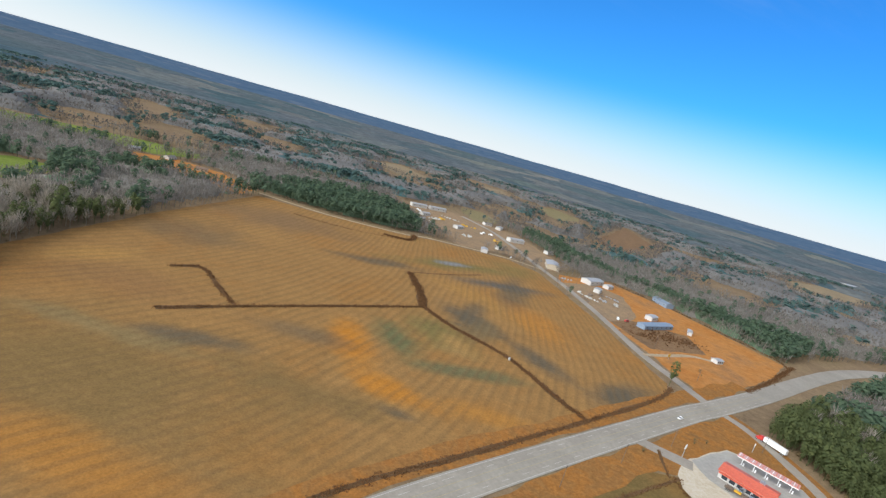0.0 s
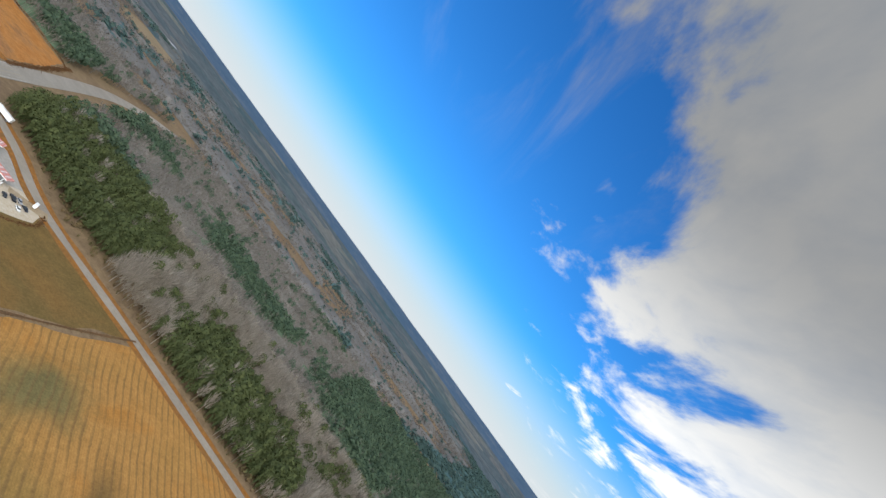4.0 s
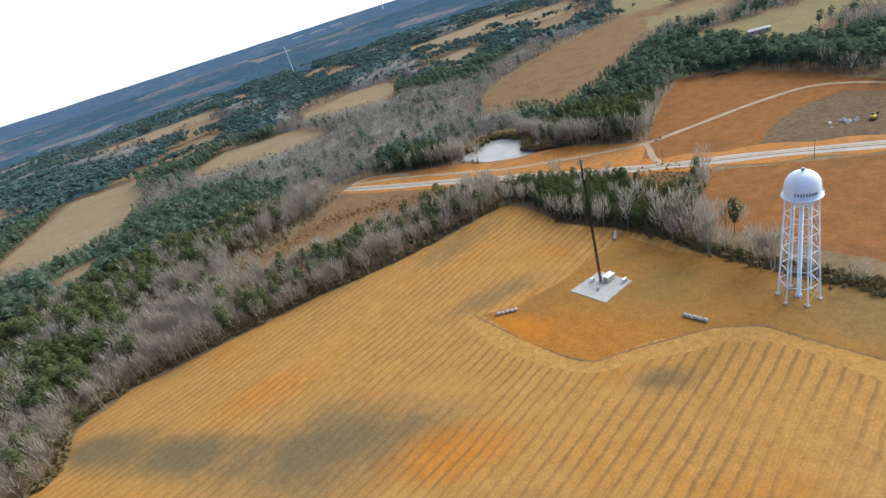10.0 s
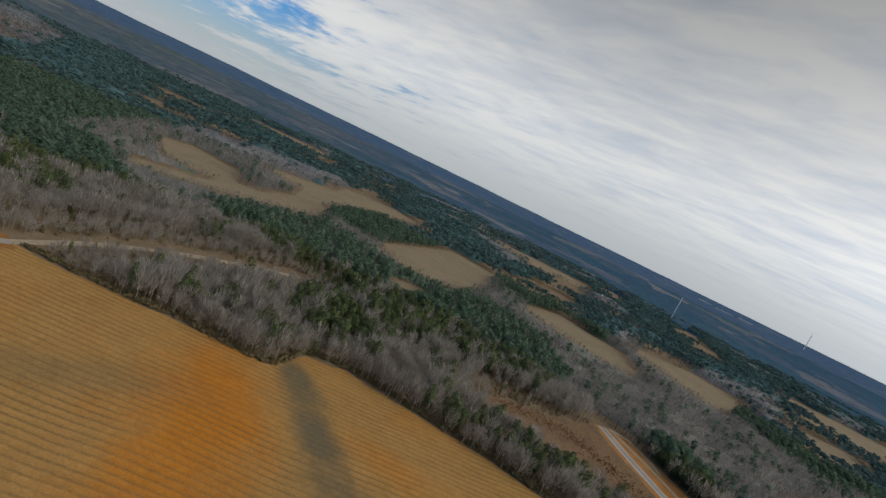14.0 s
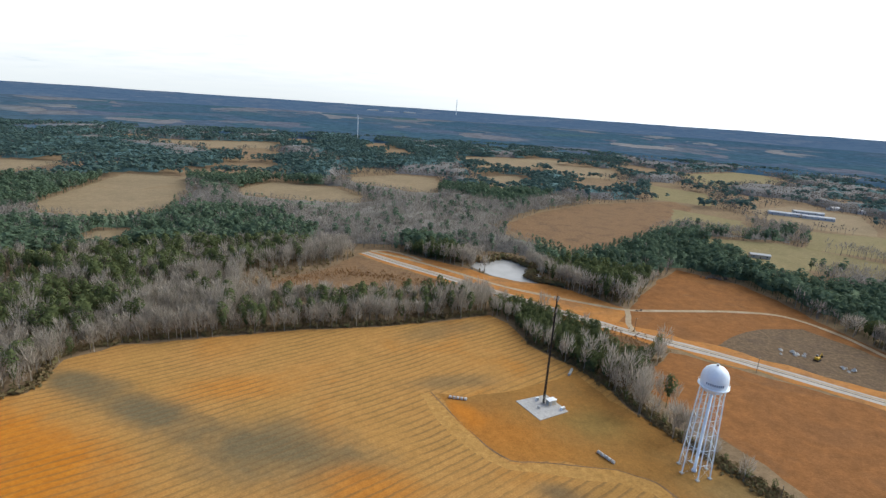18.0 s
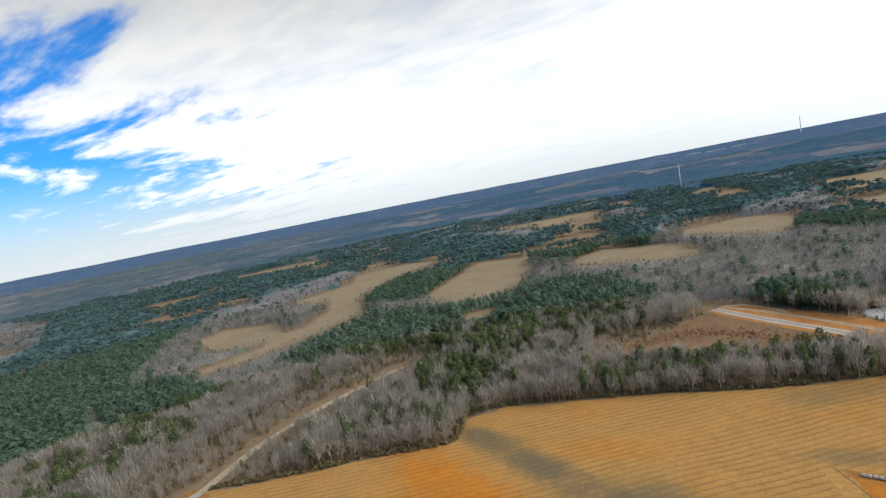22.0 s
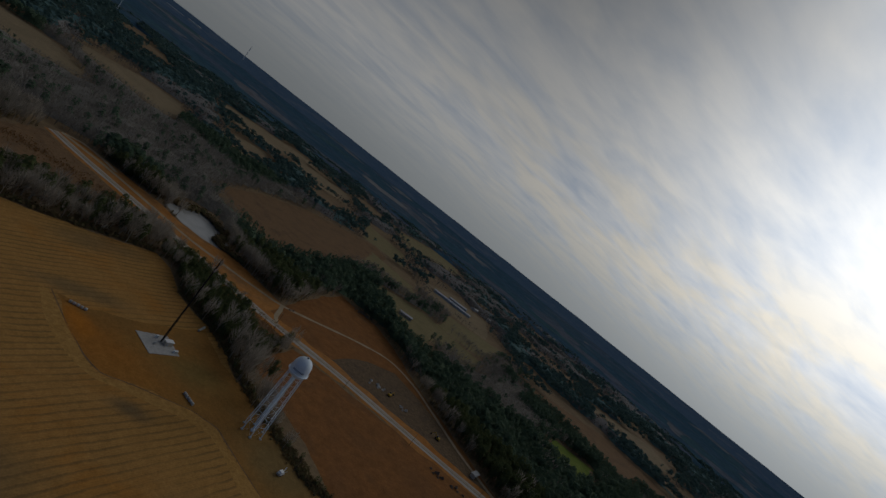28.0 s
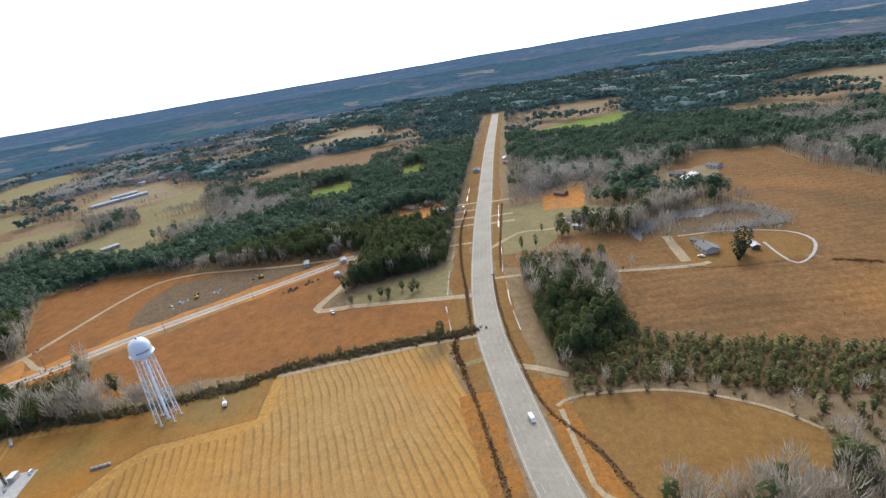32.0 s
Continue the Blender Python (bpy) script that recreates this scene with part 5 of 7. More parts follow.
def woods():
    BARE = [bare_tree(s, 8, 116, 0.55) for s in range(7)]
    BARE_LIGHT = [bare_tree(s, 2, 14, 1.25) for s in range(20, 26)]
    PINE = [spray_tree(s, 100, 0.062) for s in range(40, 47)]
    PINE_LIGHT = [spray_tree(s, 24, 0.115, 0.4, 0.16) for s in range(50, 58)]
    PINE_MID = [spray_tree(s, 88, 0.056, 0.2, 0.19, True, 0.7) for s in range(150, 156)]
    SPRIG = [spray_tree(s, 22, 0.15, 0.1, 0.26, False, 0.6) for s in range(60, 65)]
    TOP_P = [spray_tree(s, 7, 0.2, 0.6, 0.14, False) for s in range(80, 88)]
    TOP_B = [bare_tree(s, 0, 5, 3.0) for s in range(70, 78)]
    # woods close to the fields
    X, Y, rng = scatter(5.2, 0, 470, 11)
    pine, young = sort_kind(X, Y, rng)
    thin = np.zeros(len(X), bool)
    for p in SPARSE:
        thin |= inside(X, Y, p)
    keep = (~thin | (rng.uniform(0, 1, len(X)) < 0.28)) & (rng.uniform(0, 1, len(X)) < np.where(pine, 0.9, 0.97))
    bare = ~pine & ~young & ~(near_line(X, Y, SIDE, 44) & (Y < -66))
    tall = 1 + 0.16 * drift(X, Y, 90, 8)
    H = rng.uniform(12.5, 20.5, len(X)) * tall * np.where(thin, 0.62, 1) 
    H = np.where(near_line(X, Y, [(-293, 150), (-300, 205), (-296, 256), (-284, 300), (-270, 345)], 40), H * 0.55, H)
    k = bare & keep
    plant("bare_wood", X[k], Y[k], H[k], BARE, M_TWIG, "leafless grey hardwood trees in a dense winter wood", rng)
    k = pine & keep
    H = np.where(inside(X, Y, PINES[11]), H * 0.62, H)
    plant("pine_wood", X[k], Y[k], H[k] * 0.98, PINE, M_NEEDLE, "tall dark green pines with bare stems", rng)
    X2, Y2, rng2 = scatter(3.0, 0, 470, 13)
    _, young2 = sort_kind(X2, Y2, rng2)
    young2 &= rng2.uniform(0, 1, len(X2)) < 0.95
    plant("young_pine_thicket", X2[young2], Y2[young2], rng2.uniform(2.6, 6.2, young2.sum()), SPRIG, M_YOUNG, "olive thicket of low young pines and scrub", rng2, (0.9, 1.5))
    k = rng2.uniform(0, 1, len(X2)) < 0.25
    under = k & ~young2 & (np.hypot(X2, Y2 - 60) < 420)
    plant("underbrush", X2[under], Y2[under], rng2.uniform(1.5, 4.2, under.sum()), [spray_tree(s, 10, 0.3, 0.08, 0.42, False, 0.7) for s in range(90, 94)], M_SCRUB, "brown and olive underbrush along the woods", rng2, category="brush")
    X, Y, rng = scatter(3.5, 0, 520, 15)
    k = np.zeros(len(X), bool)
    for i in (0, 1, 10, 11, 6, 19):
        k |= inside(X, Y, PINES[i])
    k &= rng.uniform(0, 1, len(X)) < 0.8
    plant("pine_plantation", X[k], Y[k], rng.uniform(8.5, 12, k.sum()), PINE_MID, M_NEEDLE, "dense olive green planted pines", rng, (0.95, 1.3))
    # woods further off
    X, Y, rng = scatter(5.8, 470, 900, 17)
    pine, young = sort_kind(X, Y, rng)
    keep = rng.uniform(0, 1, len(X)) < 0.95
    H = rng.uniform(11.5, 18, len(X)) * (1 + 0.16 * drift(X, Y, 90, 8)) * lowered(X, Y)
    k = ~pine & keep
    plant("bare_wood_beyond", X[k], Y[k], H[k], BARE_LIGHT, M_TWIG_MID, "leafless grey hardwood trees beyond the fields", rng)
    k = pine & keep
    plant("pine_wood_beyond", X[k], Y[k], H[k], PINE_LIGHT, M_NEEDLE_FAR, "pines beyond the fields with haze in their colour", rng, (1.0, 1.35))
    # treetops in the distance, with clearings between them
    X, Y, rng = scatter(10.2, 900, 2150, 19)
    pine, _ = sort_kind(X, Y, rng)
    gaps = drift(X, Y, 520, 31) + 0.8 * drift(X, Y, 190, 32)
    keep = gaps < 0.6
    H = rng.uniform(12, 17, len(X)) * (1 + 0.15 * drift(X, Y, 120, 9)) * lowered(X, Y)
    k = ~pine & keep
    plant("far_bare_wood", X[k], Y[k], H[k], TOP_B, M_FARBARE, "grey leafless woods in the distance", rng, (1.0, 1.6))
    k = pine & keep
    plant("far_pine_wood", X[k], Y[k], H[k], TOP_P, M_FARPINE, "distant pine woods with blue haze in their colour", rng, (1.2, 1.8))
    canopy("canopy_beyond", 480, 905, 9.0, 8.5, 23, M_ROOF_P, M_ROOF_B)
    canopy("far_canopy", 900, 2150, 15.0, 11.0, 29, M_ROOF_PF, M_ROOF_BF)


woods()


def brush_line(name, pts, width, height, material, label, gap=1.1, seed=3, kinds=None):
    """Rough growth along a line."""
    rng = np.random.default_rng(seed)
    line = curve(pts, 1.5)
    n = int(len(line) * 1.5 * width / gap / 1.6)
    idx = rng.integers(0, len(line) - 1, n)
    A = np.array([tuple(p) for p in line])
    X = A[idx, 0] + rng.normal(0, width / 3.2, n)
    Y = A[idx, 1] + rng.normal(0, width / 3.2, n)
    return plant(name, X, Y, rng.uniform(0.5, 1.25, n) * height, kinds or [spray_tree(s, 8, 0.42, 0.08, 0.5, False, 0.7) for s in range(4)], material, label, rng, category="brush")


M_MUD = earth("damp_ditch_soil", [(0.3, (0.13, 0.085, 0.05)), (0.6, (0.19, 0.115, 0.06)), (0.8, (0.16, 0.12, 0.06))], 12, 2.0, 0.7)
DITCHES = [
    ([(15, -267), (-23, -283), (-79, -305), (-150, -331)], 3.5, 1.2), ([(20, -334), (2, -339), (-12, -308), (-22, -285)], 3.5, 1.2),
    ([(-150, -331), (-157, -366), (-160, -415)], 5.5, 1.6), ([(-160, -415), (-207, -432), (-246, -451)], 2.0, 0.8), ([(-150, -332), (-164, -300), (-190, -260), (-201, -215), (-207, -194)], 4.0, 1.4),
    ([(-312, -245), (-290, -230), (-244, -209), (-206, -193), (-162, -175), (-115, -156), (-70, -138), (0, -100), (60, -68)], 5.5, 1.8),
    ([(-303, -12), (-260, -24), (-192, -45), (-120, -62), (-45, -80)], 3.0, 1.0), ([(-232, -150), (-160, -128), (-115, -112), (-40, -74)], 4.0, 1.4),
    ([(-238, -172), (-232, -162), (-226, -150)], 3.0, 1.4), ([(100, -6), (144, 14), (176, 30)], 4.0, 1.8), ([(176, 30), (206, 44), (216, 40)], 5.0, 2.4),
    ([(100, -55), (130, -36), (156, -12), (200, 8), (250, 26), (300, 40)], 3.0, 1.6), ([(215, 36), (262, 50), (330, 72), (400, 90), (460, 100)], 3.5, 1.8),
    ([(310, 36), (350, 44), (410, 54), (480, 66)], 3.0, 1.5), ([(303, -90), (300, -110), (310, -165)], 2.5, 1.2), ([(307, -172), (303, -190), (296, -204)], 6.0, 1.8),
    ([(-204, -572), (-190, -545), (-160, -548)], 8.0, 3.5), ([(-60, -560), (-120, -540), (-190, -540)], 4.0, 1.5), ([(-535, -322), (-470, -288), (-395, -254)], 7.0, 2.0)]
for i, (pts, w, h) in enumerate(DITCHES):
    brush_line("ditch_brush", pts, w * (1.0 if i < 5 else 0.62), h * (0.6 if i < 5 else 0.34 if i < 10 else 0.34), M_DITCH, "reddish-brown weeds along a field ditch", 0.3 if i < 5 else 0.24 if i < 8 else 0.28, 100 + i)
    if i < 14:
        LEVEL[0] += 0.0012
        tagged(ribbon("ditch_bed", pts, w * (0.9 if i < 5 else 0.5), M_MUD, LEVEL[0] + 0.02, wobble=1.0), "dark damp bed of a field ditch", "ditch", kind="structure")
brush_line("hedgerow", [(88, 300), (100, 282), (112, 262), (121, 242), (127, 220), (138, 196), (148, 176), (158, 156), (174, 140), (190, 108), (206, 72), (214, 48), (222, 34)], 7.0, 1.7, M_SCRUB,
           "dense brown hedgerow between two fields", 0.5, 200)
brush_line("field_edge_brush", [(-288, 156), (-231, 189), (-213, 203), (-166, 229), (-170, 262), (-148, 281), (-99, 296), (-55, 308), (-1, 318), (39, 332), (68, 343)], 4.0, 2.4, M_SCRUB, "brown brush along the wood's edge", 1.0, 201)
brush_line("pond_brush", [(140, 406), (118, 424), (126, 452), (106, 484), (84, 470), (62, 466)], 7.0, 4.0, M_SCRUB, "scrub round the pond", 1.4, 202)
brush_line("marsh_reeds", [(366, -62), (392, -80), (410, -110), (410, -150), (380, -160), (364, -110)], 18.0, 3.4, M_REED, "pale grey reeds and dead stems in the marsh", 1.1, 203, [bare_tree(s, 0, 26, 1.6) for s in range(330, 334)])
brush_line("sedge_scrub", [(290, -60), (250, -110), (245, -180), (270, -230), (300, -150)], 60.0, 0.45, M_TUFT, "rusty tufts scattered over the field", 8.0, 204)
brush_line("sedge_scrub", [(320, -200), (400, -250), (480, -210), (560, -180)], 80.0, 0.6, M_TUFT, "rusty tufts scattered over the rise", 9.0, 205)
brush_line("cutover_scrub", [(-90, 388), (-40, 420), (30, 395), (110, 345), (165, 295)], 24.0, 0.9, M_TUFT, "brown scrub on the cutover strip", 2.2, 206)
brush_line("yard_scrub_growth", [(-360, -345), (-400, -350), (-430, -345)], 26.0, 1.3, M_DITCH, "dark scrub in the yard", 3.0, 207)


brush_line("fence_growth", [(-466, -530), (-500, -460), (-514, -400), (-527, -326), (-472, -291)], 1.6, 1.1, M_DITCH, "dark weeds along the yard's wire fence", 0.6, 208)
brush_line("lot_berm_growth", [(-229, -150), (-226, -134), (-231, -117), (-243, -102), (-262, -91), (-286, -88), (-302, -97)], 2.2, 0.7, M_DITCH, "dark weeds on the berm round the gravel lot", 0.4, 209)


# ---- things ----
def thing(name, m, label, category, group=""):
    ob = new(name)
    ob.empty_display_size = 0.5
    ob.matrix_world = m
    return tagged(ob, label, category, group)


def part(name, bm, material, parent, label=""):
    me = bpy.data.meshes.new(name)
    bm.to_mesh(me)
    bm.free()
    me.materials.append(material)
    ob = new(name, me)
    ob.parent = parent
    if label:
        tagged(ob, label)
    return ob


def box(bm, c, s, turn=None):
    """A box with centre c and size s."""
    r = bmesh.ops.create_cube(bm, size=1.0)
    m = Matrix.Translation(c) @ (turn or Matrix()) @ Matrix.Diagonal((*s, 1))
    bmesh.ops.transform(bm, matrix=m, verts=r["verts"])
    return bm


def boxes(*items):
    bm = bmesh.new()
    for c, s in items:
        box(bm, c, s)
    return bm


def tube(bm, a, b, r0, r1=None, n=8, caps=True):
    """A round bar from a to b."""
    a, b = Vector(a), Vector(b)
    d = b - a
    r = bmesh.ops.create_cone(bm, cap_ends=caps, segments=n, radius1=r0, radius2=r0 if r1 is None else r1, depth=d.length)
    m = Matrix.Translation((a + b) / 2) @ d.to_track_quat("Z", "Y").to_matrix().to_4x4()
    bmesh.ops.transform(bm, matrix=m, verts=r["verts"])
    return bm


def tubes(*items, n=8):
    bm = bmesh.new()
    for it in items:
        tube(bm, *it, n=n)
    return bm


def prism(profile, width):
    """A side profile (x, z) drawn out across y."""
    bm = bmesh.new()
    a = [bm.verts.new((x, -width / 2, z)) for x, z in profile]
    b = [bm.verts.new((x, width / 2, z)) for x, z in profile]
    bm.faces.new(a[::-1])
    bm.faces.new(b)
    for i in range(len(a)):
        j = (i + 1) % len(a)
        bm.faces.new((a[i], a[j], b[j], b[i]))
    bmesh.ops.recalc_face_normals(bm, faces=bm.faces)
    return bm


def lathe(profile, n=32):
    bm = bmesh.new()
    rings = []
    for r, z in profile:
        rings.append([bm.verts.new((r * math.cos(6.28318 * k / n), r * math.sin(6.28318 * k / n), z)) for k in range(n)])
    for p, q in zip(rings, rings[1:]):
        for k in range(n):
            bm.faces.new((p[k], p[(k + 1) % n], q[(k + 1) % n], q[k])).smooth = True
    bm.faces.new(rings[0][::-1])
    bm.faces.new(rings[-1])
    return bm


def water_tower(x, y):
    t = thing("water_tower", pose(x, y, 0, rz=12), "pale blue-white steel water tower on six braced legs", "water tower")
    tank = part("tank", lathe([(0.9, 36.6), (2.3, 36.9), (3.8, 37.7), (4.75, 38.9), (5.05, 40.2), (5.05, 43.4), (4.8, 44.9), (4.05, 46.4), (2.85, 47.5), (1.5, 48.1), (0.5, 48.25)]), M_TOWER, t, "rounded pale blue-white tank")
    part("roof_vent", lathe([(0.45, 48.2), (0.45, 48.8), (0.7, 48.9), (0.3, 49.2)], 12), M_GALV, tank)
    part("lettering", boxes(*[((5.12 * math.cos(a), 5.12 * math.sin(a), 41.9), (0.12 + 0.3 * abs(math.sin(a)), 0.12 + 0.3 * abs(math.cos(a)), 0.9)) for a in np.linspace(3.4, 4.6, 9)]), M_BLUE, tank, "faded blue painted bars")
    part("balcony", lathe([(5.0, 39.8), (5.8, 39.8), (5.8, 39.95), (5.0, 39.95)], 36), M_TOWER, t)
    part("balcony_rail", tubes(*[((5.7 * math.cos(a), 5.7 * math.sin(a), 39.9), (5.7 * math.cos(a), 5.7 * math.sin(a), 41.0), 0.04) for a in np.linspace(0, 6.283, 25)],
                               *[((5.7 * math.cos(a), 5.7 * math.sin(a), 41.0), (5.7 * math.cos(a + 0.262), 5.7 * math.sin(a + 0.262), 41.0), 0.04) for a in np.linspace(0, 6.02, 24)], n=5), M_TOWER, t)
    part("riser_pipe", lathe([(1.0, 0), (1.0, 1.0), (0.65, 1.4), (0.65, 36.9)], 20), M_TOWER, t)
    foot = [Vector((6.2 * math.cos(k * math.pi / 3), 6.2 * math.sin(k * math.pi / 3), 0)) for k in range(6)]
    head = [Vector((4.5 * math.cos(k * math.pi / 3), 4.5 * math.sin(k * math.pi / 3), 39.8)) for k in range(6)]
    for k in range(6):
        leg = part("leg", tubes((foot[k], head[k], 0.25), n=10), M_TOWER, t)
        part("footing", boxes((tuple(foot[k] + Vector((0, 0, 0.25))), (1.3, 1.3, 0.5))), M_CONC, leg, "square concrete footing")
    for j in range(1, 6):
        q = j / 6
        for k in range(6):
            a, b = foot[k].lerp(head[k], q), foot[(k + 1) % 6].lerp(head[(k + 1) % 6], q)
            part("strut", tubes((a, b, 0.11), n=6), M_TOWER, t)
    for j in range(6):
        for k in range(6):
            a, b = foot[k].lerp(head[k], j / 6), foot[(k + 1) % 6].lerp(head[(k + 1) % 6], (j + 1) / 6)
            c, d = foot[(k + 1) % 6].lerp(head[(k + 1) % 6], j / 6), foot[k].lerp(head[k], (j + 1) / 6)
            part("brace_rod", tubes((a, b, 0.03), (c, d, 0.03), n=4), M_TOWER, t)
    part("ladder", tubes((foot[3] + Vector((0.3, 0.2, 0)), head[3] + Vector((0.2, 0.2, 0)), 0.04), (foot[3] + Vector((0.3, -0.2, 0)), head[3] + Vector((0.2, -0.2, 0)), 0.04),
                         *[(foot[3].lerp(head[3], s) + Vector((0.28, -0.2, 0)), foot[3].lerp(head[3], s) + Vector((0.28, 0.2, 0)), 0.03) for s in np.linspace(0.02, 0.98, 70)], n=4), M_GALV, t)
    return t


water_tower(128.7, 179.0)


def radio_mast(x, y, h, w0, label, material, rz=0, group=""):
    t = thing("radio_mast", pose(x, y, 0, rz=rz), label, "radio mast", group)
    part("footing", boxes(((0, 0, 0.3), (w0 * 2.4, w0 * 2.4, 0.6))), M_CONC, t)

    def corner(k, z):
        r = w0 * (1 - 0.55 * z / h)
        return Vector((r * math.cos(k * 2.0944), r * math.sin(k * 2.0944), z))
    for k in range(3):
        part("leg", tubes((corner(k, 0.3), corner(k, h), 0.13, 0.09), n=6), material, t)
    n = max(8, int(h / 2.2))
    bm = bmesh.new()
    for j in range(n):
        for k in range(3):
            z0, z1 = 0.3 + (h - 0.4) * j / n, 0.3 + (h - 0.4) * (j + 1) / n
            tube(bm, corner(k, z0), corner((k + 1) % 3, z1), 0.06, n=4, caps=False)
            tube(bm, corner(k, z1), corner((k + 1) % 3, z1), 0.05, n=4, caps=False)
    part("lattice", bm, material, t)
    part("cable_run", boxes(((0.1, 0, h * 0.49), (0.5 * w0, 0.35, h * 0.96))), material, t)
    for z in (h - 1.2, h - 7):
        for k in range(3):
            a = k * 2.0944 + 0.5
            part("antenna", boxes(((1.1 * math.cos(a), 1.1 * math.sin(a), z), (0.35, 0.35, 2.0))), M_GALV, t, "pale panel antenna")
    part("lightning_rod", tubes(((0, 0, h - 0.5), (0, 0, h + 2.2), 0.04), n=5), material, t)
    return t


radio_mast(77.5, 227.0, 57.0, 0.62, "tall dark steel lattice mast on a stone pad", M_STEEL)
pad = mesh_from("compound_pad", [(72.4, 212.8, 0.30), (88.3, 220.6, 0.30), (81.1, 235.5, 0.30), (64.0, 228.9, 0.30), (72.4, 212.8, 0), (88.3, 220.6, 0), (81.1, 235.5, 0), (64.0, 228.9, 0)],
                [(0, 1, 2, 3), (0, 4, 5, 1), (1, 5, 6, 2), (2, 6, 7, 3), (3, 7, 4, 0)], M_PAD)
tagged(pad, "square pad of pale crushed stone", "pad", kind="structure")


def shelter(x, y, rz, s, label):
    t = thing("equipment_shelter", pose(x, y, 0.30, rz=rz), label, "shelter")
    w, d, h = s
    part("wall", boxes(((0, 0, h / 2), (w, d, h))), M_BEIGE, t)
    part("roof", prism([(-w / 2 - 0.25, h), (w / 2 + 0.25, h), (w / 2 + 0.25, h + 0.12), (0, h + 0.35), (-w / 2 - 0.25, h + 0.12)], d + 0.5), M_WHITE, t, "white low roof")
    part("door", boxes(((-w * 0.25, -d / 2 - 0.03, 1.05), (0.95, 0.06, 2.1))), M_GALV, t)
    part("air_conditioner", boxes(((w / 2 + 0.25, 0, 1.6), (0.5, 0.9, 1.5))), M_GALV, t)
    return t


shelter(81.2, 226.6, 24, (4.4, 2.6, 2.6), "beige equipment shelter with white roof on the pad")


def cabinet(x, y, z, rz, s, material, label):
    t = thing("equipment_cabinet", pose(x, y, z, rz=rz), label, "cabinet", "cabinets on the pad")
    part("plinth", boxes(((0, 0, 0.08), (s[0] + 0.2, s[1] + 0.2, 0.16))), M_CONC, t)
    part("body", boxes(((0, 0, 0.16 + s[2] / 2), s)), material, t)
    part("door", boxes(((0, -s[1] / 2 - 0.03, 0.16 + s[2] / 2), (s[0] * 0.8, 0.05, s[2] * 0.85))), M_GALV, t)


cabinet(75.0, 229.6, 0.30, 24, (1.6, 0.9, 1.7), M_WHITE, "white equipment cabinet on the stone pad")
cabinet(74.0, 222.4, 0.30, 24, (1.2, 0.8, 1.5), M_SILVER, "grey equipment cabinet on the stone pad")
cabinet(85.6, 221.6, 0.30, 30, (2.4, 1.1, 1.5), M_WHITE, "white generator cabinet at the pad's corner")


def barrier(x, y, rz, length, label):
    t = thing("concrete_culvert", pose(x, y, 0, rz=rz), label, "culvert", "culverts in the clearing")
    n = max(3, int(length / 1.6))
    for i in range(n):
        part("block", lathe([(0.62, 0.0), (0.75, 0.1), (0.75, 1.3), (0.62, 1.4)], 12), M_CONC, t).matrix_local = pose(-length / 2 + (i + 0.5) * length / n, 0.05 * (-1) ** i, 0.72, 0, 90, 0)


barrier(34.5, 230, -12, 9.5, "row of pale concrete culvert pipes")
barrier(93.5, 187, -58, 9.0, "row of pale concrete culvert pipes")
barrier(-190, -259, 60, 2.6, "short pale culvert pipe at a field ditch")
barrier(101, 258.5, 60, 8.0, "row of pale concrete culvert pipes")


def rig(x, y, rz):
    t = thing("drilling_rig", pose(x, y, 0, rz=rz), "small white trailer rig with a folded arm", "machine")
    part("chassis", boxes(((0, 0, 0.75), (4.6, 1.9, 0.3))), M_GALV, t)
    part("housing", prism([(-2.0, 0.9), (0.9, 0.9), (1.1, 1.6), (0.6, 2.5), (-1.8, 2.6), (-2.1, 2.0)], 1.9), M_WHITE, t)
    part("arm", tubes(((1.0, 0, 1.6), (2.6, 0.4, 3.6), 0.22), ((2.6, 0.4, 3.6), (4.6, 0.9, 1.6), 0.18)), M_WHITE, t)
    part("counterweight", boxes(((-2.6, 0, 1.5), (0.8, 1.6, 1.0))), M_SILVER, t)
    part("drawbar", tubes(((2.2, 0, 0.75), (5.6, 0, 0.5), 0.09)), M_GALV, t)
    for sx in (-0.9, 0.6):
        for sy in (-1, 1):
            part("wheel", tubes(((sx, sy * 0.85, 0.45), (sx, sy * 1.1, 0.45), 0.45), n=14), M_RUBBER, t)


rig(141.5, 153, 35)


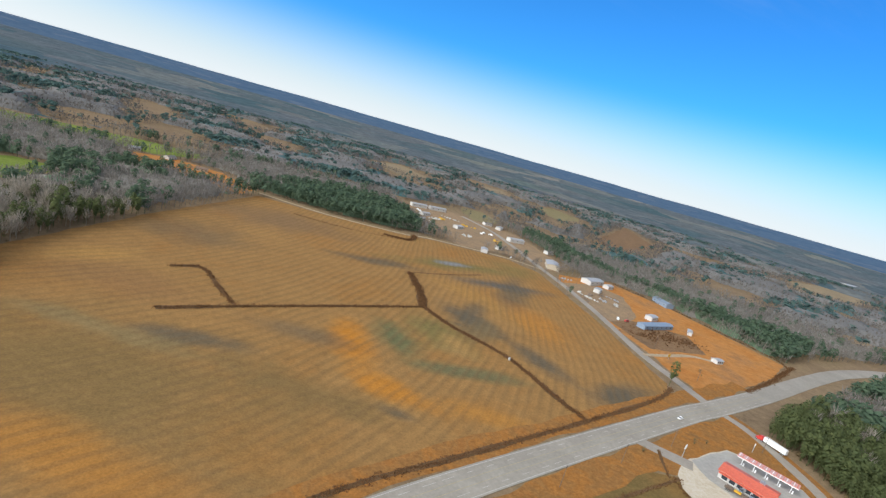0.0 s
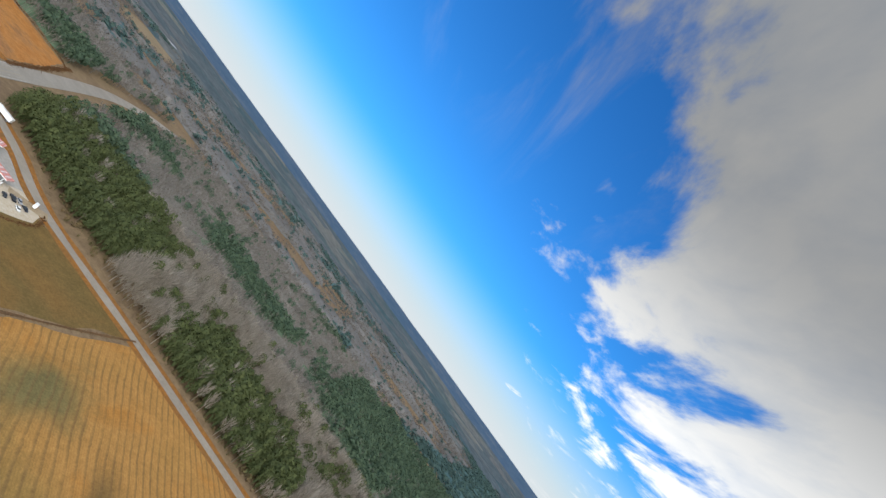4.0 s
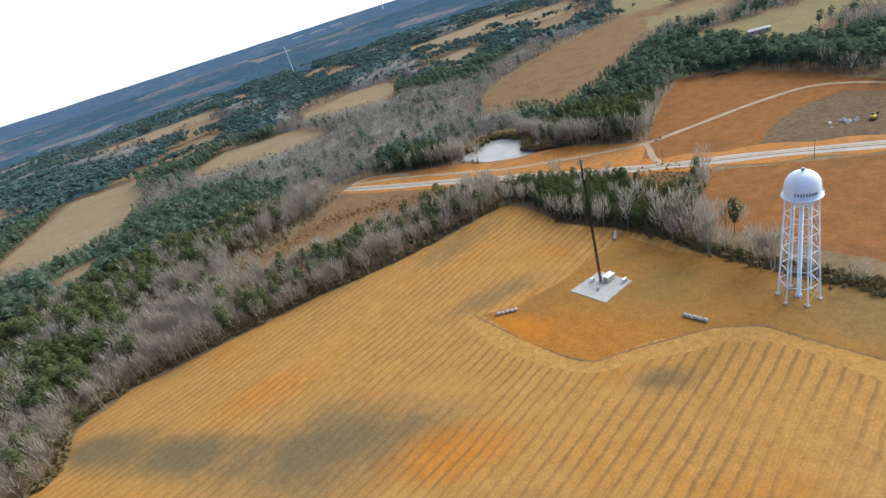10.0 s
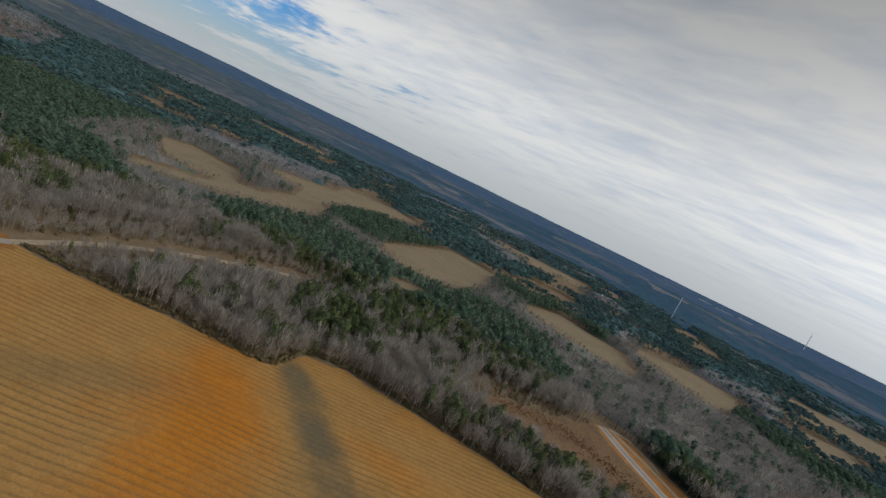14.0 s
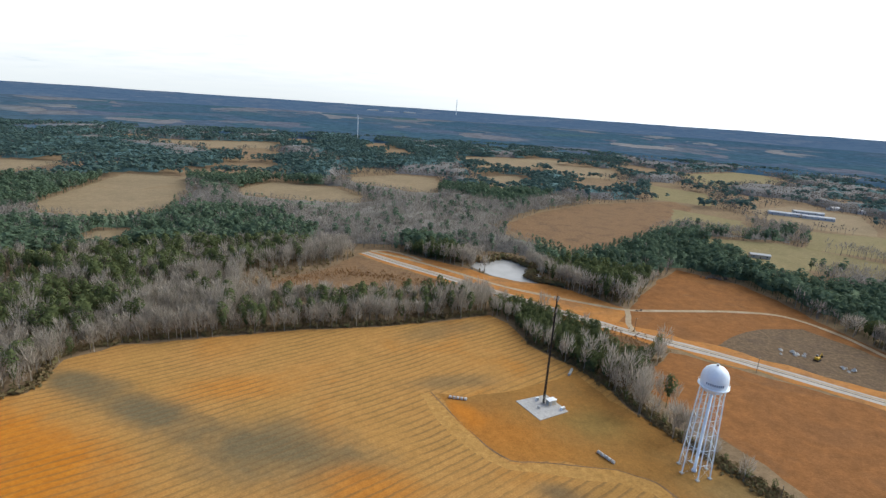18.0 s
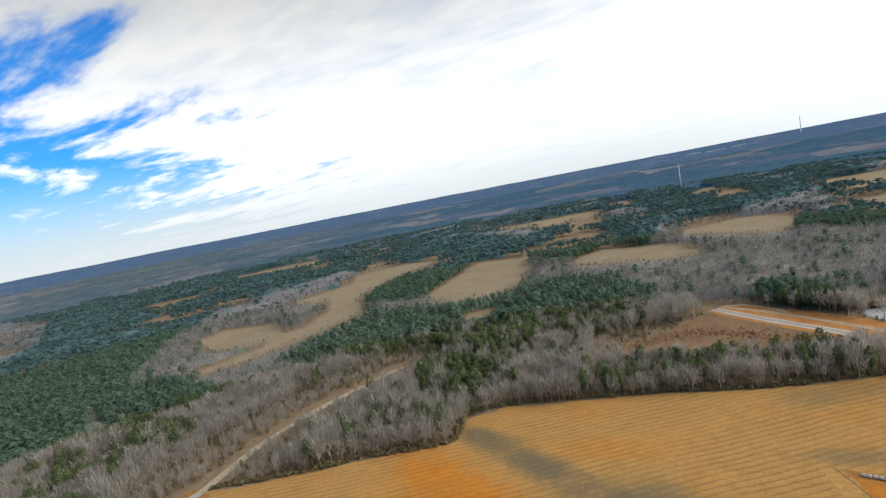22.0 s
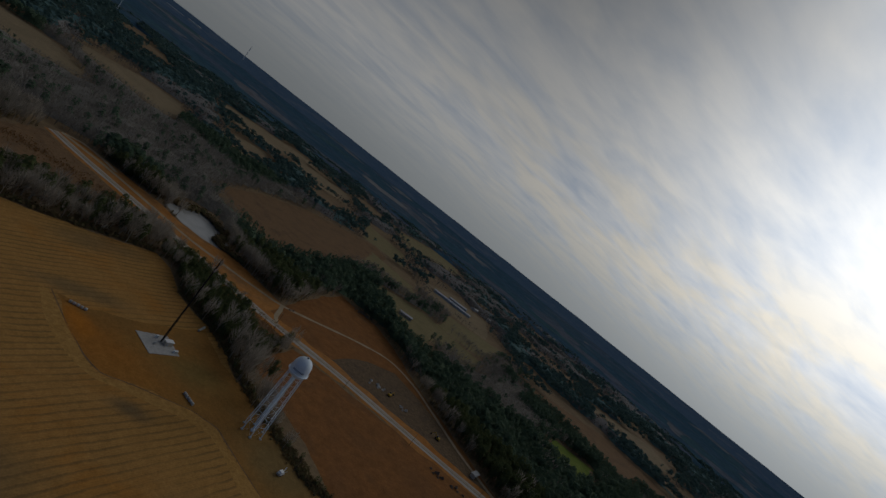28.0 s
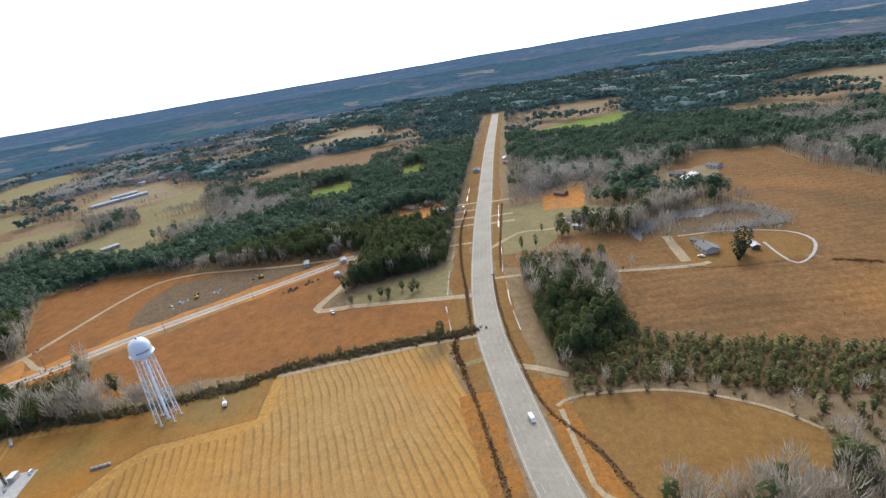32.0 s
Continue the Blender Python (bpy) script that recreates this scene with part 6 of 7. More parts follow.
# ---- houses and sheds ----
def house(x, y, rz, w, d, h, wall, roof, label, name="house", pitch=0.42, chimney=True, windows=3, group=""):
    """A gabled building, w along its ridge."""
    t = thing(name, pose(x, y, 0, rz=rz), label, name.replace("_", " "), group)
    rise = d / 2 * pitch
    body = prism([(-d / 2, 0), (d / 2, 0), (d / 2, h), (0, h + rise), (-d / 2, h)], w)
    bmesh.ops.rotate(body, verts=body.verts, matrix=Matrix.Rotation(math.pi / 2, 3, "Z"))
    part("wall", body, wall, t)
    e = 0.5
    bm = prism([(-d / 2 - e, h - e * pitch + 0.05), (0, h + rise + 0.05), (d / 2 + e, h - e * pitch + 0.05), (d / 2 + e, h - e * pitch + 0.27), (0, h + rise + 0.3), (-d / 2 - e, h - e * pitch + 0.27)], w + 2 * e)
    bmesh.ops.rotate(bm, verts=bm.verts, matrix=Matrix.Rotation(math.pi / 2, 3, "Z"))
    rf = part("roof", bm, roof, t)
    if chimney:
        part("chimney", boxes(((w * 0.22, 0.3, h + rise + 0.4), (0.8, 0.8, 1.4))), M_BRICK, rf)
    for s in (-1, 1):
        for k in range(windows):
            u = -w / 2 + w * (k + 0.5) / windows
            if s < 0 and k == windows // 2:
                part("door", boxes(((u, s * (d / 2 + 0.03), min(1.05, h * 0.42)), (1.1, 0.08, min(2.1, h * 0.84)))), M_WOOD, t)
                continue
            wn = part("window", boxes(((u, s * (d / 2 + 0.02), h * 0.58), (1.3, 0.08, min(1.3, h * 0.45)))), M_GLASS, t)
            part("sill", boxes(((u, s * (d / 2 + 0.05), h * 0.58 - min(1.3, h * 0.45) / 2 - 0.05), (1.5, 0.14, 0.1))), M_WHITE, wn)
    return t


def porch(t, w, d, h):
    part("porch_roof", boxes(((0, -d / 2 - 1.2, h - 0.2), (w * 0.6, 2.4, 0.15))), M_SHINGLE, t)
    for s in (-1, 1):
        part("porch_post", boxes(((s * w * 0.27, -d / 2 - 2.2, h / 2 - 0.1), (0.15, 0.15, h - 0.3))), M_WHITE, t)


porch(house(330, -105, 20, 15, 9, 3.0, M_SIDING, M_SHINGLE, "white farmhouse with grey roof beside dark trees"), 15, 9, 3.0)
house(331, -134, 10, 8, 5, 2.6, M_WOOD, M_TIN, "weathered shed behind the farmhouse", "shed", 0.4, False, 2)
house(345, -100, 50, 6, 4, 2.4, M_SIDING, M_SHINGLE, "small white outbuilding near the farmhouse", "shed", 0.4, False, 2)
porch(house(408, -13, 75, 14, 8, 3.0, M_BEIGE, M_SHINGLE, "beige ranch house beside a pale meadow"), 14, 8, 3.0)
house(421, -24, 70, 12, 6, 2.8, M_SIDING, M_TIN, "white mobile home with bright roof", "mobile_home", 0.25, False, 4)
house(390, -16, 70, 8, 5, 2.6, M_SIDING, M_TIN, "white shed beside the meadow drive", "shed", 0.35, False, 2)
house(398, -26, 40, 6, 4, 2.4, M_WOOD, M_SHINGLE, "dark timber shed by the meadow", "shed", 0.4, False, 2)
house(494, 6, 60, 13, 8, 3.0, M_BRICK, M_SHINGLE_B, "brick ranch house on an orange lot")
for hx, hy, hr, wm, rm, lb in ((468, 116, 20, M_SIDING, M_SHINGLE, "white house beside the highway"), (479, 168, 60, M_BEIGE, M_SHINGLE_B, "beige house on a clay lot"), (492, 152, 30, M_BRICK, M_SHINGLE, "brick house on a clay lot"),
                               (462, 126, 75, M_SIDING, M_TIN, "white house with tin roof beside the highway"), (509, -116, 30, M_SIDING, M_TIN, "white house in a wooded lot"), (533, -109, 65, M_BEIGE, M_SHINGLE, "beige house in a wooded lot"),
                               (522, -124, 10, M_WOOD, M_TIN, "timber house in a wooded lot"), (556, -147, 40, M_SIDING, M_SHINGLE, "white house at the wood's edge"), (634, -441, 30, M_SIDING, M_TIN, "white far house by a pasture"),
                               (655, -452, 70, M_BEIGE, M_SHINGLE, "beige far house by a pasture"), (661, -162, 80, M_SIDING, M_SHINGLE, "pale far house in the woods"), (704, -206, 30, M_SIDING, M_TIN, "pale far house in the woods"),
                               (520, 250, 20, M_SIDING, M_TIN, "white far house in a clearing"), (560, 300, 60, M_BEIGE, M_SHINGLE, "beige far house by a lawn"), (640, 130, 10, M_SIDING, M_SHINGLE, "white house along the highway"),
                               (672, 92, 40, M_BRICK, M_SHINGLE, "brick house along the highway"), (700, 100, 10, M_SIDING, M_TIN, "white house along the highway"), (716, 168, 60, M_BEIGE, M_TIN, "beige house along the highway"),
                               (760, 108, 20, M_SIDING, M_SHINGLE, "white house along the highway"), (137, -750, 20, M_SIDING, M_TIN, "white far house on a clay lot"), (93, -737, 60, M_SIDING, M_SHINGLE, "white far house on a clay lot"),
                               (50, -700, 10, M_BEIGE, M_SHINGLE_B, "beige far house on a clay lot"), (-1100, -937, 30, M_SIDING, M_TIN, "white distant house among woods"), (-1080, -905, 70, M_SIDING, M_TIN, "white distant house among woods"),
                               (-700, -300, 20, M_SIDING, M_SHINGLE, "white house at the road's bend"), (-740, -255, 60, M_BEIGE, M_TIN, "beige house at the road's bend")):
    house(hx, hy, hr, 14, 8.5, 3.0, wm, rm, lb, group="houses along the roads")
for hx, hy, hr, w, d, h, wm, rm, lb in (
        (-406, -374, 17, 50, 9, 4.0, M_BLUE, M_BLUE, "long blue metal workshop on the clay yard"), (-420, -508, 24, 30, 14, 5.0, M_SIDING, M_TIN, "long white metal shed in the yard"),
        (-437, -498, 24, 12, 8, 4.0, M_SIDING, M_TIN, "small white metal shed in the yard"), (-403, -471, 40, 11, 7, 4.0, M_SIDING, M_TIN, "white shed on the gravel yard"), (-387, -553, 65, 30, 16, 5.5, M_BEIGE, M_TIN, "grey metal warehouse beside the road"),
        (-391, -676, 10, 26, 11, 5.0, M_SIDING, M_TIN, "long white warehouse beside the road"), (-499, -470, 88, 26, 11, 5.0, M_BLUE, M_BLUE, "blue metal barn at the yard's edge"), (-423, -400, 25, 14, 8, 4.0, M_SIDING, M_TIN, "white shed behind the workshop"),
        (-450, -373, 48, 13, 4, 3.4, M_SIDING, M_TIN, "white box trailer on the clay"), (-294, -565, 70, 12, 8, 4.0, M_SIDING, M_TIN, "white shed by the farm road"), (-329, -598, 30, 10, 7, 3.6, M_SIDING, M_TIN, "white shed by the farm road"),
        (-429, -638, 15, 12, 9, 4.0, M_SIDING, M_SHINGLE, "white house beside the hamlet road"), (-475, -742, 15, 12, 9, 4.0, M_SIDING, M_SHINGLE, "white house beside the hamlet road"), (-270, -811, 10, 28, 10, 5.0, M_SIDING, M_TIN, "white plant building in a gravel yard"),
        (-305, -816, 10, 30, 10, 5.0, M_SIDING, M_TIN, "white plant building in a gravel yard"), (-301, -689, 30, 14, 9, 4.0, M_SIDING, M_TIN, "white plant shed in a gravel yard"), (-262, -742, 30, 16, 9, 4.0, M_SIDING, M_TIN, "white plant shed in a gravel yard"),
        (-240, -690, 30, 18, 8, 4.0, M_BEIGE, M_TIN, "beige plant shed in a gravel yard"), (-385, -778, 10, 14, 9, 4.0, M_SIDING, M_SHINGLE, "white house in the hamlet"), (-400, -760, 50, 14, 9, 4.0, M_SIDING, M_TIN, "white house in the hamlet"),
        (-418, -306, 10, 9, 6, 3.0, M_SIDING, M_TIN, "white hut on the clay yard"), (334, 180, 35, 8, 4, 3.0, M_SIDING, M_TIN, "white site trailer at the road's end"), (329, 214, 30, 10, 4, 3.0, M_BEIGE, M_TIN, "beige site trailer by the track"),
        (648, 824, -25, 46, 13, 4.5, M_SIDING, M_TIN, "long white poultry shed in the distance"), (708, 844, -25, 46, 13, 4.5, M_SIDING, M_TIN, "long white poultry shed in the distance"), (690, 800, -25, 46, 13, 4.5, M_SIDING, M_TIN, "long white poultry shed in the distance"),
        (814, 910, 10, 24, 14, 5.0, M_SIDING, M_TIN, "white barn in the distance"), (848, 887, 50, 22, 12, 5.0, M_SIDING, M_TIN, "white barn in the distance"), (402, 532, -20, 20, 9, 4.0, M_BEIGE, M_TIN, "pale barn in the distance"),
        (305, 171, 45, 5, 3.5, 2.5, M_SIDING, M_BLUE, "small white and blue portable cabin")):
    house(hx, hy, hr, w, d, h, wm, rm, lb, "shed", 0.22, False, max(3, int(w / 8)))
for hx, hy, w, h in ((-254, 4199, 90, 24), (-110, 4195, 120, 20), (30, 4186, 90, 26), (-1914, -1166, 60, 12), (-288, 1487, 30, 10)):
    house(hx, hy, 5, w, 30, h + 60 * (math.hypot(hx, hy) > 2300), M_SIDING, M_TIN, "large white plant far on the horizon", "plant_building", 0.1, False, 8)
radio_mast(-172, 1985, 92, 2.6, "tall pale lattice tower far in the woods", M_WHITE, group="far towers")
radio_mast(405, 4300, 205, 7.0, "distant pale tower on the horizon", M_WHITE, group="far towers")


# ---- filling station ----
def canopy(x, y, rz, l, w, h, label, pumps):
    t = thing("station_canopy", pose(x, y, 0, rz=rz), label, "canopy", "canopies at the station")
    part("deck", boxes(((0, 0, h + 0.35), (l, w, 0.7))), M_FADED, t, "faded pink canopy deck")
    for k in range(int(l / 1.6)):
        part("deck_rib", boxes(((-l / 2 + 0.8 + 1.6 * k, 0, h + 0.73), (0.35, w - 0.4, 0.07))), M_RED if k % 2 else M_WHITE, t)
    part("edge_trim", boxes(((0, w / 2 - 0.2, h + 0.74), (l, 0.3, 0.09)), ((0, 0.2 - w / 2, h + 0.74), (l, 0.3, 0.09))), M_RED, t, "red edge trim")
    part("fascia", boxes(((0, w / 2 + 0.02, h + 0.15), (l + 0.04, 0.08, 0.3)), ((0, -w / 2 - 0.02, h + 0.15), (l + 0.04, 0.08, 0.3))), M_WHITE, t)
    for k in range(pumps):
        u = -l / 2 + l * (k + 0.5) / pumps
        part("column", boxes(((u, 0, h / 2), (0.35, 0.35, h))), M_WHITE, t)
        p = part("fuel_pump", boxes(((u + 1.0, 0, 0.9), (0.6, 0.9, 1.5))), M_WHITE, t)
        part("island", boxes(((u + 0.5, 0, 0.08), (3.0, 1.2, 0.16))), M_CONC, p)


st = thing("filling_station", pose(-270.5, -145.5, 0, rz=117), "filling station shop with a red metal roof", "shop")
part("wall", boxes(((0, 0, 2.0), (24, 13, 4.0))), M_SIDING, st)
rf = prism([(-7.2, 4.0), (7.2, 4.0), (7.2, 4.3), (0, 6.0), (-7.2, 4.3)], 25.5)
bmesh.ops.rotate(rf, verts=rf.verts, matrix=Matrix.Rotation(math.pi / 2, 3, "Z"))
part("roof", rf, M_RED, st, "red standing-seam metal roof")
for k in range(10):
    part("roof_seam", boxes(((-11.2 + 2.5 * k, -3.6, 5.22), (0.12, 7.3, 0.1))), M_RED, st).rotation_euler = (0, 0, 0)
for k in range(6):
    w = part("window", boxes(((-9 + 3.6 * k, -6.55, 1.7), (2.6, 0.1, 2.2))), M_GLASS, st)
    part("frame", boxes(((-9 + 3.6 * k, -6.6, 2.85), (2.8, 0.14, 0.12)), ((-9 + 3.6 * k, -6.6, 0.55), (2.8, 0.14, 0.12))), M_WHITE, w)
part("door", boxes(((0.2, -6.62, 1.15), (1.8, 0.1, 2.3))), M_GALV, st)
part("awning", boxes(((0, -7.6, 3.5), (24, 2.2, 0.2))), M_RED, st)
part("roof_unit", boxes(((5, 2.5, 5.9), (2.2, 1.8, 1.2))), M_GALV, st)
canopy(-293, -153.5, 119, 29, 6.0, 4.6, "long faded red fuel canopy beside the shop", 5)
canopy(-281, -120.5, 98, 16, 6.0, 4.6, "short faded red truck fuel canopy", 3)


def pole_sign(x, y, h, w, hh, mat_face, label):
    t = thing("pole_sign", pose(x, y, 0, rz=30), label, "sign")
    part("pole", tubes(((0, 0, 0), (0, 0, h), 0.18)), M_GALV, t)
    f = part("face", boxes(((0, 0, h + hh / 2), (w, 0.4, hh))), mat_face, t)
    part("writing", boxes(((0, -0.22, h + hh * 0.65), (w * 0.7, 0.04, hh * 0.18)), ((0, -0.22, h + hh * 0.35), (w * 0.55, 0.04, hh * 0.14))), M_REDPAINT, f, "plain red bars of unreadable writing")


pole_sign(-249, -167, 5.5, 2.6, 2.0, M_WHITE, "white station price sign on a pole")
pole_sign(-356, -298, 2.2, 4.6, 2.6, M_YELLOW, "yellow roadside board at the clay yard")
pole_sign(-310, -176, 4.0, 2.0, 1.4, M_WHITE, "white roadside sign by the junction")


# ---- vehicles ----
def wheels(t, xs, w, r):
    for x in xs:
        for s in (-1, 1):
            wh = part("wheel", tubes(((x, s * (w / 2 - 0.22), r), (x, s * (w / 2 + 0.02), r), r), n=14), M_RUBBER, t)
            part("rim", tubes(((x, s * (w / 2 + 0.0), r), (x, s * (w / 2 + 0.04), r), r * 0.6), n=10), M_SILVER, wh)


def car(x, y, rz, paint, label, kind="car", z=0.1):
    t = thing(kind, pose(x, y, z, rz=rz), label, kind.replace("_", " "), "vehicles")
    if kind == "pickup_truck":
        low = [(-2.8, 0.45), (2.8, 0.45), (2.85, 0.95), (2.6, 1.1), (1.2, 1.15), (-2.8, 1.15)]
        top = [(-0.9, 1.15), (1.25, 1.15), (0.6, 1.85), (-0.7, 1.85)]
    elif kind == "van":
        low = [(-2.6, 0.4), (2.6, 0.4), (2.65, 0.9), (2.2, 1.15), (1.6, 2.1), (-2.5, 2.15), (-2.65, 1.2)]
        top = [(-2.2, 1.3), (1.95, 1.3), (1.6, 1.95), (-2.2, 1.95)]
    else:
        low = [(-2.2, 0.4), (2.25, 0.4), (2.3, 0.75), (1.2, 0.98), (-1.9, 1.0), (-2.25, 0.8)]
        top = [(-1.7, 0.98), (1.15, 0.98), (0.45, 1.48), (-1.1, 1.5)]
    part("body", prism(low, 1.85), paint, t)
    part("cabin", prism([(a, b - 0.02) for a, b in top], 1.6 if kind != "van" else 1.88), M_GLASS, t, "dark glazed cabin")
    if kind != "van":
        zt = top[2][1]
        part("roof", boxes((((top[2][0] + top[3][0]) / 2, 0, zt + 0.02), (top[2][0] - top[3][0] + 0.1, 1.5, 0.08))), paint, t)
    for s in (-1, 1):
        part("headlight", boxes(((2.28 if kind == "car" else 2.66, s * 0.65, 0.72), (0.08, 0.35, 0.16))), M_WHITE, t)
    wheels(t, (-1.4, 1.4) if kind == "car" else (-1.75, 1.75), 1.85, 0.36)
    return t


def semi(x, y, rz, label, cab_paint, length=13.5, z=0.1):
    t = thing("semi_truck", pose(x, y, z, rz=rz), label, "truck", "trucks")
    part("trailer", boxes(((-length / 2 + 1.0, 0, 2.6), (length, 2.55, 2.8))), M_WHITE, t, "white box trailer")
    part("chassis", boxes(((-length / 2 + 2.5, 0, 1.05), (length + 4, 1.0, 0.25))), M_STEEL, t)
    cab = part("cab", prism([(1.6, 0.6), (5.6, 0.6), (5.7, 1.7), (4.4, 2.0), (3.9, 3.3), (1.8, 3.7), (1.6, 3.6)], 2.4), cab_paint, t)
    part("windscreen", boxes(((4.22, 0, 2.6), (0.2, 2.1, 0.8))), M_GLASS, cab)
    wheels(t, (-length + 2.2, -length + 3.5, 1.6, 2.7, 5.0), 2.5, 0.5)


def flatbed(x, y, rz):
    t = thing("flatbed_truck", pose(x, y, 0.1, rz=rz), "flatbed truck with white cab and yellow timber load on gravel", "truck", "trucks")
    part("deck", boxes(((-5.5, 0, 1.3), (12.5, 2.4, 0.25))), M_WOOD, t)
    part("chassis", boxes(((-3.5, 0, 0.95), (16, 0.9, 0.3))), M_STEEL, t)
    for k in range(3):
        part("load_bundle", boxes(((-9.6 + 3.6 * k, 0.3 - 0.2 * k, 1.75), (3.1, 1.7, 0.65))), M_YELLOW if k == 1 else M_WOOD, t)
    cab = part("cab", prism([(1.6, 0.6), (5.2, 0.6), (5.3, 1.7), (4.2, 2.0), (3.7, 3.0), (1.8, 3.2), (1.6, 3.1)], 2.3), M_WHITE, t)
    part("windscreen", boxes(((4.02, 0, 2.5), (0.2, 2.0, 0.7))), M_GLASS, cab)
    wheels(t, (-10.6, -9.4, 1.2, 2.3, 4.5), 2.4, 0.5)


semi(-332.5, -186, 278, "white box trailer truck with a red cab", M_REDPAINT)
flatbed(-261, -135, 118)
for vx, vy, vr, pt, kd, lb in ((145, -8, 208, M_WHITE, "van", "white van driving on the highway"), (-283, -205, 20, M_WHITE, "car", "white car on the highway"), (-245, -114, 200, M_SILVER, "pickup_truck", "silver pickup on the gravel lot"),
                               (-251, -111, 190, M_WOOD, "pickup_truck", "brown pickup on the gravel lot"), (-278, -106, 60, M_BLACK, "car", "black car parked on gravel"), (-283, -105, 70, M_BLACK, "pickup_truck", "black pickup parked on gravel"),
                               (-287, -104, 75, M_SILVER, "car", "silver car parked on gravel"), (-298, -103, 30, M_WHITE, "van", "white van parked on gravel"), (-287, -99, 80, M_BLACK, "car", "black car parked on gravel"),
                               (-281, -98, 60, M_WHITE, "car", "white car parked on gravel"), (-267, -139, 27, M_BLUE, "car", "blue car at the shop front"), (-270, -134, 27, M_SILVER, "car", "silver car at the shop front"),
                               (-264, -143, 27, M_BLUE, "car", "blue car at the shop front"), (-374, -378, 20, M_REDPAINT, "van", "red van in the clay yard"),
                               (-366, -381, 60, M_WHITE, "van", "white van in the clay yard"), (400, -8, 30, M_WHITE, "car", "white car beside a house"), (412, -4, 70, M_WHITE, "van", "white van beside a house"),
                               (404, -20, 70, M_REDPAINT, "car", "red car beside a house"), (416, -14, 10, M_WHITE, "pickup_truck", "white pickup beside a house"), (318, -100, 60, M_SILVER, "car", "silver car at the farmhouse"),
                               (476, 120, 20, M_WHITE, "pickup_truck", "white pickup beside the highway"), (471, 106, 20, M_WHITE, "van", "white van beside the highway"), (620, 112, 11, M_WHITE, "car", "white car on the highway"),
                               (242, 142, 40, M_WHITE, "pickup_truck", "white pickup on the access road"), (-436, -384, 50, M_REDPAINT, "pickup_truck", "red pickup behind the workshop"), (-330, -560, 60, M_WHITE, "pickup_truck", "white pickup by the farm road"),
                               (512, -108, 40, M_WHITE, "car", "white car at a wooded lot"), (528, -118, 0, M_SILVER, "car", "silver car at a wooded lot"), (484, 160, 50, M_WHITE, "car", "white car on a clay lot")):
    car(vx, vy, vr, pt, lb, kd, 0.12 if abs(vx) < 320 else 0.16)


def excavator(x, y, rz):
    t = thing("excavator", pose(x, y, 0.1, rz=rz), "yellow excavator on churned ground", "excavator")
    for s in (-1, 1):
        part("track", prism([(-1.9, 0.0), (1.9, 0.0), (2.2, 0.45), (1.9, 0.9), (-1.9, 0.9), (-2.2, 0.45)], 0.6), M_RUBBER, t).location = (0, s * 1.1, 0)
    part("house", boxes(((-0.4, 0, 1.7), (3.2, 2.4, 1.3))), M_YELLOW, t)
    part("cab", boxes(((0.8, 0.7, 2.6), (1.3, 1.0, 1.6))), M_GLASS, t)
    part("boom", tubes(((1.2, -0.3, 1.8), (4.0, -0.3, 4.2), 0.25), ((4.0, -0.3, 4.2), (6.4, -0.3, 2.0), 0.2)), M_YELLOW, t)
    part("bucket", prism([(5.9, 0.6), (7.0, 0.7), (6.9, 1.9), (6.2, 2.0)], 1.2), M_STEEL, t)


excavator(268, 283, 30)
excavator(305, 246, 140)


def lump(V, Fc, c, rx, rz, r, n=6):
    """An uneven clod or block."""
    i = len(V)
    V.append((c[0], c[1], c[2] + rz * r.uniform(0.7, 1.2)))
    for k in range(n):
        a = 6.283 * (k + r.uniform(-0.3, 0.3)) / n
        q = rx * r.uniform(0.5, 1.5)
        V.append((c[0] + q * math.cos(a), c[1] + q * math.sin(a), c[2] + rz * r.uniform(-0.5, 0.25)))
    V.append((c[0], c[1], c[2] - rz * r.uniform(0.4, 0.8)))
    for k in range(n):
        Fc.append((i, i + 1 + k, i + 1 + (k + 1) % n))
        Fc.append((i + n + 1, i + 1 + (k + 1) % n, i + 1 + k))


def rubble(x, y, n, size, seed, label, material=M_CONC, long=1.0, rz=0.0, name="rubble_pile"):
    r = random.Random(seed)
    t = thing(name, pose(x, y, 0, rz=rz), label, "pile")
    for _ in range(n):
        bm = bmesh.new()
        V, Fc = [], []
        s = size * r.uniform(0.5, 1.2)
        lump(V, Fc, (0, 0, s * 0.4), s, s * 0.8, r, 6)
        vs = [bm.verts.new(v) for v in V]
        for f in Fc:
            bm.faces.new([vs[i] for i in f])
        part("lump", bm, material, t).location = (r.gauss(0, size * 1.3 * long), r.gauss(0, size * 1.1), 0)


rubble(259, 292, 9, 1.6, 1, "pile of pale broken rubble", long=2)
rubble(278, 270, 9, 1.4, 2, "pile of pale broken rubble", long=2)
rubble(286, 194, 12, 1.8, 3, "long dark stockpile of timber and earth", M_WOOD, 4, -42)
rubble(296, 448, 14, 2.2, 4, "brown mound of cleared stumps", M_WOOD, 2)
rubble(185, 357, 5, 1.0, 5, "small heap of clods by the track", M_WOOD, 2)
for i, (px, py) in enumerate([(-365, -454), (-380, -450), (-388, -440), (-372, -436), (-395, -458), (-380, -505), (-400, -430), (-360, -430), (-410, -450)]):
    rubble(px, py, 8, 1.6, 20 + i, "heap of scrap on the gravel yard", (M_CONC, M_WOOD, M_GALV)[i % 3], 2, i * 37.0)
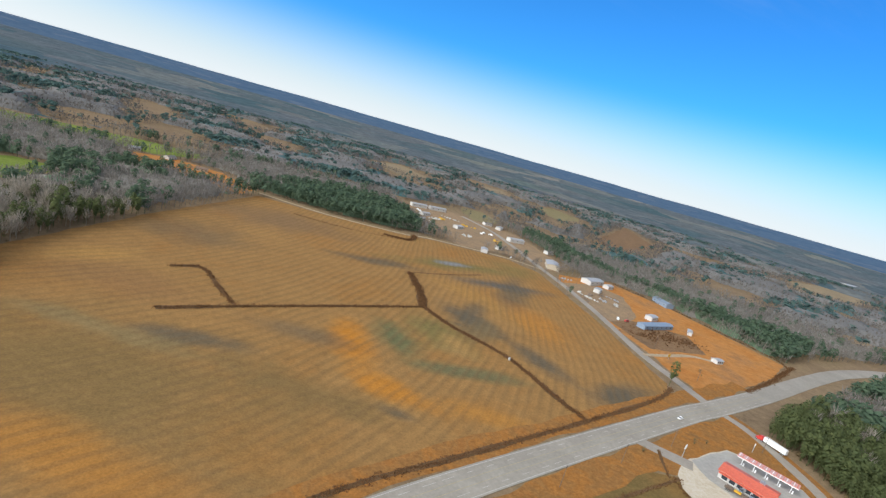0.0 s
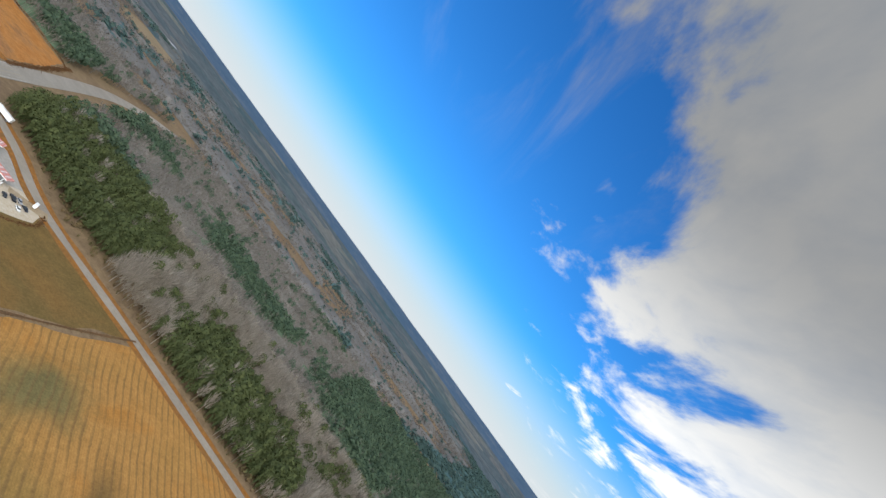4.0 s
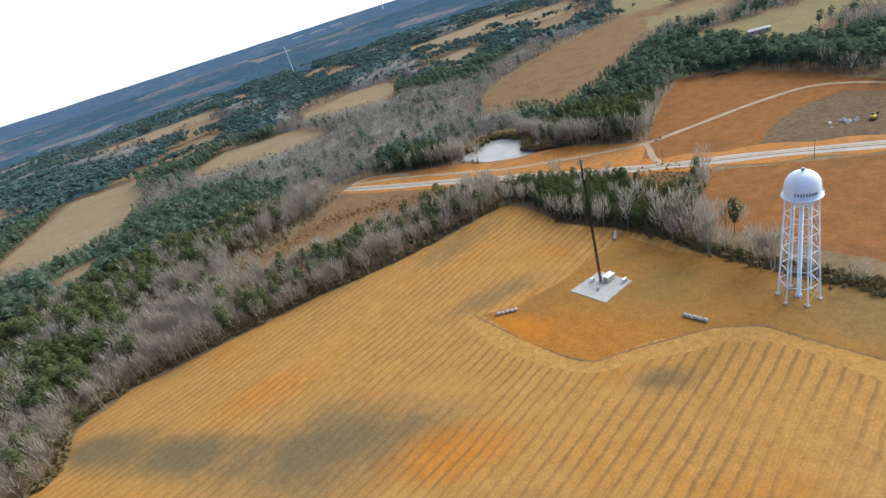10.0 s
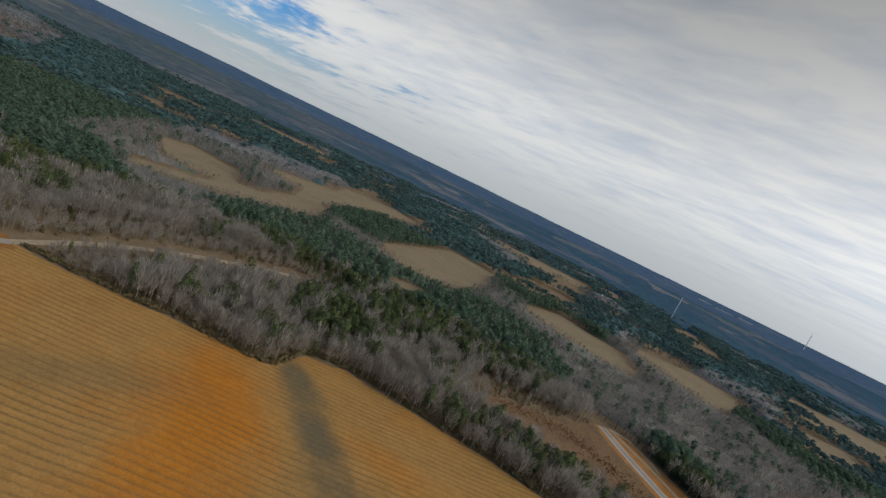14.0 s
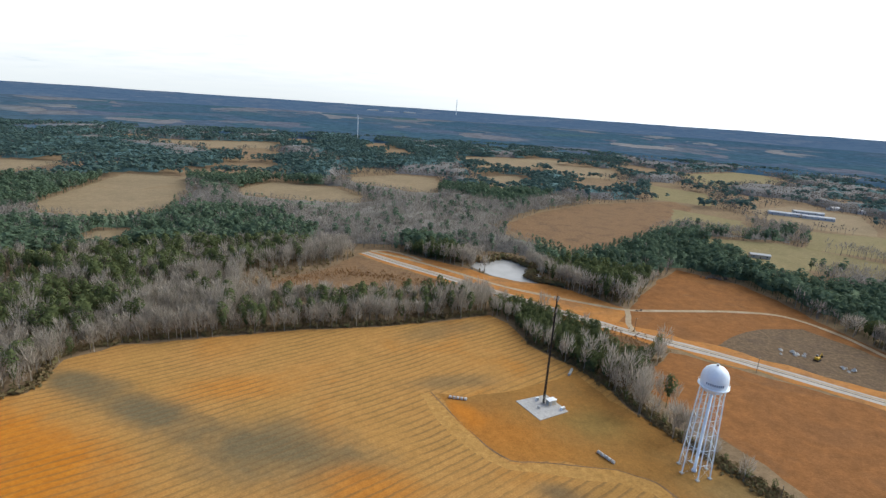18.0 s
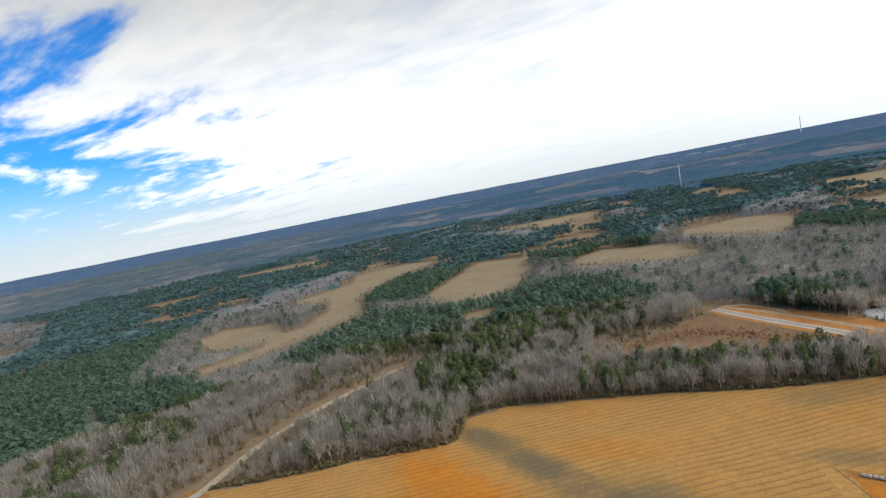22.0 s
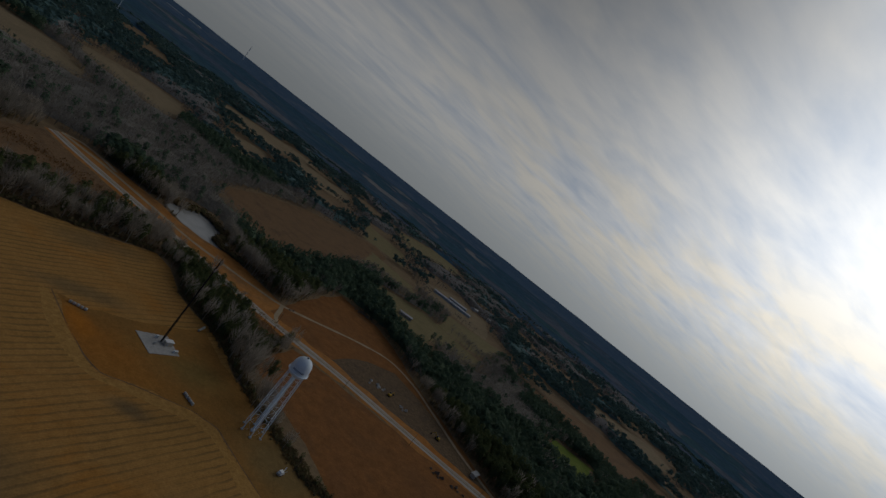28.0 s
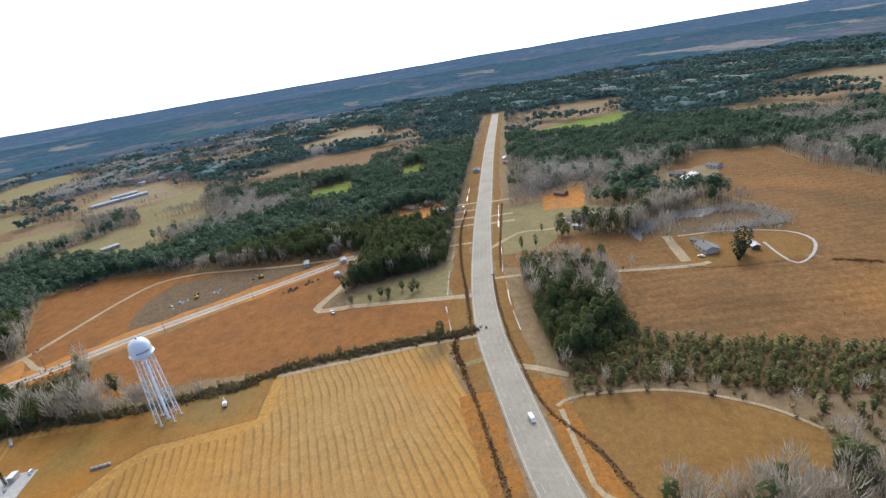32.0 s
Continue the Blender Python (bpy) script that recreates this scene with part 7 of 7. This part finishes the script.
for i, (px, py) in enumerate([(-250, -700), (-272, -722), (-290, -742), (-262, -770), (-310, -760), (-330, -720), (-340, -690), (-300, -640), (-345, -640)]):
    rubble(px, py, 7, 2.4, 40 + i, "stack of white crates in the hamlet yard", (M_WHITE, M_CONC, M_YELLOW)[i % 3], 2.5, i * 31.0)


# ---- poles and wires ----
def pole_master():
    t = thing("utility_pole", pose(-327, 43, 0, rz=90), "weathered timber utility pole by the road", "utility pole", "poles along the roads")
    part("post", tubes(((0, 0, 0), (0, 0, 10.5), 0.17, 0.11)), M_WOOD, t)
    part("crossarm", boxes(((0, 0, 9.7), (2.4, 0.12, 0.14))), M_WOOD, t)
    for u in (-1.05, 0, 1.05):
        part("insulator", tubes(((u, 0, 9.76), (u, 0, 10.05), 0.06), n=6), M_GALV, t)
    return t


pole = pole_master()
for x, y, r in ((-323, 91, 88), (-320, 137, 86), (-320, -3, 90), (-321, -50, 90), (-322, -95, 84), (-336, -130, 75), (-352, -262, 95), (-358, -318, 100), (-372, -376, 100), (-378, -430, 95), (-382, -485, 92),
                (-250, -176, 20), (-205, -160, 20), (-160, -142, 22), (164, 318, 40), (215, 265, 40), (262, 222, 40), (310, 184, 40), (354, 76, 10), (396, 84, 10), (440, 94, 10), (484, 102, 10),
                (150, 158, 60), (172, 118, 60), (-318, -176, 110)):
    copy_thing(pole, pose(x, y, 0, rz=r))


# ---- single trees and bushes ----
def tree_from(name, kind_v, kind_f, split, crown_mat, h, x, y, rz, label, category="tree", group="", fat=1.0):
    """A single tree with a round tapering trunk; split tells trunk faces from crown faces."""
    t = thing(name, pose(x, y, 0, rz=rz), label, category, group)
    bm = bmesh.new()
    tube(bm, (0, 0, -0.2), (0, 0, h * 0.75), 0.018 * h, 0.006 * h, n=7)
    part("trunk", bm, M_BARK, t)
    me = bpy.data.meshes.new("crown")
    me.from_pydata([(a * h * fat, b * h * fat, c * h) for a, b, c in kind_v], [], [tuple(int(i) for i in f) for f in split(kind_f)])
    me.materials.append(crown_mat)
    c = new("crown", me)
    c.parent = t
    return t


P_SINGLE = [spray_tree(s, 190, 0.05, 0.2, 0.17, False) for s in (301, 302, 303)]
B_SINGLE = [bare_tree(s, 14, 70) for s in (311, 312, 313)]


def keep(f):
    return f


for i, (x, y, h) in enumerate([(254, 133, 7), (264, 114, 9), (263, 108, 8), (267, 109, 7), (275, 102, 8), (271, 93, 9), (275, 90, 8), (284, 96, 6), (258, 120, 6)]):
    V, Fc, _ = P_SINGLE[i % 3]
    tree_from("pine_tree", V, Fc, keep, M_NEEDLE, h, x, y, i * 47, "small dark pine standing on the grass lot", group="trees on the grass lot", fat=1.7)
V, Fc, _ = spray_tree(401, 420, 0.055, 0.02, 0.36, False, 0.5)
tree_from("evergreen_oak", V, Fc, keep, M_OAK, 19, 320, -125, 20, "broad dark evergreen oak beside the farmhouse", fat=1.0)
V, Fc, _ = spray_tree(402, 420, 0.055, 0.02, 0.38, False, 0.5)
tree_from("evergreen_oak", V, Fc, keep, M_OAK, 15, 311, -121, 70, "broad dark evergreen oak beside the farmhouse", fat=1.0)
for i, (x, y, h) in enumerate([(369, -5, 15), (372, -9, 11), (386, 14, 7), (380, -22, 14), (376, -34, 13)]):
    V, Fc, _ = P_SINGLE[i % 3] if i < 3 else B_SINGLE[i % 3]
    tree_from("pine_tree" if i < 3 else "bare_tree", V, Fc, keep, M_NEEDLE if i < 3 else M_TWIG, h, x, y, i * 80, "dark pine beside a meadow drive" if i < 3 else "leafless tree beside the meadow", fat=1.4)
r_b = random.Random(8)
for i in range(34):
    s = i / 33
    pts = [(104, 270), (114, 256), (124, 230), (135, 204), (146, 182), (158, 158), (176, 138), (193, 106), (207, 72), (215, 48)]
    k = s * (len(pts) - 1)
    a, b = pts[min(int(k), 8)], pts[min(int(k), 8) + 1]
    f = k - min(int(k), 8)
    x, y = a[0] + (b[0] - a[0]) * f + r_b.uniform(-2.5, 2.5), a[1] + (b[1] - a[1]) * f + r_b.uniform(-2.5, 2.5)
    V, Fc, _ = spray_tree(500 + i, 150, 0.07, 0.05, 0.27 if i % 3 else 0.36, False, 0.6)
    tree_from("cedar_bush", V, Fc, keep, M_YOUNG if i % 3 else M_SCRUB, r_b.uniform(3.0, 7.0), x, y, i * 33, "olive green cedar bush in the hedgerow" if i % 3 else "brown rounded bush in the hedgerow", "bush", "bushes in the hedgerow", 1.0 if i % 3 else 0.75)
for i, (x, y) in enumerate([(-204, -556), (-198, -548), (-196, -560), (-366, -272), (-372, -280), (-430, -640), (-440, -650), (-445, -660), (-270, -180), (-280, -181), (-226, -170)]):
    V, Fc, _ = spray_tree(600 + i, 130, 0.075, 0.05, 0.38, False, 0.7)
    tree_from("round_shrub", V, Fc, keep, M_SCRUB, 2.6 + 0.7 * (i % 3), x, y, i * 40, "brown leafless shrub beside the road", "shrub", "shrubs by the roads", 0.9)
